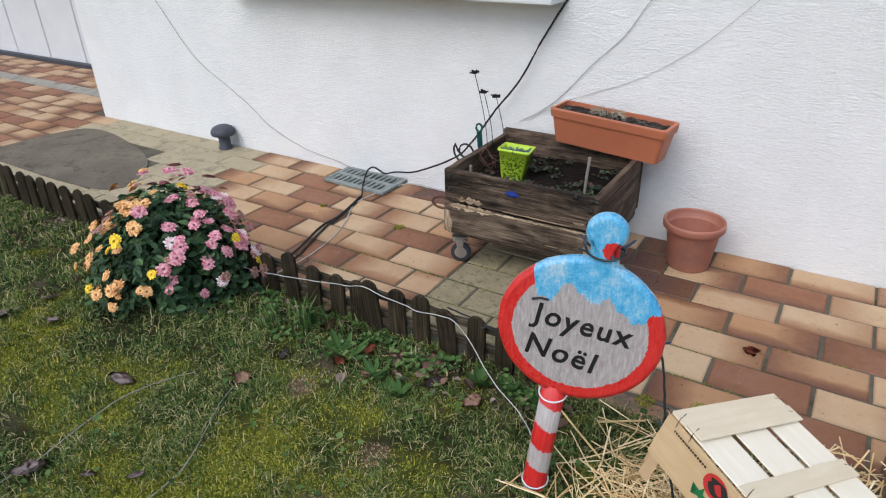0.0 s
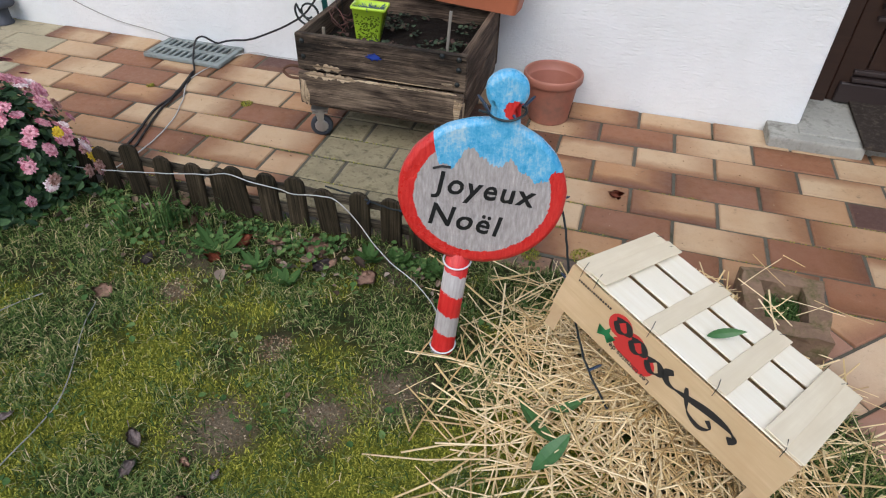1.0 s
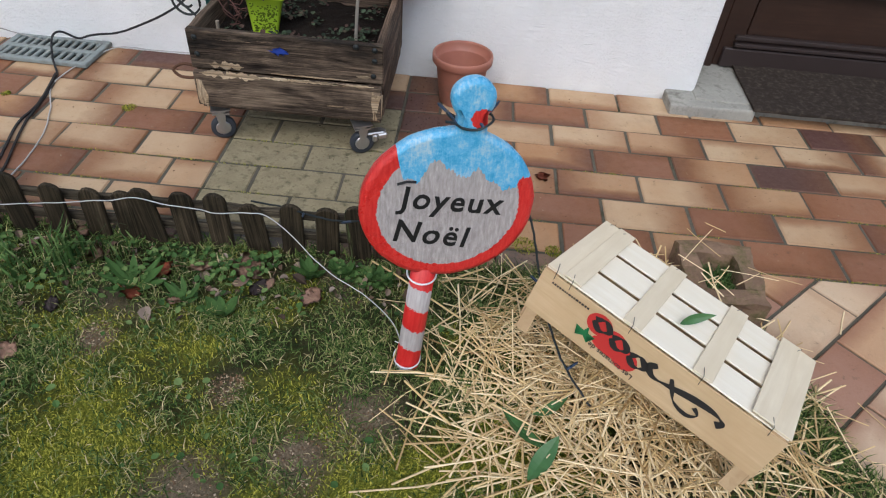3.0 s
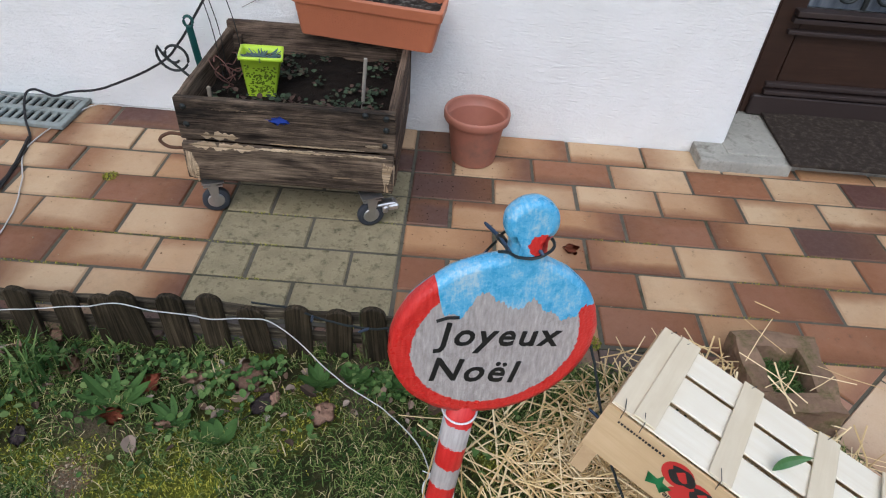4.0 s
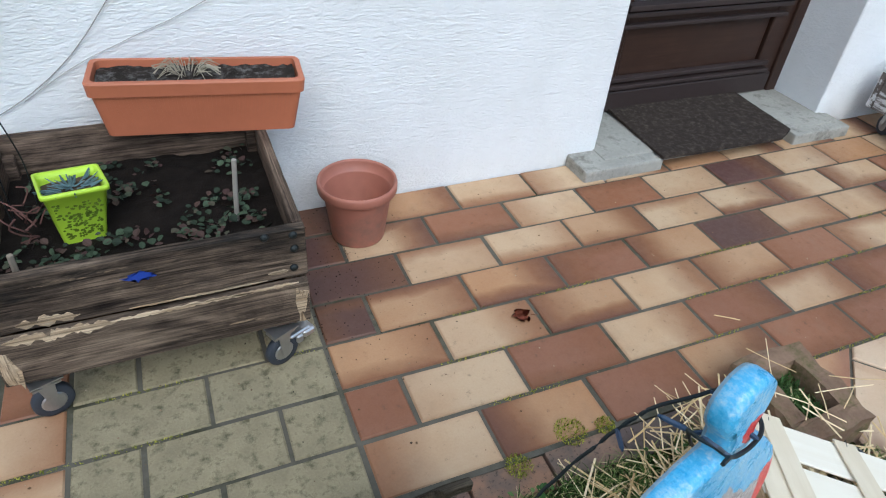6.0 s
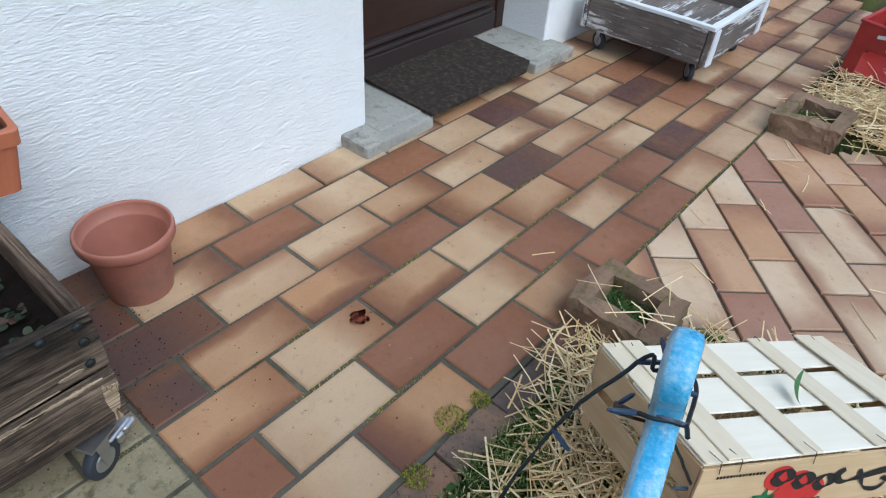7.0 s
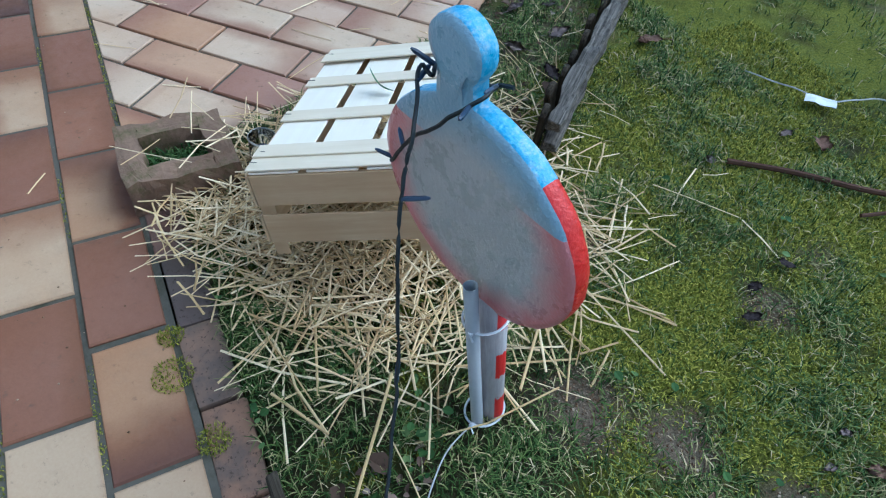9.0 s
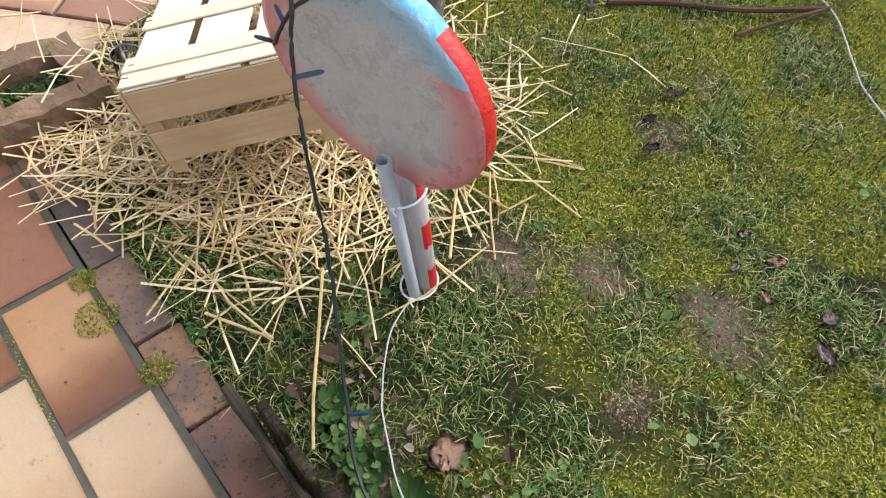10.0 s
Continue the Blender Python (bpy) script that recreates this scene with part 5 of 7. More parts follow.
M_GRASS = island_material("grass_blade", [(0, (0.016, 0.036, 0.009)), (0.35, (0.055, 0.1, 0.022)), (0.62, (0.13, 0.185, 0.045)), (0.82, (0.24, 0.26, 0.085)), (0.93, (0.4, 0.33, 0.16)), (1, (0.56, 0.46, 0.27))])
M_MOSS = island_material("moss", [(0, (0.07, 0.085, 0.01)), (0.5, (0.225, 0.235, 0.026)), (1, (0.46, 0.43, 0.07))], 0.9)
M_WEED = island_material("weed_leaf", [(0, (0.03, 0.065, 0.018)), (0.6, (0.07, 0.135, 0.035)), (1, (0.15, 0.21, 0.07))], 0.65)
M_STRAWBERRY = island_material("strawberry_leaf", [(0, (0.016, 0.022, 0.015)), (0.4, (0.035, 0.05, 0.03)), (0.65, (0.06, 0.085, 0.05)), (0.8, (0.07, 0.045, 0.035)), (1, (0.05, 0.028, 0.026))], 0.7)
M_STRAW = island_material("straw", [(0, (0.3, 0.19, 0.07)), (0.3, (0.64, 0.46, 0.21)), (0.75, (0.87, 0.71, 0.43)), (1, (0.45, 0.3, 0.13))], 0.5, grain=25)
M_CRUMB = island_material("dry_crumbs", [(0, (0.1, 0.06, 0.035)), (0.6, (0.22, 0.14, 0.08)), (1, (0.45, 0.37, 0.26))], 0.9)
M_MUM_LEAF = island_material("mum_leaf", [(0, (0.018, 0.045, 0.018)), (0.6, (0.035, 0.08, 0.028)), (1, (0.07, 0.13, 0.04))], 0.6)
M_SHRUB = island_material("shrub_leaf", [(0, (0.05, 0.1, 0.02)), (0.6, (0.14, 0.2, 0.03)), (1, (0.32, 0.34, 0.05))], 0.6)
M_LITTER = island_material("leaf_litter", [(0, (0.05, 0.035, 0.026)), (0.45, (0.14, 0.09, 0.06)), (0.8, (0.22, 0.16, 0.12)), (1, (0.3, 0.25, 0.21))], 0.8)
M_DEAD = [plain("dead_leaf_brown", (0.33, 0.2, 0.14), 0.75, var=0.4, scale=40, bumpy=0.3),
          plain("dead_leaf_grey", (0.32, 0.25, 0.23), 0.75, var=0.4, scale=40, bumpy=0.3),
          plain("dead_leaf_red", (0.27, 0.075, 0.04), 0.7, var=0.4, scale=40, bumpy=0.3),
          plain("dead_leaf_dark", (0.065, 0.05, 0.048), 0.75, var=0.4, scale=40, bumpy=0.3)]

RNG = np.random.default_rng(12)


def on_lawn(x, y):
    ok = (y < np.where(x < 0.7, -0.28, -0.25)) & ~((y > -0.47) & (x > 0.68) & (x < 0.96))
    path = np.zeros(len(x), bool)
    for (ax, ay), (bx, by) in zip(PATH_EDGE, PATH_EDGE[1:] + PATH_EDGE[:1]):
        if ay != by:
            path ^= ((ay > y) != (by > y)) & (x < (bx - ax) * (y - ay) / (by - ay) + ax)
    return ok & ~path


def field(x, y, scale, seed):
    return np.array([noise.noise(Vector((a * scale, b * scale, seed))) for a, b in zip(x, y)])


GX, GY = np.arange(-4.0, 5.8, 0.03), np.arange(-5.3, -0.05, 0.03)
LAWN = {}


def between(kind, fn, x, y):
    """Values of fn over the garden, from a fine grid."""
    if kind not in LAWN:
        LAWN[kind] = np.array([[fn(a, b) for a in GX] for b in GY])
    g = LAWN[kind]
    u, v = np.clip((x - GX[0]) / 0.03, 0, len(GX) - 1.001), np.clip((y - GY[0]) / 0.03, 0, len(GY) - 1.001)
    i, j = u.astype(int), v.astype(int)
    u, v = u - i, v - j
    if g.ndim == 3:
        u, v = u[:, None], v[:, None]
    return (g[j, i] * (1 - u) + g[j, i + 1] * u) * (1 - v) + (g[j + 1, i] * (1 - u) + g[j + 1, i + 1] * u) * v


def bareness(x, y):
    return between("kind", soil_kind, x, y)[:, 0]


def mossiness(x, y):
    return between("kind", soil_kind, x, y)[:, 1]


def heights(x, y):
    return between("height", ground_height, x, y)


def blades(name, x, y, z, length, width, lean, material, rng):
    n = len(x)
    az = rng.uniform(0, math.tau, n)
    d = np.stack([np.cos(az), np.sin(az), np.zeros(n)], 1)
    side = np.stack([-np.sin(az), np.cos(az), np.zeros(n)], 1) * (width / 2)[:, None]
    base = np.stack([x, y, z - 0.004], 1)
    mid = base + d * (length * 0.35 * lean)[:, None] + np.array([0, 0, 1]) * (length * 0.6 * (1.15 - 0.75 * lean))[:, None]
    tip = base + d * (length * (0.3 + 0.65 * lean))[:, None] + np.array([0, 0, 1]) * (length * (1.05 - 0.95 * lean))[:, None]
    tip[:, 2] = np.maximum(tip[:, 2], base[:, 2] + 0.006)
    v = np.stack([base - side, base + side, mid - side * 0.8, mid + side * 0.8, tip - side * 0.12, tip + side * 0.12], 1).reshape(-1, 3)
    k = np.arange(n)[:, None] * 6
    f = np.concatenate([k + np.array([0, 1, 3, 2]), k + np.array([2, 3, 5, 4])])
    return arrays_object(name, v, f, material)


def build_grass():
    def scatter(n, x0, x1, y0, y1, rng):
        x, y = rng.uniform(x0, x1, n), rng.uniform(y0, y1, n)
        keep = on_lawn(x, y)
        return x[keep], y[keep]
    rng = RNG
    parts = [scatter(210000, -1.7, 1.3, -2.2, -0.25, rng), scatter(75000, -3.8, -1.7, -2.0, -0.25, rng), scatter(34000, -1.2, 2.2, -3.8, -2.2, rng), scatter(9000, 2.4, 5.5, -3.0, -0.17, rng), scatter(6000, 1.3, 3.6, -5.0, -2.0, rng)]
    x, y = np.concatenate([p[0] for p in parts]), np.concatenate([p[1] for p in parts])
    far = np.hypot(x + 0.3, y + 1.0)
    tuft = field(x, y, 5.5, 1.0) + 0.6 * field(x, y, 19, 2.0)
    bare = bareness(x, y)
    mossy = mossiness(x, y)
    shade = np.exp(-((y + 0.42) / 0.12) ** 2) * (x < -0.45)
    keep = (rng.uniform(0, 1, len(x)) < np.clip(0.55 + 0.8 * tuft - 0.4 * mossy, 0.1, 1) * (1 - 0.97 * bare) * (1 - 0.55 * shade))
    x, y, tuft, far = x[keep], y[keep], tuft[keep], far[keep]
    length = rng.uniform(0.016, 0.05, len(x)) * (1 + 0.8 * np.clip(tuft, 0, 1)) * (1 + 0.1 * far)
    width = rng.uniform(0.0016, 0.0038, len(x)) * (1 + 0.35 * np.clip(far - 0.8, 0, 3))
    lean = np.clip(rng.normal(0.72, 0.25, len(x)), 0.1, 1.0)
    ob = blades("grass", x, y, heights(x, y), length, width, lean, M_GRASS, rng)
    tagged(ob, "short winter grass mixed with dry blades", "grass", "", "stuff")
    # moss cushions
    x, y = scatter(430000, -3.3, 0.9, -2.5, -0.32, rng)
    keep = rng.uniform(0, 1, len(x)) < mossiness(x, y) ** 1.4
    x, y = x[keep], y[keep]
    ob = blades("moss", x, y, heights(x, y) + 0.002, rng.uniform(0.007, 0.02, len(x)), rng.uniform(0.002, 0.0048, len(x)), np.clip(rng.normal(0.5, 0.28, len(x)), 0, 1), M_MOSS, rng)
    tagged(ob, "yellow-green moss cushions in the lawn", "moss", "", "stuff")
    # pebbles and earth crumbs on the bare spots
    n = 2600
    c = rng.integers(0, len(BARE), n)
    B = np.array(BARE)[c]
    a, r = rng.uniform(0, math.tau, n), np.sqrt(rng.uniform(0, 1, n)) * B[:, 2] * 1.1
    crumbs("earth_crumbs", B[:, 0] + r * np.cos(a), B[:, 1] + r * np.sin(a), None, 0.0012, 0.004, "brown earth crumbs and grit on bare lawn", rng)


def crumbs(name, x, y, z, lo, hi, label, rng, material=None):
    n = len(x)
    s = rng.uniform(lo, hi, n)
    z = heights(x, y) + s * 0.3 if z is None else z + s * 0.4
    oct_ = np.array([(1, 0, 0), (0, 1, 0), (-1, 0, 0), (0, -1, 0), (0, 0, 0.8), (0, 0, -0.8)])
    jit = rng.uniform(0.6, 1.3, (n, 6, 3))
    v = (np.stack([x, y, z], 1)[:, None, :] + oct_[None] * jit * s[:, None, None]).reshape(-1, 3)
    k = np.arange(n)[:, None] * 6
    f = np.concatenate([k + np.array(t) for t in ((0, 1, 4), (1, 2, 4), (2, 3, 4), (3, 0, 4), (1, 0, 5), (2, 1, 5), (3, 2, 5), (0, 3, 5))])
    ob = arrays_object(name, v, f, material or M_CRUMB)
    return tagged(ob, label, "debris", "", "stuff")


def leaf_cloud(name, centres, normals, length, width, material, rng, fold=0.25):
    """Many small folded leaves: four-cornered halves along a mid rib."""
    n = len(centres)
    a = rng.normal(size=(n, 3))
    ax = np.cross(a, normals)
    ax /= np.linalg.norm(ax, axis=1, keepdims=True) + 1e-9
    sd = np.cross(normals, ax)
    l, w = length[:, None], width[:, None]
    up = normals * (w * fold)
    v = np.stack([centres - ax * l / 2, centres + ax * l * 0.05 + sd * w / 2 + up, centres + ax * l / 2, centres + ax * l * 0.05 - sd * w / 2 + up,
                  centres - ax * l * 0.3 + sd * w * 0.36 + up * 0.7, centres - ax * l * 0.3 - sd * w * 0.36 + up * 0.7, centres + ax * l * 0.33 + sd * w * 0.3 + up * 0.6, centres + ax * l * 0.33 - sd * w * 0.3 + up * 0.6], 1).reshape(-1, 3)
    k = np.arange(n)[:, None] * 8
    f = np.concatenate([k + np.array(q) for q in ((0, 5, 3, 7), (0, 7, 2, 0), (0, 2, 6, 1), (0, 1, 4, 0))])
    faces = []
    for row in f.tolist():
        out = []
        for i in row:
            if i not in out:
                out.append(i)
        faces.append(out)
    me = bpy.data.meshes.new(name)
    me.from_pydata(v.tolist(), [], faces)
    me.materials.append(material)
    return new(name, me)


def up_normals(n, spread, rng):
    v = rng.normal(size=(n, 3)) * spread + np.array([0, 0, 1])
    return v / np.linalg.norm(v, axis=1, keepdims=True)


def build_weeds():
    rng = RNG
    # clover and creeping weeds along the fence and in the lawn
    n = 1500
    x = rng.uniform(-1.85, -0.1, n)
    y = -0.36 - np.abs(rng.normal(0, 0.11, n))
    x2, y2 = rng.uniform(-1.6, 0.4, 420), rng.uniform(-1.9, -0.4, 420)
    x3, y3 = rng.uniform(-0.5, 0.65, 420), rng.uniform(-0.62, -0.28, 420)
    x, y = np.concatenate([x, x2, x3]), np.concatenate([y, y2, y3])
    keep = (field(x, y, 6, 21.0) > -0.05 + 0.28 * (x > -0.6)) & on_lawn(x, y)
    x, y = x[keep], y[keep]
    n = len(x)
    c = np.stack([x, y, heights(x, y) + rng.uniform(0.008, 0.04, n)], 1)
    s = rng.uniform(0.012, 0.027, n)
    tagged(leaf_cloud("weeds", c, up_normals(n, 0.35, rng), s, s * rng.uniform(0.7, 0.95, n), M_WEED, rng, 0.12), "small round-leaved weeds along the picket fence", "weeds", "", "stuff")
    # broad leaved rosettes
    spots = ((-1.03, -0.53, 0.11), (-0.85, -0.58, 0.07), (-0.4, -0.4, 0.05), (-0.27, -0.42, 0.05), (-0.72, -0.62, 0.06), (-0.5, -0.42, 0.06))
    for i, (px, py, r) in enumerate(spots):
        t = thing("rosette", "flat green weed rosette growing in the lawn", "weed", pose(px, py, ground_height(px, py)), "weed rosettes in the lawn")
        rr = random.Random(i)
        for k in range(11):
            l = r * rr.uniform(0.75, 1.15)
            o = part("leaf", leaf_blade(l, l * (0.26 if i < 2 else 0.5), 0.02), M_WEED, t)
            a = k * 2.4
            o.matrix_basis = pose(0.5 * l * math.cos(a), 0.5 * l * math.sin(a), 0.012 + 0.002 * k, rr.uniform(-15, 15), -12 - 2.2 * k, math.degrees(a))
    # clump of strap leaves
    for px, py, cnt, h in ((-1.27, -0.46, 46, 0.17), (-1.38, -0.52, 22, 0.12), (-1.12, -0.4, 14, 0.11)):
        t = thing("daffodil_clump", "clump of upright green strap leaves by the fence", "plant", pose(px, py, ground_height(px, py)), "strap leaf clumps")
        xx, yy = rng.normal(0, 0.03, cnt), rng.normal(0, 0.03, cnt)
        o = blades("leaves", xx, yy, np.zeros(cnt), rng.uniform(0.6, 1.1, cnt) * h, rng.uniform(0.006, 0.01, cnt), np.clip(rng.normal(0.2, 0.15, cnt), 0, 0.6), M_WEED, rng)
        o.parent = t
    # strawberry plants in the planter
    n = 330
    x, y = rng.uniform(-1.05, -0.41, n), rng.uniform(0.37, 0.88, n)
    keep = (field(x, y, 9, 5.0) + 0.35 * (y < 0.52) > 0.03) & (np.hypot(x + 0.885, y - 0.585) > 0.08)
    x, y = x[keep], y[keep]
    n = len(x)
    cs, ns = [], []
    for a, b in zip(x, y):
        for k in range(3):
            ang = k * math.tau / 3 + a * 40
            cs.append((a + 0.014 * math.cos(ang), b + 0.014 * math.sin(ang), 0.395 + 0.02 * noise.noise(Vector((a * 20, b * 20, 0)))))
    cs = np.array(cs)
    s = rng.uniform(0.012, 0.026, len(cs))
    tagged(leaf_cloud("strawberry_leaves", cs, up_normals(len(cs), 0.3, rng), s, s * 0.85, M_STRAWBERRY, rng, 0.15), "dull green and reddish strawberry leaves in the planter", "strawberry plants", "", "stuff")
    # thorny dry twigs on the planter's rim
    t = thing("twigs", "thin reddish dry twigs hanging over the planter rim", "twigs")
    rr = random.Random(5)
    for k in range(7):
        p = Vector((-1.0 + rr.uniform(-0.03, 0.06), 0.55 + rr.uniform(-0.05, 0.1), 0.4))
        pts = [p]
        for j in range(5):
            pts.append(pts[-1] + Vector((rr.uniform(-0.03, 0.03), rr.uniform(-0.03, 0.03), rr.uniform(-0.01, 0.035))))
        part("twig", tube(glide(pts, 4), 0.0022, 4), plain("reddish_twig", (0.12, 0.06, 0.05), 0.8), t)


def petal_flower(name, radius, petals, layers, col_in, col_out, seed):
    r = random.Random(seed)
    bm = bmesh.new()
    for lay_ in range(layers):
        f = 1 - lay_ / (layers + 0.6)
        for k in range(int(petals * (0.6 + 0.4 * f))):
            a = k * math.tau / (petals * (0.6 + 0.4 * f)) + lay_ * 0.7 + r.uniform(-0.15, 0.15)
            l, w = radius * f * r.uniform(0.82, 1.08), radius * 0.2 * r.uniform(0.8, 1.2)
            up = 0.08 + 0.85 * (lay_ / layers)
            d = Vector((math.cos(a), math.sin(a), 0))
            s = Vector((-d.y, d.x, 0)) * w
            b0 = d * 0.12 * radius + Vector((0, 0, 0.003 * lay_))
            m1 = d * l * 0.6 * math.cos(up) + Vector((0, 0, l * 0.6 * math.sin(up)))
            e = d * l * math.cos(up * 0.6) + Vector((0, 0, l * math.sin(up * 0.9) - 0.12 * radius * r.random()))
            v = [bm.verts.new(q) for q in (b0 - s * 0.4, b0 + s * 0.4, m1 + s, e + s * 0.45, e - s * 0.45, m1 - s)]
            bm.faces.new((v[0], v[1], v[2], v[5]))
            bm.faces.new((v[5], v[2], v[3], v[4]))
    me = bpy.data.meshes.new(name)
    bm.to_mesh(me)
    bm.free()
    me.materials.append(island_material(name, [(0, col_in), (0.6, col_out), (1, tuple(min(1, c * 1.25) for c in col_out))], 0.65))
    return me


def build_mums():
    cx, cy = -2.03, -0.48
    t = thing("chrysanthemum", "round chrysanthemum bush with pink and orange blooms by the fence", "flower bush", pose(cx, cy, 0))
    rng = RNG
    def dome(a, e, f=1.0):
        return np.array([0.36 * f * math.cos(a) * math.cos(e), 0.34 * f * math.sin(a) * math.cos(e), 0.07 + 0.43 * f * math.sin(e)])
    n = 3600
    a, e, f = rng.uniform(0, math.tau, n), np.arcsin(rng.uniform(-0.02, 1, n)), rng.uniform(0.3, 0.92, n) ** 0.5
    lump = 1 + 0.12 * np.sin(3 * a + 1) * np.cos(2 * e) + 0.09 * np.sin(7 * a + 3 * e) + 0.07 * np.sin(13 * a - 6 * e)
    c = np.stack([0.37 * f * lump * np.cos(a) * np.cos(e), 0.34 * f * lump * np.sin(a) * np.cos(e), 0.04 + 0.46 * f * np.sin(e)], 1)
    nr = np.stack([np.cos(a) * np.cos(e), np.sin(a) * np.cos(e), np.sin(e) + 0.5], 1) + rng.normal(0, 0.5, (n, 3))
    nr /= np.linalg.norm(nr, axis=1, keepdims=True)
    s = rng.uniform(0.025, 0.05, n)
    o = leaf_cloud("foliage", c, nr, s, s * 0.6, M_MUM_LEAF, rng)
    o.parent = t
    bm = bmesh.new()
    for k in range(46):
        q = dome(rng.uniform(0, math.tau), rng.uniform(0.1, 1.4), 0.85)
        add_tube(bm, glide([(0.03 * math.cos(k), 0.03 * math.sin(k), -0.02), tuple(q * np.array([0.45, 0.45, 0.6])), tuple(q)], 4), 0.003, 4)
    part("stems", bm, plain("mum_stem", (0.05, 0.06, 0.03), 0.8), t)
    kinds = {
        "pink": [petal_flower("pink_bloom", 0.034, 17, 4, (0.46, 0.13, 0.18), (0.66, 0.33, 0.37), k) for k in range(3)],
        "pale": [petal_flower("pale_bloom", 0.034, 17, 4, (0.65, 0.4, 0.42), (0.8, 0.68, 0.66), 11)],
        "orange": [petal_flower("orange_bloom", 0.032, 17, 4, (0.56, 0.24, 0.07), (0.74, 0.45, 0.2), k + 20) for k in range(2)],
        "yellow": [petal_flower("yellow_bloom", 0.034, 17, 4, (0.7, 0.42, 0.02), (0.8, 0.58, 0.05), 31)],
        "faded": [petal_flower("faded_bloom", 0.028, 14, 3, (0.22, 0.1, 0.07), (0.42, 0.24, 0.2), 41)],
    }
    label = {"pink": "pink bloom", "pale": "creamy white bloom", "orange": "orange bloom", "yellow": "yellow bloom", "faded": "faded brownish bloom"}
    rr = random.Random(9)
    for k in range(190):
        a = rr.uniform(0, math.tau)
        e = math.asin(rr.uniform(0.08, 1.0))
        q = dome(a, e, rr.uniform(0.94, 1.14) * (1 + 0.12 * math.sin(3 * a + 1) * math.cos(2 * e)))
        left = 0.55 * q[0] + 0.83 * q[1] - 0.25 * (q[2] - 0.25)
        if left < -0.1 + rr.uniform(-0.07, 0.07):
            kind = rr.choice(["orange"] * 7 + ["yellow", "faded", "faded"])
        else:
            kind = rr.choice(["pink"] * 7 + ["pale", "faded", "faded"])
            if rr.random() < 0.02:
                kind = "yellow"
        ob = new("bloom", rr.choice(kinds[kind]))
        ob.parent = t
        tagged(ob, label[kind])
        nn = Vector((math.cos(a) * math.cos(e), math.sin(a) * math.cos(e), math.sin(e) + 0.35)).normalized()
        m = nn.to_track_quat("Z", "Y").to_matrix().to_4x4()
        m.translation = Vector(q)
        ob.matrix_basis = m @ pose(0, 0, 0, rr.uniform(-20, 20), rr.uniform(-20, 20), rr.uniform(0, 360)) @ Matrix.Scale(rr.uniform(0.62, 1.05), 4)


def stalks(name, n, place, label, rng, lo=0.06, hi=0.27, rad=0.0024):
    """Loose straw: thin four-sided stalks, some of them kinked."""
    c, flat = place(n, rng)
    n = len(c)
    az, el = rng.uniform(0, math.tau, n), rng.normal(0, flat, n)
    d = np.stack([np.cos(az) * np.cos(el), np.sin(az) * np.cos(el), np.sin(el)], 1)
    l = rng.uniform(lo, hi, n)
    sd = np.stack([-np.sin(az), np.cos(az), np.zeros(n)], 1)
    up = np.cross(d, sd)
    r = rng.uniform(0.5, 1.25, n) * rad
    bend = rng.normal(0, 0.07, n)
    pts = [c - d * (l / 2)[:, None], c + sd * (bend * l * 0.5)[:, None], c + d * (l / 2)[:, None]]
    rings = []
    for p in pts:
        p = p.copy()
        p[:, 2] = np.maximum(p[:, 2], 0.018)
        for a, b in ((1, 0), (0, 1), (-1, 0), (0, -1)):
            rings.append(p + (sd * a + up * b * 0.6) * r[:, None])
    v = np.stack(rings, 1).reshape(-1, 3)
    k = np.arange(n)[:, None] * 12
    f = np.concatenate([k + np.array((s + i, s + (i + 1) % 4, s + 4 + (i + 1) % 4, s + 4 + i)) for s in (0, 4) for i in range(4)] + [k + np.array((3, 2, 1, 0)), k + np.array((8, 9, 10, 11))])
    ob = arrays_object(name, v, f, M_STRAW)
    return tagged(ob, label, "straw", "", "stuff")


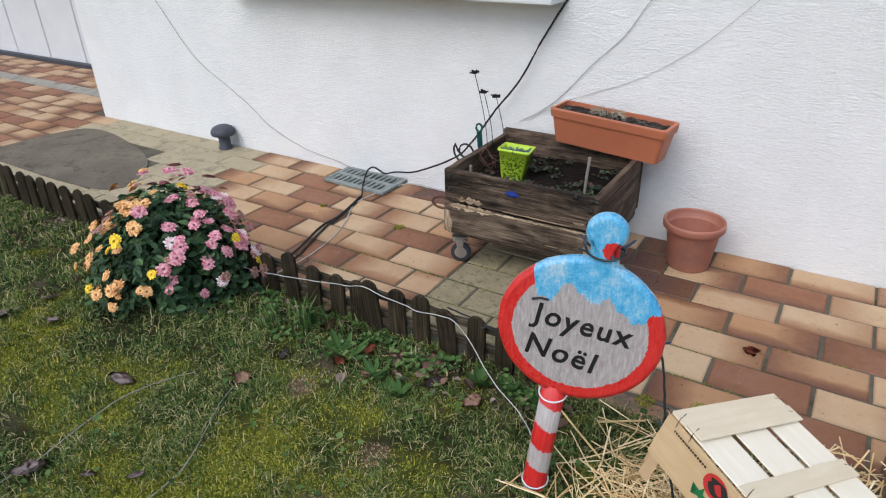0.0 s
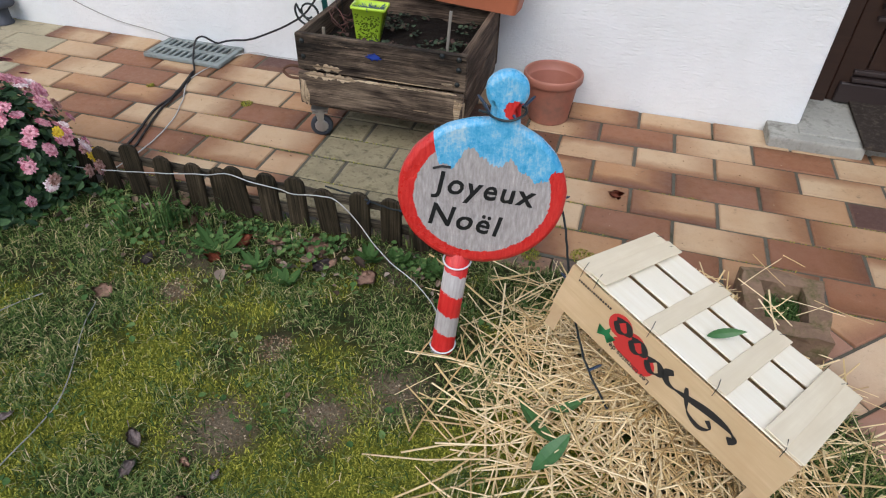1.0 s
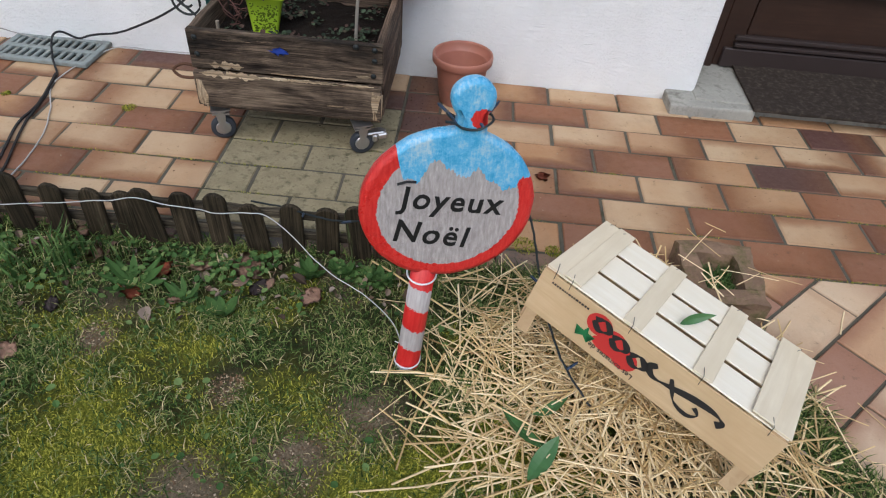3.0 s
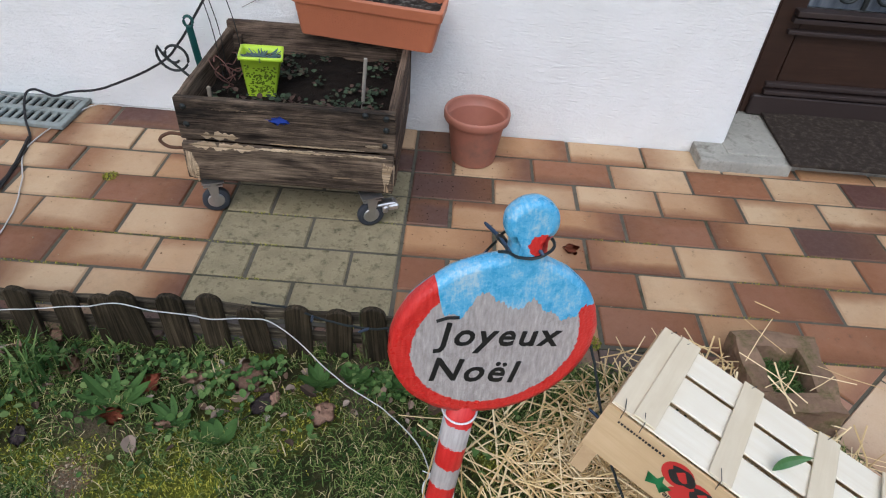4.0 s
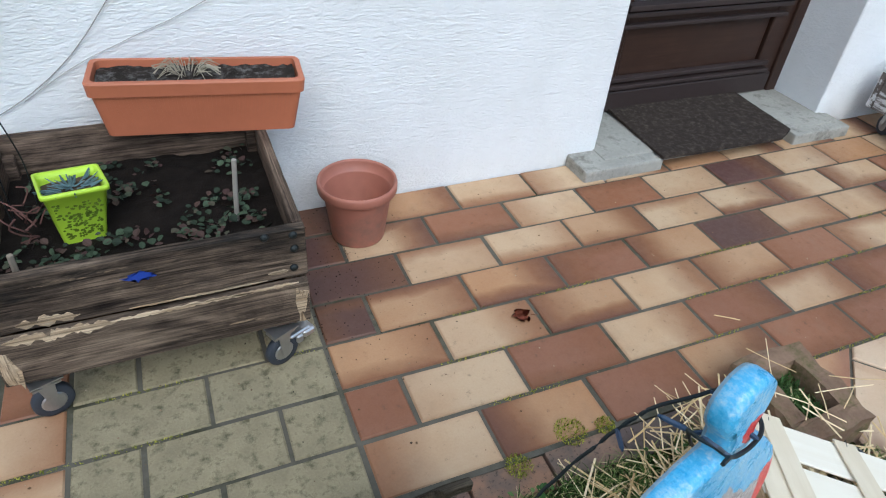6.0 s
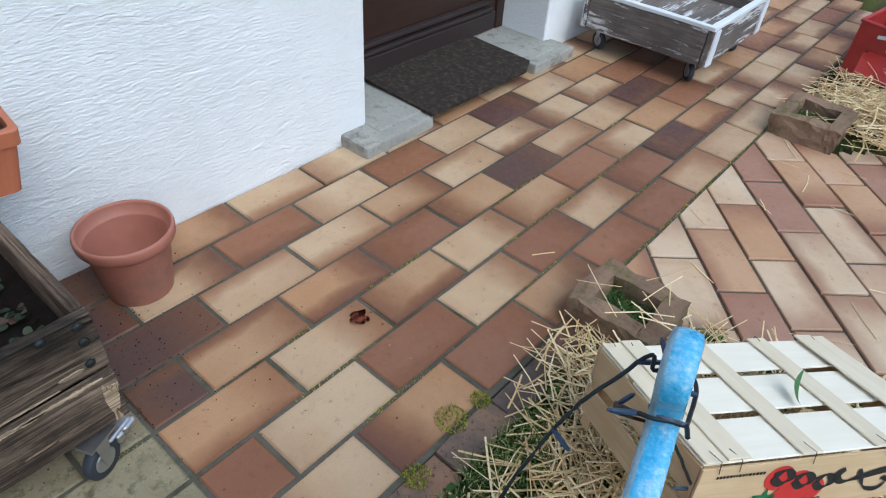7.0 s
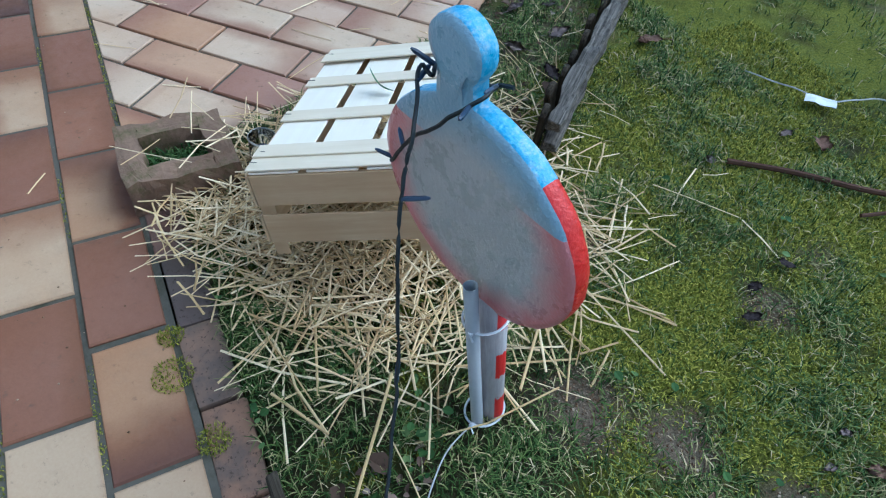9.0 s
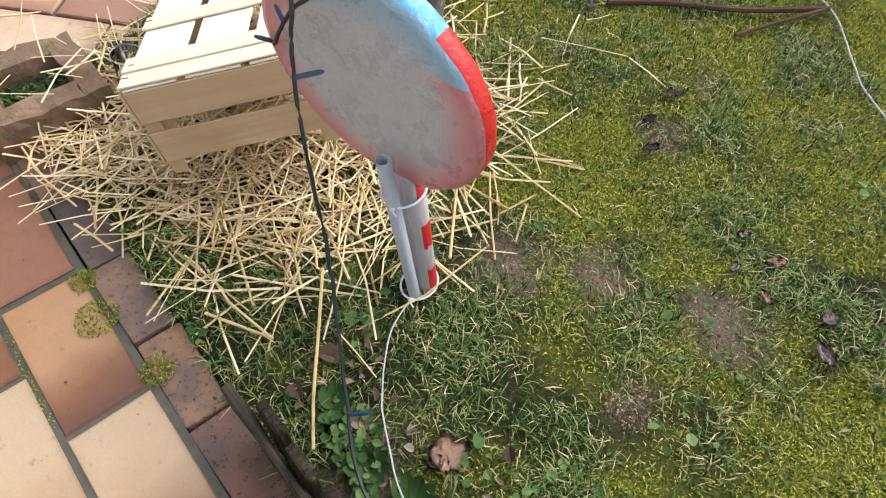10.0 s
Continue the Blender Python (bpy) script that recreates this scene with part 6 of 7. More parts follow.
def build_straw():
    rng = RNG
    def heap(n, rng):
        x, y = rng.normal(0.46, 0.23, n), rng.normal(-0.76, 0.24, n)
        h = 0.15 * np.exp(-(((x - 0.42) / 0.26) ** 2 + ((y + 0.82) / 0.27) ** 2))
        keep = (y < -0.33) & (h > 0.0003)
        x, y, h = x[keep], y[keep], h[keep]
        # nothing stands in the crate or above its floor
        z = 0.022 + h * rng.uniform(0.1, 1.0, len(x)) ** 0.6 + rng.uniform(0, 0.012, len(x))
        return np.stack([x, y, z], 1), 0.13
    stalks("straw", 1650, heap, "loose golden straw heaped under the crate", rng, 0.08, 0.33)
    def fringe(n, rng):
        a = rng.uniform(0, math.tau, n)
        r = np.abs(rng.normal(0.42, 0.13, n))
        x, y = 0.45 + r * np.cos(a), -0.82 + r * 1.2 * np.sin(a)
        keep = (y < -0.33) & ~((x > 0.98) & (y > -0.9))
        return np.stack([x[keep], y[keep], 0.025 + rng.uniform(0, 0.02, keep.sum())], 1), 0.07
    stalks("straw", 300, fringe, "loose straw spread over the lawn", rng, 0.06, 0.28)
    def block_side(n, rng):
        x, y = rng.normal(0.62, 0.13, n), rng.normal(-0.38, 0.1, n)
        keep = (y < -0.2) & ~((x > 0.7) & (x < 0.95) & (y > -0.45) & (rng.uniform(0, 1, n) < 0.75))
        z = np.where((x[keep] > 0.7) & (y[keep] > -0.45), 0.125, 0.03)
        return np.stack([x[keep], y[keep], z + rng.uniform(0, 0.04, keep.sum())], 1), 0.2
    stalks("straw", 260, block_side, "straw caught round the hollow block", rng, 0.06, 0.22)
    def far(n, rng):
        x, y = rng.normal(2.98, 0.2, n), rng.normal(-0.58, 0.22, n)
        keep = (y < -0.2) & (x > 2.45)
        return np.stack([x[keep], y[keep], 0.02 + rng.uniform(0, 0.07, keep.sum())], 1), 0.12
    stalks("straw", 1500, far, "straw heaped round the red bottle crate", rng, 0.06, 0.26, 0.003)
    def stray(n, rng):
        x, y = rng.uniform(0.1, 3.4, n), rng.uniform(-1.6, 0.5, n)
        keep = (y < 0.15) & ((y < -0.2) | (rng.uniform(0, 1, n) < 0.12))
        return np.stack([x[keep], y[keep], np.full(keep.sum(), 0.006)], 1), 0.0
    ob = stalks("straw", 110, stray, "stray straw lying on the tiles", rng, 0.05, 0.2)
    for v in ob.data.vertices:
        v.co.z = max(0.003, v.co.z - 0.014)


def dead_leaf_mesh(kind, seed):
    r = random.Random(seed)
    bm = bmesh.new()
    n = 22
    rim = []
    for k in range(n):
        a = k * math.tau / n
        if kind == "maple":
            rad = 0.6 + 0.4 * abs(math.cos(2.5 * a)) ** 0.7
        else:
            rad = (1.0 - 0.52 * abs(math.sin(a)) ** 0.6)
        rad *= r.uniform(0.8, 1.1)
        rim.append((rad * math.cos(a), rad * math.sin(a)))
    curl, tw, fold = r.uniform(-0.1, 0.16), r.uniform(-0.35, 0.35), r.uniform(0.1, 0.45)
    def place(x, y):
        return Vector((x, y, curl * x * x + fold * abs(y) + tw * x * y + 0.16 * noise.noise(Vector((x * 3, y * 3, seed)))))
    c = bm.verts.new(place(0, 0))
    m = [bm.verts.new(place(x * 0.55, y * 0.55)) for x, y in rim]
    o = [bm.verts.new(place(x, y)) for x, y in rim]
    for k in range(n):
        j = (k + 1) % n
        bm.faces.new((c, m[k], m[j]))
        bm.faces.new((m[k], o[k], o[j], m[j]))
    add_tube(bm, [(-0.9, 0, 0.1), (-1.5, 0.1, 0.2)], 0.03, 4)
    bmesh.ops.solidify(bm, geom=bm.faces[:], thickness=0.012)
    return bm


def build_dead_leaves():
    near = [(-1.62, -1.06, 0.055, 1), (-1.24, -0.84, 0.035, 0), (-1.3, -1.39, 0.03, 1), (-1.48, -1.47, 0.06, 1), (-2.44, -1.07, 0.06, 1), (-2.41, -0.88, 0.06, 1), (-2.22, -0.97, 0.04, 1), (-1.98, -0.69, 0.05, 2),
            (-0.96, -0.47, 0.04, 2), (-0.85, -0.44, 0.05, 0), (-0.7, -0.43, 0.055, 0), (-0.64, -0.51, 0.05, 3), (-0.61, -0.49, 0.035, 0), (-1.19, -0.44, 0.04, 0), (-1.01, -0.58, 0.032, 2), (-0.47, -0.51, 0.03, 0)]
    mid = [(-0.87, -0.6, 0.03, 0), (-1.21, -0.66, 0.045, 3), (-0.81, -1.27, 0.035, 1), (-0.65, -1.29, 0.025, 0), (-0.56, -1.3, 0.02, 1), (-1.17, -1.32, 0.03, 1), (-0.47, -0.53, 0.042, 0), (-0.77, -1.35, 0.035, 1),
           (-0.61, -1.39, 0.032, 0), (-0.52, -1.39, 0.022, 1), (-0.12, -1.63, 0.03, 3), (-0.21, -1.42, 0.035, 3), (-0.14, -1.5, 0.028, 3), (-0.5, -1.03, 0.015, 0), (0.9, -2.0, 0.05, 0), (0.29, -2.06, 0.03, 1)]
    far = [(0.21, -2.13, 0.035, 0), (0.28, -1.73, 0.035, 1), (1.02, -1.48, 0.05, 1), (1.05, -1.68, 0.05, 1), (1.25, -1.62, 0.05, 1), (1.23, -1.76, 0.045, 3), (0.85, -1.53, 0.05, 3), (0.9, -1.96, 0.045, 0), (1.84, -2.54, 0.05, 1), (0.278, 0.275, 0.034, 2), (-1.28, -0.33, 0.035, 0)]
    meshes = {}
    rr = random.Random(2)
    for i, (x, y, s, tone) in enumerate(near + mid + far):
        kind = "maple" if tone in (0, 2) and s > 0.03 and i % 3 else "oval"
        key = (kind, tone, i % 3)
        if key not in meshes:
            tmp = mesh_object("dead_leaf", dead_leaf_mesh(kind, i), M_DEAD[tone], True)
            meshes[key] = tmp.data
            bpy.data.objects.remove(tmp)
        ob = new("dead_leaf", meshes[key])
        z = 0.006 if y > 0 else ground_height(x, y) + 0.022
        ob.matrix_world = pose(x, y, z, rr.uniform(-14, 14) * (y < 0), rr.uniform(-14, 14) * (y < 0), rr.uniform(0, 360)) @ Matrix.Scale(s, 4)
        tagged(ob, ("curled brown dead leaf", "curled grey-brown dead leaf", "reddish fallen leaf", "dark withered leaf")[tone] + (" lying on the tiles" if y > 0 else " lying in the grass"), "dead leaf", "fallen leaves")


# ---------- fences ----------
M_GREY_RAIL = wood_material("grey_weathered_rail", (0.05, 0.045, 0.038), (0.25, 0.22, 0.18), along=0, bumpy=0.8)


def picket_mesh(h, w, seed):
    bm = bmesh.new()
    r = random.Random(seed)
    n = 8
    front = [(-w / 2, 0), (w / 2, 0)] + [(w / 2 * math.cos(a) * (1 if abs(math.cos(a)) > 0.5 else 1), h - w * 0.42 + w * 0.42 * math.sin(a)) for a in np.linspace(0, math.pi, n)]
    a = [bm.verts.new((x + r.uniform(-0.0015, 0.0015), -0.009, z)) for x, z in front]
    b = [bm.verts.new((v.co.x, 0.009, v.co.z)) for v in a]
    bm.faces.new(a)
    bm.faces.new(b[::-1])
    k = len(a)
    for i in range(k):
        bm.faces.new((a[i], b[i], b[(i + 1) % k], a[(i + 1) % k]))
    bmesh.ops.recalc_face_normals(bm, faces=bm.faces)
    bmesh.ops.bevel(bm, geom=[e for e in bm.edges if abs(e.verts[0].co.y - e.verts[1].co.y) < 1e-5], offset=0.003, segments=1, affect="EDGES")
    return bm


def build_fence(label, p0, p1, spacing, h, w, base, seed, tilt=4, thick_rail=False):
    p0, p1 = Vector(p0), Vector(p1)
    d = (p1 - p0)
    L = d.length
    yaw = math.degrees(math.atan2(d.y, d.x))
    f = thing("picket_fence", label, "fence", pose(p0.x, p0.y, base, 0, 0, yaw), "low picket fences")
    r = random.Random(seed)
    shapes = []
    for k in range(4):
        tmp = mesh_object("picket", picket_mesh(h, w, seed + k), M_PICKET)
        shapes.append(tmp.data)
        bpy.data.objects.remove(tmp)
    x = w / 2
    while x < L:
        o = new("picket", r.choice(shapes))
        o.parent = f
        o.matrix_basis = pose(x, r.uniform(-0.004, 0.004), r.uniform(-0.02, 0.008), r.uniform(-tilt, tilt), r.uniform(-tilt, tilt), r.uniform(-3, 3))
        x += spacing * r.uniform(0.9, 1.08) if r.random() > 0.1 else spacing * 0.68
    for z in (0.3, 0.68):
        o = part("rail", plank((L, 0.046 if thick_rail else 0.018, 0.034), z + seed, 0.014 if thick_rail else 0.006), M_GREY_RAIL if thick_rail else M_RAIL, f, "horizontal half-round rail")
        o.matrix_basis = pose(L / 2, 0.024 if not thick_rail else -0.042, h * z * (1.2 if thick_rail else 1))
    return f


def build_fences():
    build_fence("low weathered brown picket fence between lawn and patio", (-4.6, FENCE_Y - 0.02), (-0.165, FENCE_Y + 0.03), 0.118, 0.225, 0.074, 0.0, 3)
    build_fence("low grey picket fence beside the garden path", (0.52, -1.25), (2.05, -3.02), 0.115, 0.165, 0.074, 0.0, 11, 5, True)
    build_fence("low mossy picket fence behind the path", (3.1, -0.98), (4.35, -2.4), 0.115, 0.24, 0.075, 0.0, 17)


def build_blocks():
    for x0, x1, y0, y1, h in ((0.7, 0.945, -0.445, -0.165, 0.115), (2.4, 2.7, -0.465, -0.18, 0.115)):
        t = thing("flue_block", "weathered hollow clay flue block with moss on it", "block", pose((x0 + x1) / 2, (y0 + y1) / 2, -0.01, 0.8, -0.6, 0), "hollow blocks")
        w, d = x1 - x0, y1 - y0
        bm = bmesh.new()
        th = 0.06
        for k, (sx, sy, cx, cy) in enumerate(((w, th, 0, -d / 2 + th / 2), (w, th, 0, d / 2 - th / 2), (th, d - 2 * th, -w / 2 + th / 2, 0), (th, d - 2 * th, w / 2 - th / 2, 0))):
            add_box(bm, (sx, sy, h), (cx, cy, h / 2))
        bmesh.ops.remove_doubles(bm, verts=bm.verts, dist=0.0005)
        bmesh.ops.subdivide_edges(bm, edges=bm.edges, cuts=4, use_grid_fill=True)
        rough_up(bm, 0.013, 13, x0)
        rough_up(bm, 0.007, 45, x0)
        part("shell", bm, M_BLOCK, t)
        rng = np.random.default_rng(int(x0 * 10))
        n = 900
        x, y = rng.uniform(-w / 2 + 0.05, w / 2 - 0.05, n), rng.uniform(-d / 2 + 0.05, d / 2 - 0.05, n)
        o = blades("weed_growth", x, y, np.full(n, 0.03), rng.uniform(0.02, 0.07, n), rng.uniform(0.003, 0.006, n), rng.uniform(0, 0.8, n), M_WEED, rng)
        o.parent = t
        tagged(o, "green weeds growing inside the block")
        part("earth", box((w - 0.1, d - 0.1, 0.02), (0, 0, 0.025)), M_SOIL, t)


def build_jar():
    t = thing("glass_jar", "small glass candle jar standing among the straw", "jar", pose(0.765, -0.515, 0.015, 4, -3, 0))
    bm = bmesh.new()
    add_lathe(bm, [(0.0005, 0), (0.032, 0), (0.036, 0.006), (0.037, 0.095), (0.036, 0.1), (0.034, 0.1), (0.034, 0.01), (0.0005, 0.008)], 28)
    part("glass", bm, M_GLASS, t, "", True)
    bm = bmesh.new()
    add_lathe(bm, [(0.0005, 0.01), (0.031, 0.01), (0.031, 0.05), (0.0005, 0.052)], 24)
    part("candle", bm, plain("dark_wax", (0.03, 0.04, 0.08), 0.5), t)
    bm = bmesh.new()
    add_lathe(bm, [(0.0365, 0.097), (0.039, 0.099), (0.0365, 0.103)], 28)
    part("rim", bm, M_STEEL, t)


def build_far_things():
    c = thing("planter_cart", "low whitewashed wooden planter cart on castors", "planter")
    x0, x1, y0, y1, z0, z1 = 2.56, 3.3, 0.235, 0.95, 0.12, 0.30
    for cx, cy, l, turn in (((x0 + x1) / 2, y0 + 0.015, x1 - x0, 0), ((x0 + x1) / 2, y1 - 0.015, x1 - x0, 0), (x0 + 0.014, (y0 + y1) / 2, y1 - y0 - 0.066, 90), (x1 - 0.014, (y0 + y1) / 2, y1 - y0 - 0.066, 90)):
        o = part("side_board", plank((l, 0.028, z1 - z0), cx), M_WHITEWASH, c)
        o.matrix_basis = pose(cx, cy, (z0 + z1) / 2, 0, 0, turn)
        o = part("rim", plank((l + 0.01, 0.036, 0.02), cx + 3), M_GARAGE, c, "white painted rim")
        o.matrix_basis = pose(cx, cy, z1 + 0.011, 0, 0, turn)
    for x in (x0 + 0.02, x1 - 0.02):
        for y in (y0 - 0.003, y1 + 0.003):
            o = part("corner_strip", plank((z1 - z0, 0.012, 0.06), x + y, 0.004), M_GARAGE, c, "white painted corner")
            o.matrix_basis = pose(x + (0.02 if x < 3 else -0.02), y, (z0 + z1) / 2, 0, 90, 0)
    part("floor_board", box((x1 - x0 - 0.06, y1 - y0 - 0.06, 0.02), ((x0 + x1) / 2, (y0 + y1) / 2, z0 + 0.09)), M_WHITEWASH, c)
    for x in (x0 + 0.08, x1 - 0.08):
        for y in (y0 + 0.09, y1 - 0.09):
            castor(c, x, y, 30 + 40 * y)
    t = thing("bottle_crate", "red plastic bottle crate standing in straw", "crate", pose(3.36, -0.5, 0.05, 2, -5, -12))
    W, D, H = 0.46, 0.31, 0.3
    bm = bmesh.new()
    for s in (-1, 1):
        x = s * D / 2
        add_box(bm, (0.014, W, 0.13), (x, 0, H - 0.065), None, 0.003)
        add_box(bm, (0.014, W, 0.045), (x, 0, 0.0225), None, 0.003)
        for y in (-W / 2 + 0.035, W / 2 - 0.035):
            add_box(bm, (0.013, 0.07, H - 0.17), (x, y, 0.04 + (H - 0.17) / 2), None, 0.002)
        y = s * W / 2
        add_box(bm, (D - 0.016, 0.014, 0.12), (0, y, H - 0.065), None, 0.003)
        add_box(bm, (D - 0.016, 0.014, 0.045), (0, y, 0.0225), None, 0.003)
        for xx in (-D / 2 + 0.035, D / 2 - 0.035):
            add_box(bm, (0.05, 0.013, H - 0.17), (xx, y, 0.04 + (H - 0.17) / 2), None, 0.002)
    add_box(bm, (D + 0.02, W + 0.02, 0.012), (0, 0, 0.03), None, 0.003)
    for s in (-1, 1):
        add_box(bm, (0.02, W + 0.02, 0.016), (s * D / 2, 0, H - 0.004), None, 0.004)
        add_box(bm, (D, 0.02, 0.016), (0, s * W / 2, H - 0.004), None, 0.004)
    part("crate_body", bm, M_RED_PLASTIC, t)
    bm = bmesh.new()
    x = -D / 2 - 0.009
    for i in range(14):
        u0, u1 = i / 14, (i + 1) / 14
        q = [(0.13 - 0.26 * u0, 0.03 * math.sin(u0 * 5) * 0.4 - 0.006), (0.13 - 0.26 * u1, 0.03 * math.sin(u1 * 5) * 0.4 - 0.006), (0.13 - 0.26 * u1, 0.03 * math.sin(u1 * 5) * 0.4 + 0.012), (0.13 - 0.26 * u0, 0.03 * math.sin(u0 * 5) * 0.4 + 0.012)]
        bm.faces.new([bm.verts.new((x, a, H - 0.055 + b)) for a, b in q])
    for y, w in ((0.05, 0.03), (0.01, 0.035), (-0.04, 0.04)):
        bm.faces.new([bm.verts.new((x, y + a * w / 2, H - 0.095 + b * 0.01)) for a, b in ((-1, -1), (1, -1), (1, 1), (-1, 1))])
    part("print", bm, M_WHITE_PRINT, t, "white swoosh print")
    for k, (x, y, lx, ly, h, rad, mat, lab) in enumerate(((2.88, -0.94, 0.03, -0.03, 2.0, 0.014, M_BLUE_POST, "dark blue metal rod of a garden arch"), (3.27, -1.45, 0.03, -0.03, 2.0, 0.014, M_BLUE_POST, "dark blue metal rod of a garden arch"),
                                                           (1.63, -1.93, 0.02, -0.02, 2.0, 0.014, M_BLUE_POST, "dark blue metal rod of a garden arch"), (1.98, -2.32, 0.02, -0.02, 2.0, 0.014, M_BLUE_POST, "dark blue metal rod of a garden arch"))):
        t = thing("arch_rod", lab, "garden arch", None, "rods of the garden arch")
        part("rod", tube([(x, y, -0.05), (x + lx, y + ly, h)], rad, 10), mat, t)
        part("foot_collar", tube([(x, y, -0.01), (x, y, 0.03)], rad * 1.35, 10), mat, t)
    t = thing("post", "grey galvanised post with a round cap beside the path", "post")
    part("tube", tube([(3.2, -1.27, -0.05), (3.215, -1.29, 0.33)], 0.013, 10), M_STEEL, t)
    part("cap", tube([(3.215, -1.29, 0.325), (3.216, -1.291, 0.365)], 0.024, 12), M_STEEL, t)
    # low shrub behind the bottle crate
    s = thing("shrub", "low shrub with yellow-green leaves behind the bottle crate", "shrub", pose(4.15, -0.75, 0))
    rng = RNG
    n = 1600
    v = rng.normal(size=(n, 3))
    v /= np.linalg.norm(v, axis=1, keepdims=True)
    c = v * rng.uniform(0.4, 1, n)[:, None] ** 0.5 * np.array([0.42, 0.5, 0.34]) * (1 + 0.2 * np.sin(4 * v[:, :1] * 3)) + np.array([0, 0, 0.42])
    l = rng.uniform(0.04, 0.075, n)
    o = leaf_cloud("crown", c, up_normals(n, 0.8, rng), l, l * 0.5, M_SHRUB, rng)
    o.parent = s
    bm = bmesh.new()
    for k in range(14):
        a = k * 2.4
        add_tube(bm, glide([(0.03 * math.cos(a), 0.03 * math.sin(a), -0.03), (0.12 * math.cos(a), 0.14 * math.sin(a), 0.25), (0.25 * math.cos(a), 0.3 * math.sin(a), 0.55)], 4), 0.008, 5, None)
    part("branches", bm, plain("shrub_bark", (0.08, 0.06, 0.045), 0.9), s)


def build_litter():
    # withered leaf scraps and twigs between the path and its fence, and along the patio fence
    rng = np.random.default_rng(77)
    n = 2600
    x, y = rng.uniform(0.6, 3.4, n), rng.uniform(-3.2, -0.85, n)
    keep = on_lawn(x, y) & (x > 0.55 + 0.864 * (-1.25 - y)) & (field(x, y, 3.5, 41.0) > -0.25)
    x2, y2 = rng.uniform(-3.4, -0.15, 420), -0.36 - np.abs(rng.normal(0, 0.13, 420))
    keep2 = on_lawn(x2, y2)
    x, y = np.concatenate([x[keep], x2[keep2]]), np.concatenate([y[keep], y2[keep2]])
    n = len(x)
    s = rng.uniform(0.01, 0.04, n) * np.where(rng.uniform(0, 1, n) < 0.12, 1.6, 0.8)
    c = np.stack([x, y, heights(x, y) + rng.uniform(0.006, 0.02, n)], 1)
    tagged(leaf_cloud("leaf_litter", c, up_normals(n, 0.4, rng), s, s * rng.uniform(0.4, 0.8, n), M_LITTER, rng, 0.4), "withered brown and grey leaf scraps on the earth", "leaf litter", "", "stuff")
    n = 5200
    x, y = rng.uniform(0.6, 3.4, n), rng.uniform(-3.2, -0.85, n)
    keep = on_lawn(x, y) & (x > 0.55 + 0.864 * (-1.25 - y))
    crumbs("earth_crumbs", x[keep], y[keep], None, 0.002, 0.007, "dark earth crumbs beside the garden path", rng)
    def twigs(n, rng):
        x, y = rng.uniform(0.8, 2.6, n), rng.uniform(-2.4, -0.95, n)
        keep = on_lawn(x, y) & (x > 0.5 + 0.864 * (-1.25 - y))
        return np.stack([x[keep], y[keep], heights(x[keep], y[keep]) + 0.016], 1), 0.06
    stalks("straw", 230, twigs, "dry stalks strewn over the earth beside the path", rng, 0.05, 0.2, 0.0018)


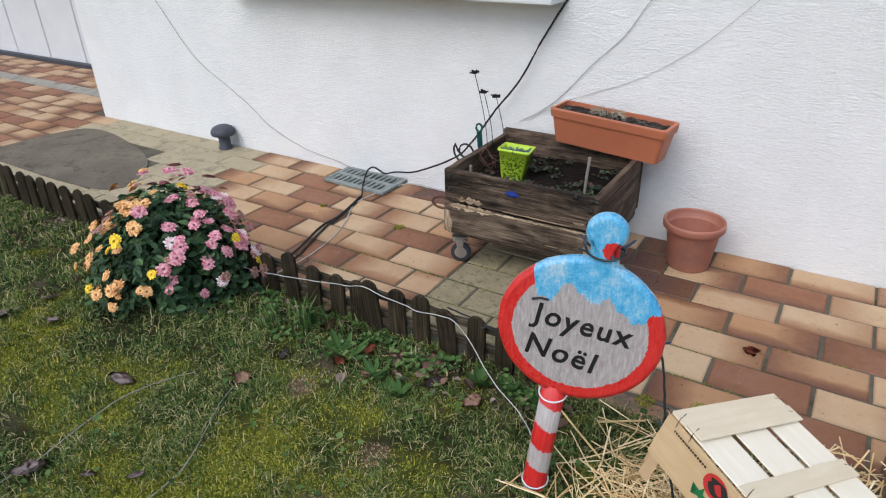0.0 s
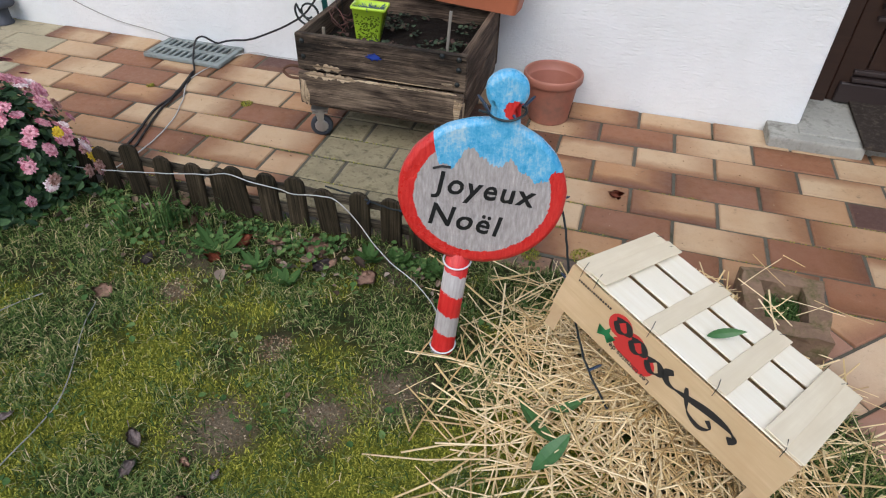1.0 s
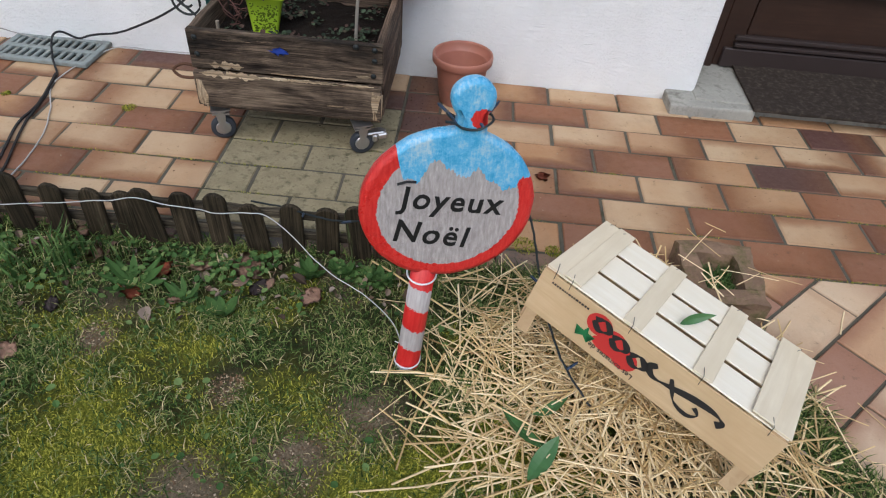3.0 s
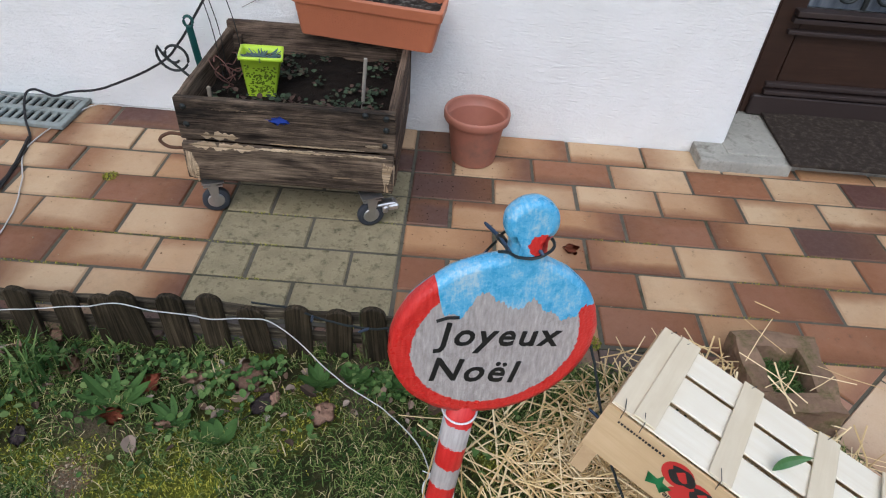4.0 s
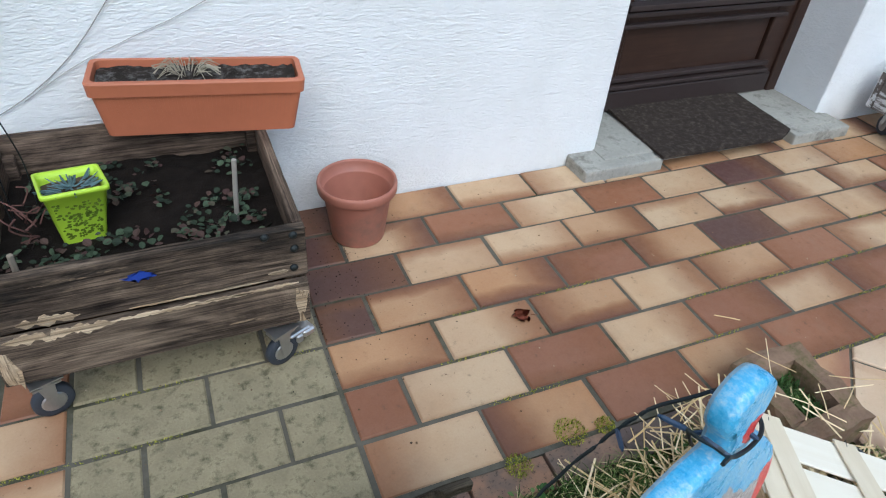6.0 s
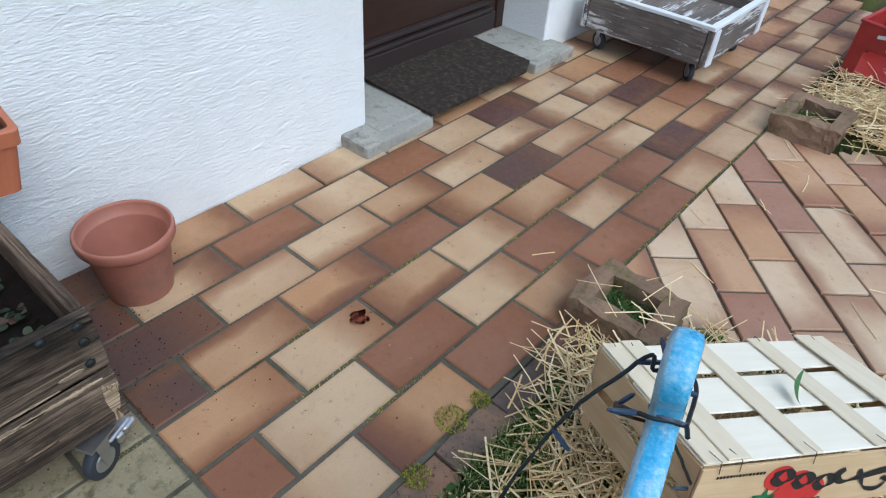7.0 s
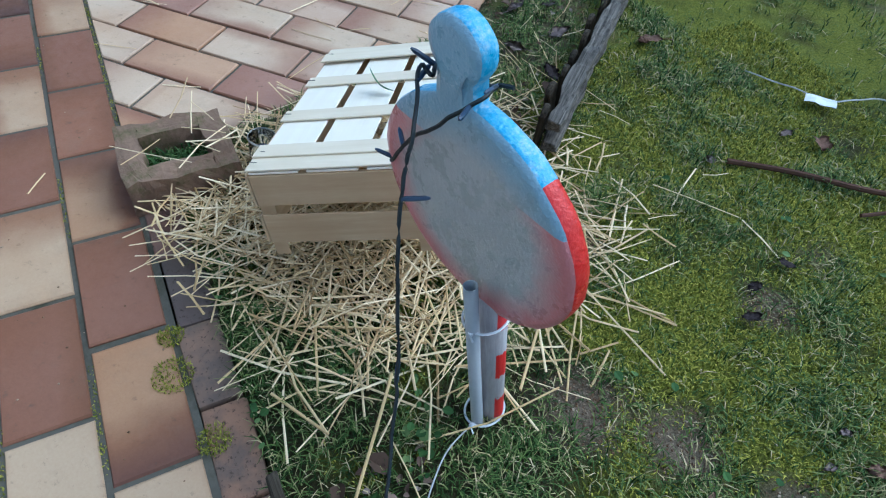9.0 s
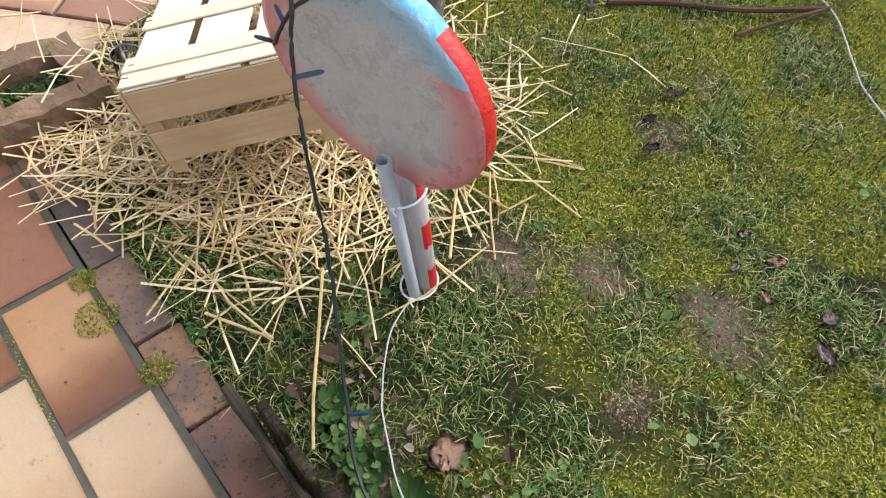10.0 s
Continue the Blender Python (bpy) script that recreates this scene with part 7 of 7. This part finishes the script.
def build_lawn_bits():
    def line(label, pts, rad, mat, name="wire"):
        t = thing(name, label, name)
        part("strand", tube([p + 0.004 * noise.noise_vector(p * 12) for p in glide(pts, 9)], rad, 5), mat, t)
    line("white lamp wire looped over the fence to the sign", [(-2.3, -0.36, 0.13), (-1.9, -0.365, 0.12), (-1.578, -0.365, 0.132), (-1.311, -0.365, 0.173), (-1.142, -0.365, 0.202), (-1.043, -0.365, 0.222), (-0.934, -0.372, 0.214), (-0.842, -0.372, 0.208), (-0.798, -0.37, 0.198), (-0.694, -0.37, 0.212), (-0.631, -0.37, 0.207), (-0.54, -0.39, 0.13), (-0.44, -0.43, 0.055), (-0.35, -0.475, 0.034), (-0.305, -0.504, 0.032), (-0.209, -0.598, 0.03), (-0.165, -0.7, 0.025)], 0.0017, M_WHITE_WIRE)
    line("thin grey wire lying in the lawn", [(-1.24, -0.88, 0.028), (-1.2, -0.98, 0.03), (-1.12, -1.13, 0.03), (-1.07, -1.26, 0.03), (-1.08, -1.5, 0.025)], 0.0018, M_THIN_WIRE)
    line("thin grey wire lying in the lawn", [(-1.42, -0.9, 0.028), (-1.5, -1.03, 0.03), (-1.53, -1.2, 0.03), (-1.5, -1.4, 0.028), (-1.51, -1.6, 0.025)], 0.0018, M_THIN_WIRE)
    line("pale wire lying across the lawn", [(0.62, -2.2, 0.025), (0.48, -2.28, 0.028), (0.36, -2.36, 0.028), (0.28, -2.55, 0.028), (0.02, -2.42, 0.03), (-0.2, -2.32, 0.03), (-0.42, -2.1, 0.03), (-0.62, -2.0, 0.028)], 0.0026, M_WHITE_WIRE)
    t = thing("branch", "fallen forked branch lying in the grass", "branch")
    bark = plain("branch_bark", (0.1, 0.055, 0.035), 0.8, var=0.5)
    part("limb", tube(glide([(0.26, -1.78, 0.03), (0.14, -1.93, 0.035), (-0.02, -2.1, 0.035), (-0.172, -2.323, 0.035)], 6), 0.009, 7, None), bark, t)
    part("side_twig", tube([(-0.172, -2.323, 0.036), (-0.12, -2.15, 0.034), (-0.07, -1.98, 0.03)], 0.006, 6), bark, t)
    for k, (x, y, z, turn, l) in enumerate(((0.165, -0.965, 0.085, 150, 0.15), (0.215, -1.03, 0.075, 55, 0.13), (0.235, -0.9, 0.1, 20, 0.1))):
        t = thing("laurel_leaf", "broad dark green laurel leaf lying in the straw", "leaf", pose(x, y, z, 18 - 14 * k, -8, turn), "laurel leaves in the straw")
        part("blade", leaf_blade(l, l * 0.36, 0.03), M_FRESH_LEAF, t)
    for pts in ([(-0.011, -0.57, 0.05), (-0.116, -0.489, 0.045), (-0.227, -0.402, 0.04), (-0.31, -0.345, 0.035)], [(0.055, -0.329, 0.035), (-0.075, -0.406, 0.03)], [(-0.015, -0.94, 0.05), (-0.149, -0.807, 0.035)]):
        t = thing("straw_stalk", "long pale straw stalk lying on the grass", "straw", None, "long straw stalks")
        part("stem", tube(glide(pts, 4), 0.0034, 6), M_STRAW, t)
    t = thing("paper", "small white paper scrap lying in the grass", "paper", pose(0.375, -2.31, 0.035, 4, 3, 35))
    bm = bmesh.new()
    bmesh.ops.create_grid(bm, x_segments=6, y_segments=4, size=0.5)
    bmesh.ops.scale(bm, vec=(0.1, 0.06, 1), verts=bm.verts)
    for v in bm.verts:
        v.co.z += 0.01 * noise.noise(v.co * 22)
    bmesh.ops.solidify(bm, geom=bm.faces[:], thickness=0.0012)
    part("sheet", bm, plain("white_paper", (0.75, 0.76, 0.78), 0.6, var=0.06, bumpy=0), t)
    rng = RNG
    # dirt below and beside the planter, crumbs over the patio
    n = 380
    x, y = rng.normal(-0.25, 0.14, n), rng.normal(0.62, 0.22, n)
    k = (y < 1.02) & (y > -0.1)
    crumbs("soil_crumbs", x[k], y[k], np.zeros(k.sum()), 0.001, 0.0032, "dark soil crumbs spilled on the tiles", rng, M_SOIL)
    x, y = rng.uniform(-2.2, 3.0, 420), rng.uniform(-0.15, 1.02, 420)
    crumbs("grit", x, y, np.zeros(420), 0.001, 0.004, "dry leaf crumbs and grit on the tiles", rng)
    # moss in the joints of the outer rows
    n = 9000
    row = rng.integers(0, 4, n)
    x, y = rng.uniform(-2.6, 3.2, n), (row - 1) * TH + rng.normal(0, 0.0035, n)
    m = (field(x, y, 3.0, 13.0) > 0.12) | ((row == 0) & (x > 0.98) & (x < 2.5))
    ob = blades("joint_moss", x[m], y[m], np.full(m.sum(), -0.004), rng.uniform(0.005, 0.011, m.sum()), rng.uniform(0.002, 0.004, m.sum()), rng.uniform(0, 1, m.sum()), M_MOSS, rng)
    tagged(ob, "moss growing in the tile joints", "moss", "", "stuff")
    for x, y, r in ((0.2, -0.155, 0.045), (0.3, -0.17, 0.03), (0.02, -0.2, 0.035), (-2.05, 0.52, 0.02), (-1.5, 0.5, 0.03)):
        nn = int(9000 * r)
        a, d = rng.uniform(0, math.tau, nn), np.sqrt(rng.uniform(0, 1, nn)) * r
        ob = blades("moss_clump", x + d * np.cos(a), y + d * np.sin(a), np.full(nn, 0.003), rng.uniform(0.004, 0.012, nn), rng.uniform(0.0015, 0.003, nn), rng.uniform(0, 1, nn), M_MOSS, rng)
        tagged(ob, "small moss clump on the tiles", "moss", "", "stuff")


build_grass()
build_weeds()
build_mums()
build_straw()
build_dead_leaves()
build_fences()
build_blocks()
build_jar()
build_litter()
build_far_things()
build_lawn_bits()


# ---------- paving, tile by tile ----------
def clip_poly(poly, a, b, c):
    """Keep the part of poly where a*x + b*y <= c."""
    out = []
    for p, q in zip(poly, poly[1:] + poly[:1]):
        dp, dq = a * p[0] + b * p[1] - c, a * q[0] + b * q[1] - c
        if dp <= 0:
            out.append(p)
        if dp * dq < 0:
            t = dp / (dp - dq)
            out.append((p[0] + t * (q[0] - p[0]), p[1] + t * (q[1] - p[1])))
    return out


def slab_mesh(poly, thick=0.03, bevel=0.004):
    """A flat piece with worn upper edges; its middle is the origin."""
    cx = sum(p[0] for p in poly) / len(poly)
    cy = sum(p[1] for p in poly) / len(poly)
    area = sum(p[0] * q[1] - q[0] * p[1] for p, q in zip(poly, poly[1:] + poly[:1]))
    if area < 0:
        poly = poly[::-1]
    me = bpy.data.meshes.new("tile")
    n = len(poly)
    ring = []
    for s, z in ((0, -thick), (0, -bevel), (1, 0.0)):
        for x, y in poly:
            d = Vector((x - cx, y - cy, 0))
            l = max(d.length, 1e-4)
            ring.append(((x - cx) - s * bevel * 1.4 * d.x / l, (y - cy) - s * bevel * 1.4 * d.y / l, z))
    faces = [[k * n + i, k * n + (i + 1) % n, (k + 1) * n + (i + 1) % n, (k + 1) * n + i] for k in range(2) for i in range(n)]
    faces.append([2 * n + i for i in range(n)])
    me.from_pydata(ring, [], faces)
    return me, cx, cy


TILE_MESHES = {}
# tiles of a marked tone: course, place along the course
DARK = {(1, 5), (3, -2), (3, 3), (3, 6), (4, -1), (5, -2), (5, 4), (6, -5), (6, -1)}
RED_ONES = {(0, 1), (0, 3), (0, 4), (1, -6), (1, -2), (1, 0), (1, 2), (1, 4), (2, 4), (3, -5), (3, 1), (4, 7), (5, 0), (5, 2), (4, -7), (2, -7)}
OCHRE_ONES = {(2, -1), (2, 3), (3, -1), (2, 1), (3, 0), (3, 2), (4, -4), (4, 2), (0, 0), (0, 2), (1, 6)}
CREAM_ONES = {(0, -1), (0, 5), (0, 6), (1, -5), (1, -4), (1, -1), (1, 1), (1, 3), (2, -6), (2, -5), (2, -4), (2, 0), (2, 2), (2, 5), (3, 4), (4, -5), (4, 0), (4, 1), (4, 3), (5, 1), (5, 3), (6, 1)}


def tone_of(cell):
    for cells, mat in ((DARK, M_TILE_DARK), (RED_ONES, M_TILE_RED), (OCHRE_ONES, M_TILE_OCHRE), (CREAM_ONES, M_TILE_CREAM)):
        if cell in cells:
            return mat
    return M_TILE




def lay(parent, name, poly, material, key=None, turn=0.0, at=None, lift=0.0):
    full = (key, material.name)
    if key and full in TILE_MESHES:
        me = TILE_MESHES[full]
        cx, cy = sum(p[0] for p in poly) / len(poly), sum(p[1] for p in poly) / len(poly)
    else:
        me, cx, cy = slab_mesh(poly)
        me.materials.append(material)
        if key:
            TILE_MESHES[full] = me
    ob = new(name, me)
    ob.parent = parent
    rnd = random.Random(hash((round(cx, 3), round(cy, 3))) % 100000)
    x, y = (cx, cy) if at is None else at
    ob.matrix_world = pose(x + rnd.uniform(-0.0015, 0.0015), y + rnd.uniform(-0.0015, 0.0015), lift + rnd.uniform(-0.002, 0.002),
                           rnd.uniform(-0.35, 0.35), rnd.uniform(-0.25, 0.25), math.degrees(turn) + rnd.uniform(-0.35, 0.35))
    return ob


def build_patio():
    bed = structure("patio", box((14.5, 1.35, 0.06), (-2.6, 0.49, -0.036)), M_MORTAR, "terracotta tiled patio along the white house wall", "patio")
    for row in range(0, 7):
        y0, y1 = (row - 1) * TH + JOINT / 2, row * TH - JOINT / 2
        if row == 6:
            y1 = WALL_Y - 0.004
        for k in range(-29, 14):
            x0 = (k + (0 if row % 2 == 0 else 0.5)) * TW
            x1 = x0 + TW
            spans = [(x0 + JOINT / 2, x1 - JOINT / 2)]
            for cut in (-3 * TW, -1 * TW):
                spans = [s for a, b in spans for s in ([(a, cut - JOINT / 2), (cut + JOINT / 2, b)] if a + 0.02 < cut < b - 0.02 else [(a, b)])]
            for a, b in spans:
                mid = (a + b) / 2
                if b < -9.3 or a > 4.6:
                    continue
                paver = -3 * TW < mid < -1 * TW and row < 5
                pale = -4.7 < mid < -2.88 + 0.1 * (row % 2) 
                if -4.75 < mid < -3.6 and 0.02 < (y0 + y1) / 2 < 0.7:
                    continue
                if pale:
                    a, b = a - 0.0045, b + 0.0045
                lo, hi = (y0 - 0.0045, y1 + 0.0045) if pale and row < 6 else (y0, y1)
                mat = M_PAVER if paver else M_PAVER_PALE if pale else tone_of((row, k))
                key = ("full", row == 6) if abs(b - a - TW + JOINT) < 0.002 else None
                lay(bed, "paver" if paver or pale else "tile", [(a, lo), (b, lo), (b, hi), (a, hi)], mat, key)
    for g, poly, mat in lay_later:
        lay(g, "tile", poly, mat)
    patch = bmesh.new()
    outline = [(-4.9, 0.0), (-3.45, 0.02), (-3.5, 0.4), (-4.0, 0.66), (-4.75, 0.74)]
    vs = [patch.verts.new((p.x, p.y, 0.004 + 0.002 * noise.noise(p * 3))) for p in glide([(x, y, 0) for x, y in outline + outline[:1]], 6)[:-1]]
    bmesh.ops.extrude_face_region(patch, geom=[patch.faces.new(vs)])
    low = [v for v in patch.verts if v not in vs]
    bmesh.ops.translate(patch, vec=(0, 0, -0.03), verts=vs)
    tagged(part("screed_patch", patch, M_ASPHALT, bed), "dark grey screed patch in the paving")


def build_path():
    bed_bm = bmesh.new()
    top = [bed_bm.verts.new((x, y, -0.009)) for x, y in PATH_EDGE]
    low = [bed_bm.verts.new((x, y, -0.07)) for x, y in PATH_EDGE]
    bed_bm.faces.new(top)
    for i in range(len(top)):
        j = (i + 1) % len(top)
        bed_bm.faces.new((top[i], low[i], low[j], top[j]))
    bmesh.ops.recalc_face_normals(bed_bm, faces=bed_bm.faces)
    bed = structure("path", bed_bm, M_MORTAR, "diagonally laid terracotta garden path", "path")
    d, e = (math.cos(PATH_DIR), math.sin(PATH_DIR)), (math.sin(PATH_DIR), -math.cos(PATH_DIR))
    ox, oy = 1.663, -0.492
    n = len(PATH_EDGE)
    hull = [(0.95, -0.182), (2.42, -0.182), (6.3, -4.9), (4.9, -5.0), (1.29, -1.46), (0.95, -0.6)]
    for row in range(-12, 30):
        for k in range(-14, 12):
            u0 = (k - (0.5 if row % 2 else 0)) * TW
            v0 = row * 0.1755
            quad = []
            for u, v in ((u0 + 0.005, v0 + 0.005), (u0 + TW - 0.005, v0 + 0.005), (u0 + TW - 0.005, v0 + 0.17), (u0 + 0.005, v0 + 0.17)):
                quad.append((ox + u * d[0] + v * e[0], oy + u * d[1] + v * e[1]))
            cx, cy = sum(p[0] for p in quad) / 4, sum(p[1] for p in quad) / 4
            if not (-4.2 < cy and cx < 5.2):
                continue
            poly = quad
            for (ax, ay), (bx, by) in zip(hull, hull[1:] + hull[:1]):
                nx, ny = ay - by, bx - ax
                poly = clip_poly(poly, nx, ny, nx * ax + ny * ay) if poly else poly
            if len(poly) < 3:
                continue
            area = abs(sum(p[0] * q[1] - q[0] * p[1] for p, q in zip(poly, poly[1:] + poly[:1]))) / 2
            if area < 0.002:
                continue
            # each piece keeps its long side along its own x
            c, s = math.cos(PATH_DIR), math.sin(PATH_DIR)
            turned = [(c * x + s * y, -s * x + c * y) for x, y in poly]
            mx, my = sum(p[0] for p in poly) / len(poly), sum(p[1] for p in poly) / len(poly)
            lay(bed, "tile", turned, M_TILE_PALE, "diag" if area > 0.0545 else None, PATH_DIR, (mx, my))


def build_edging():
    edge = thing("edging", "dark weathered brick edging along the patio front", "edging", None, "", "structure")
    x, rnd = -3.2, random.Random(4)
    while x < 0.68:
        l = 0.215
        bm = box((l, 0.095, 0.07), (0, 0, 0), 0.006, 2)
        rough_up(bm, 0.006, 14, x)
        ob = part("brick", bm, M_EDGE, edge)
        ob.matrix_world = pose(x + l / 2, -0.23 + rnd.uniform(-0.004, 0.004), -0.037 + rnd.uniform(-0.004, 0.003), rnd.uniform(-2, 2), rnd.uniform(-2, 2), rnd.uniform(-1.5, 1.5))
        x += l + 0.005


build_patio()
build_path()
build_edging()
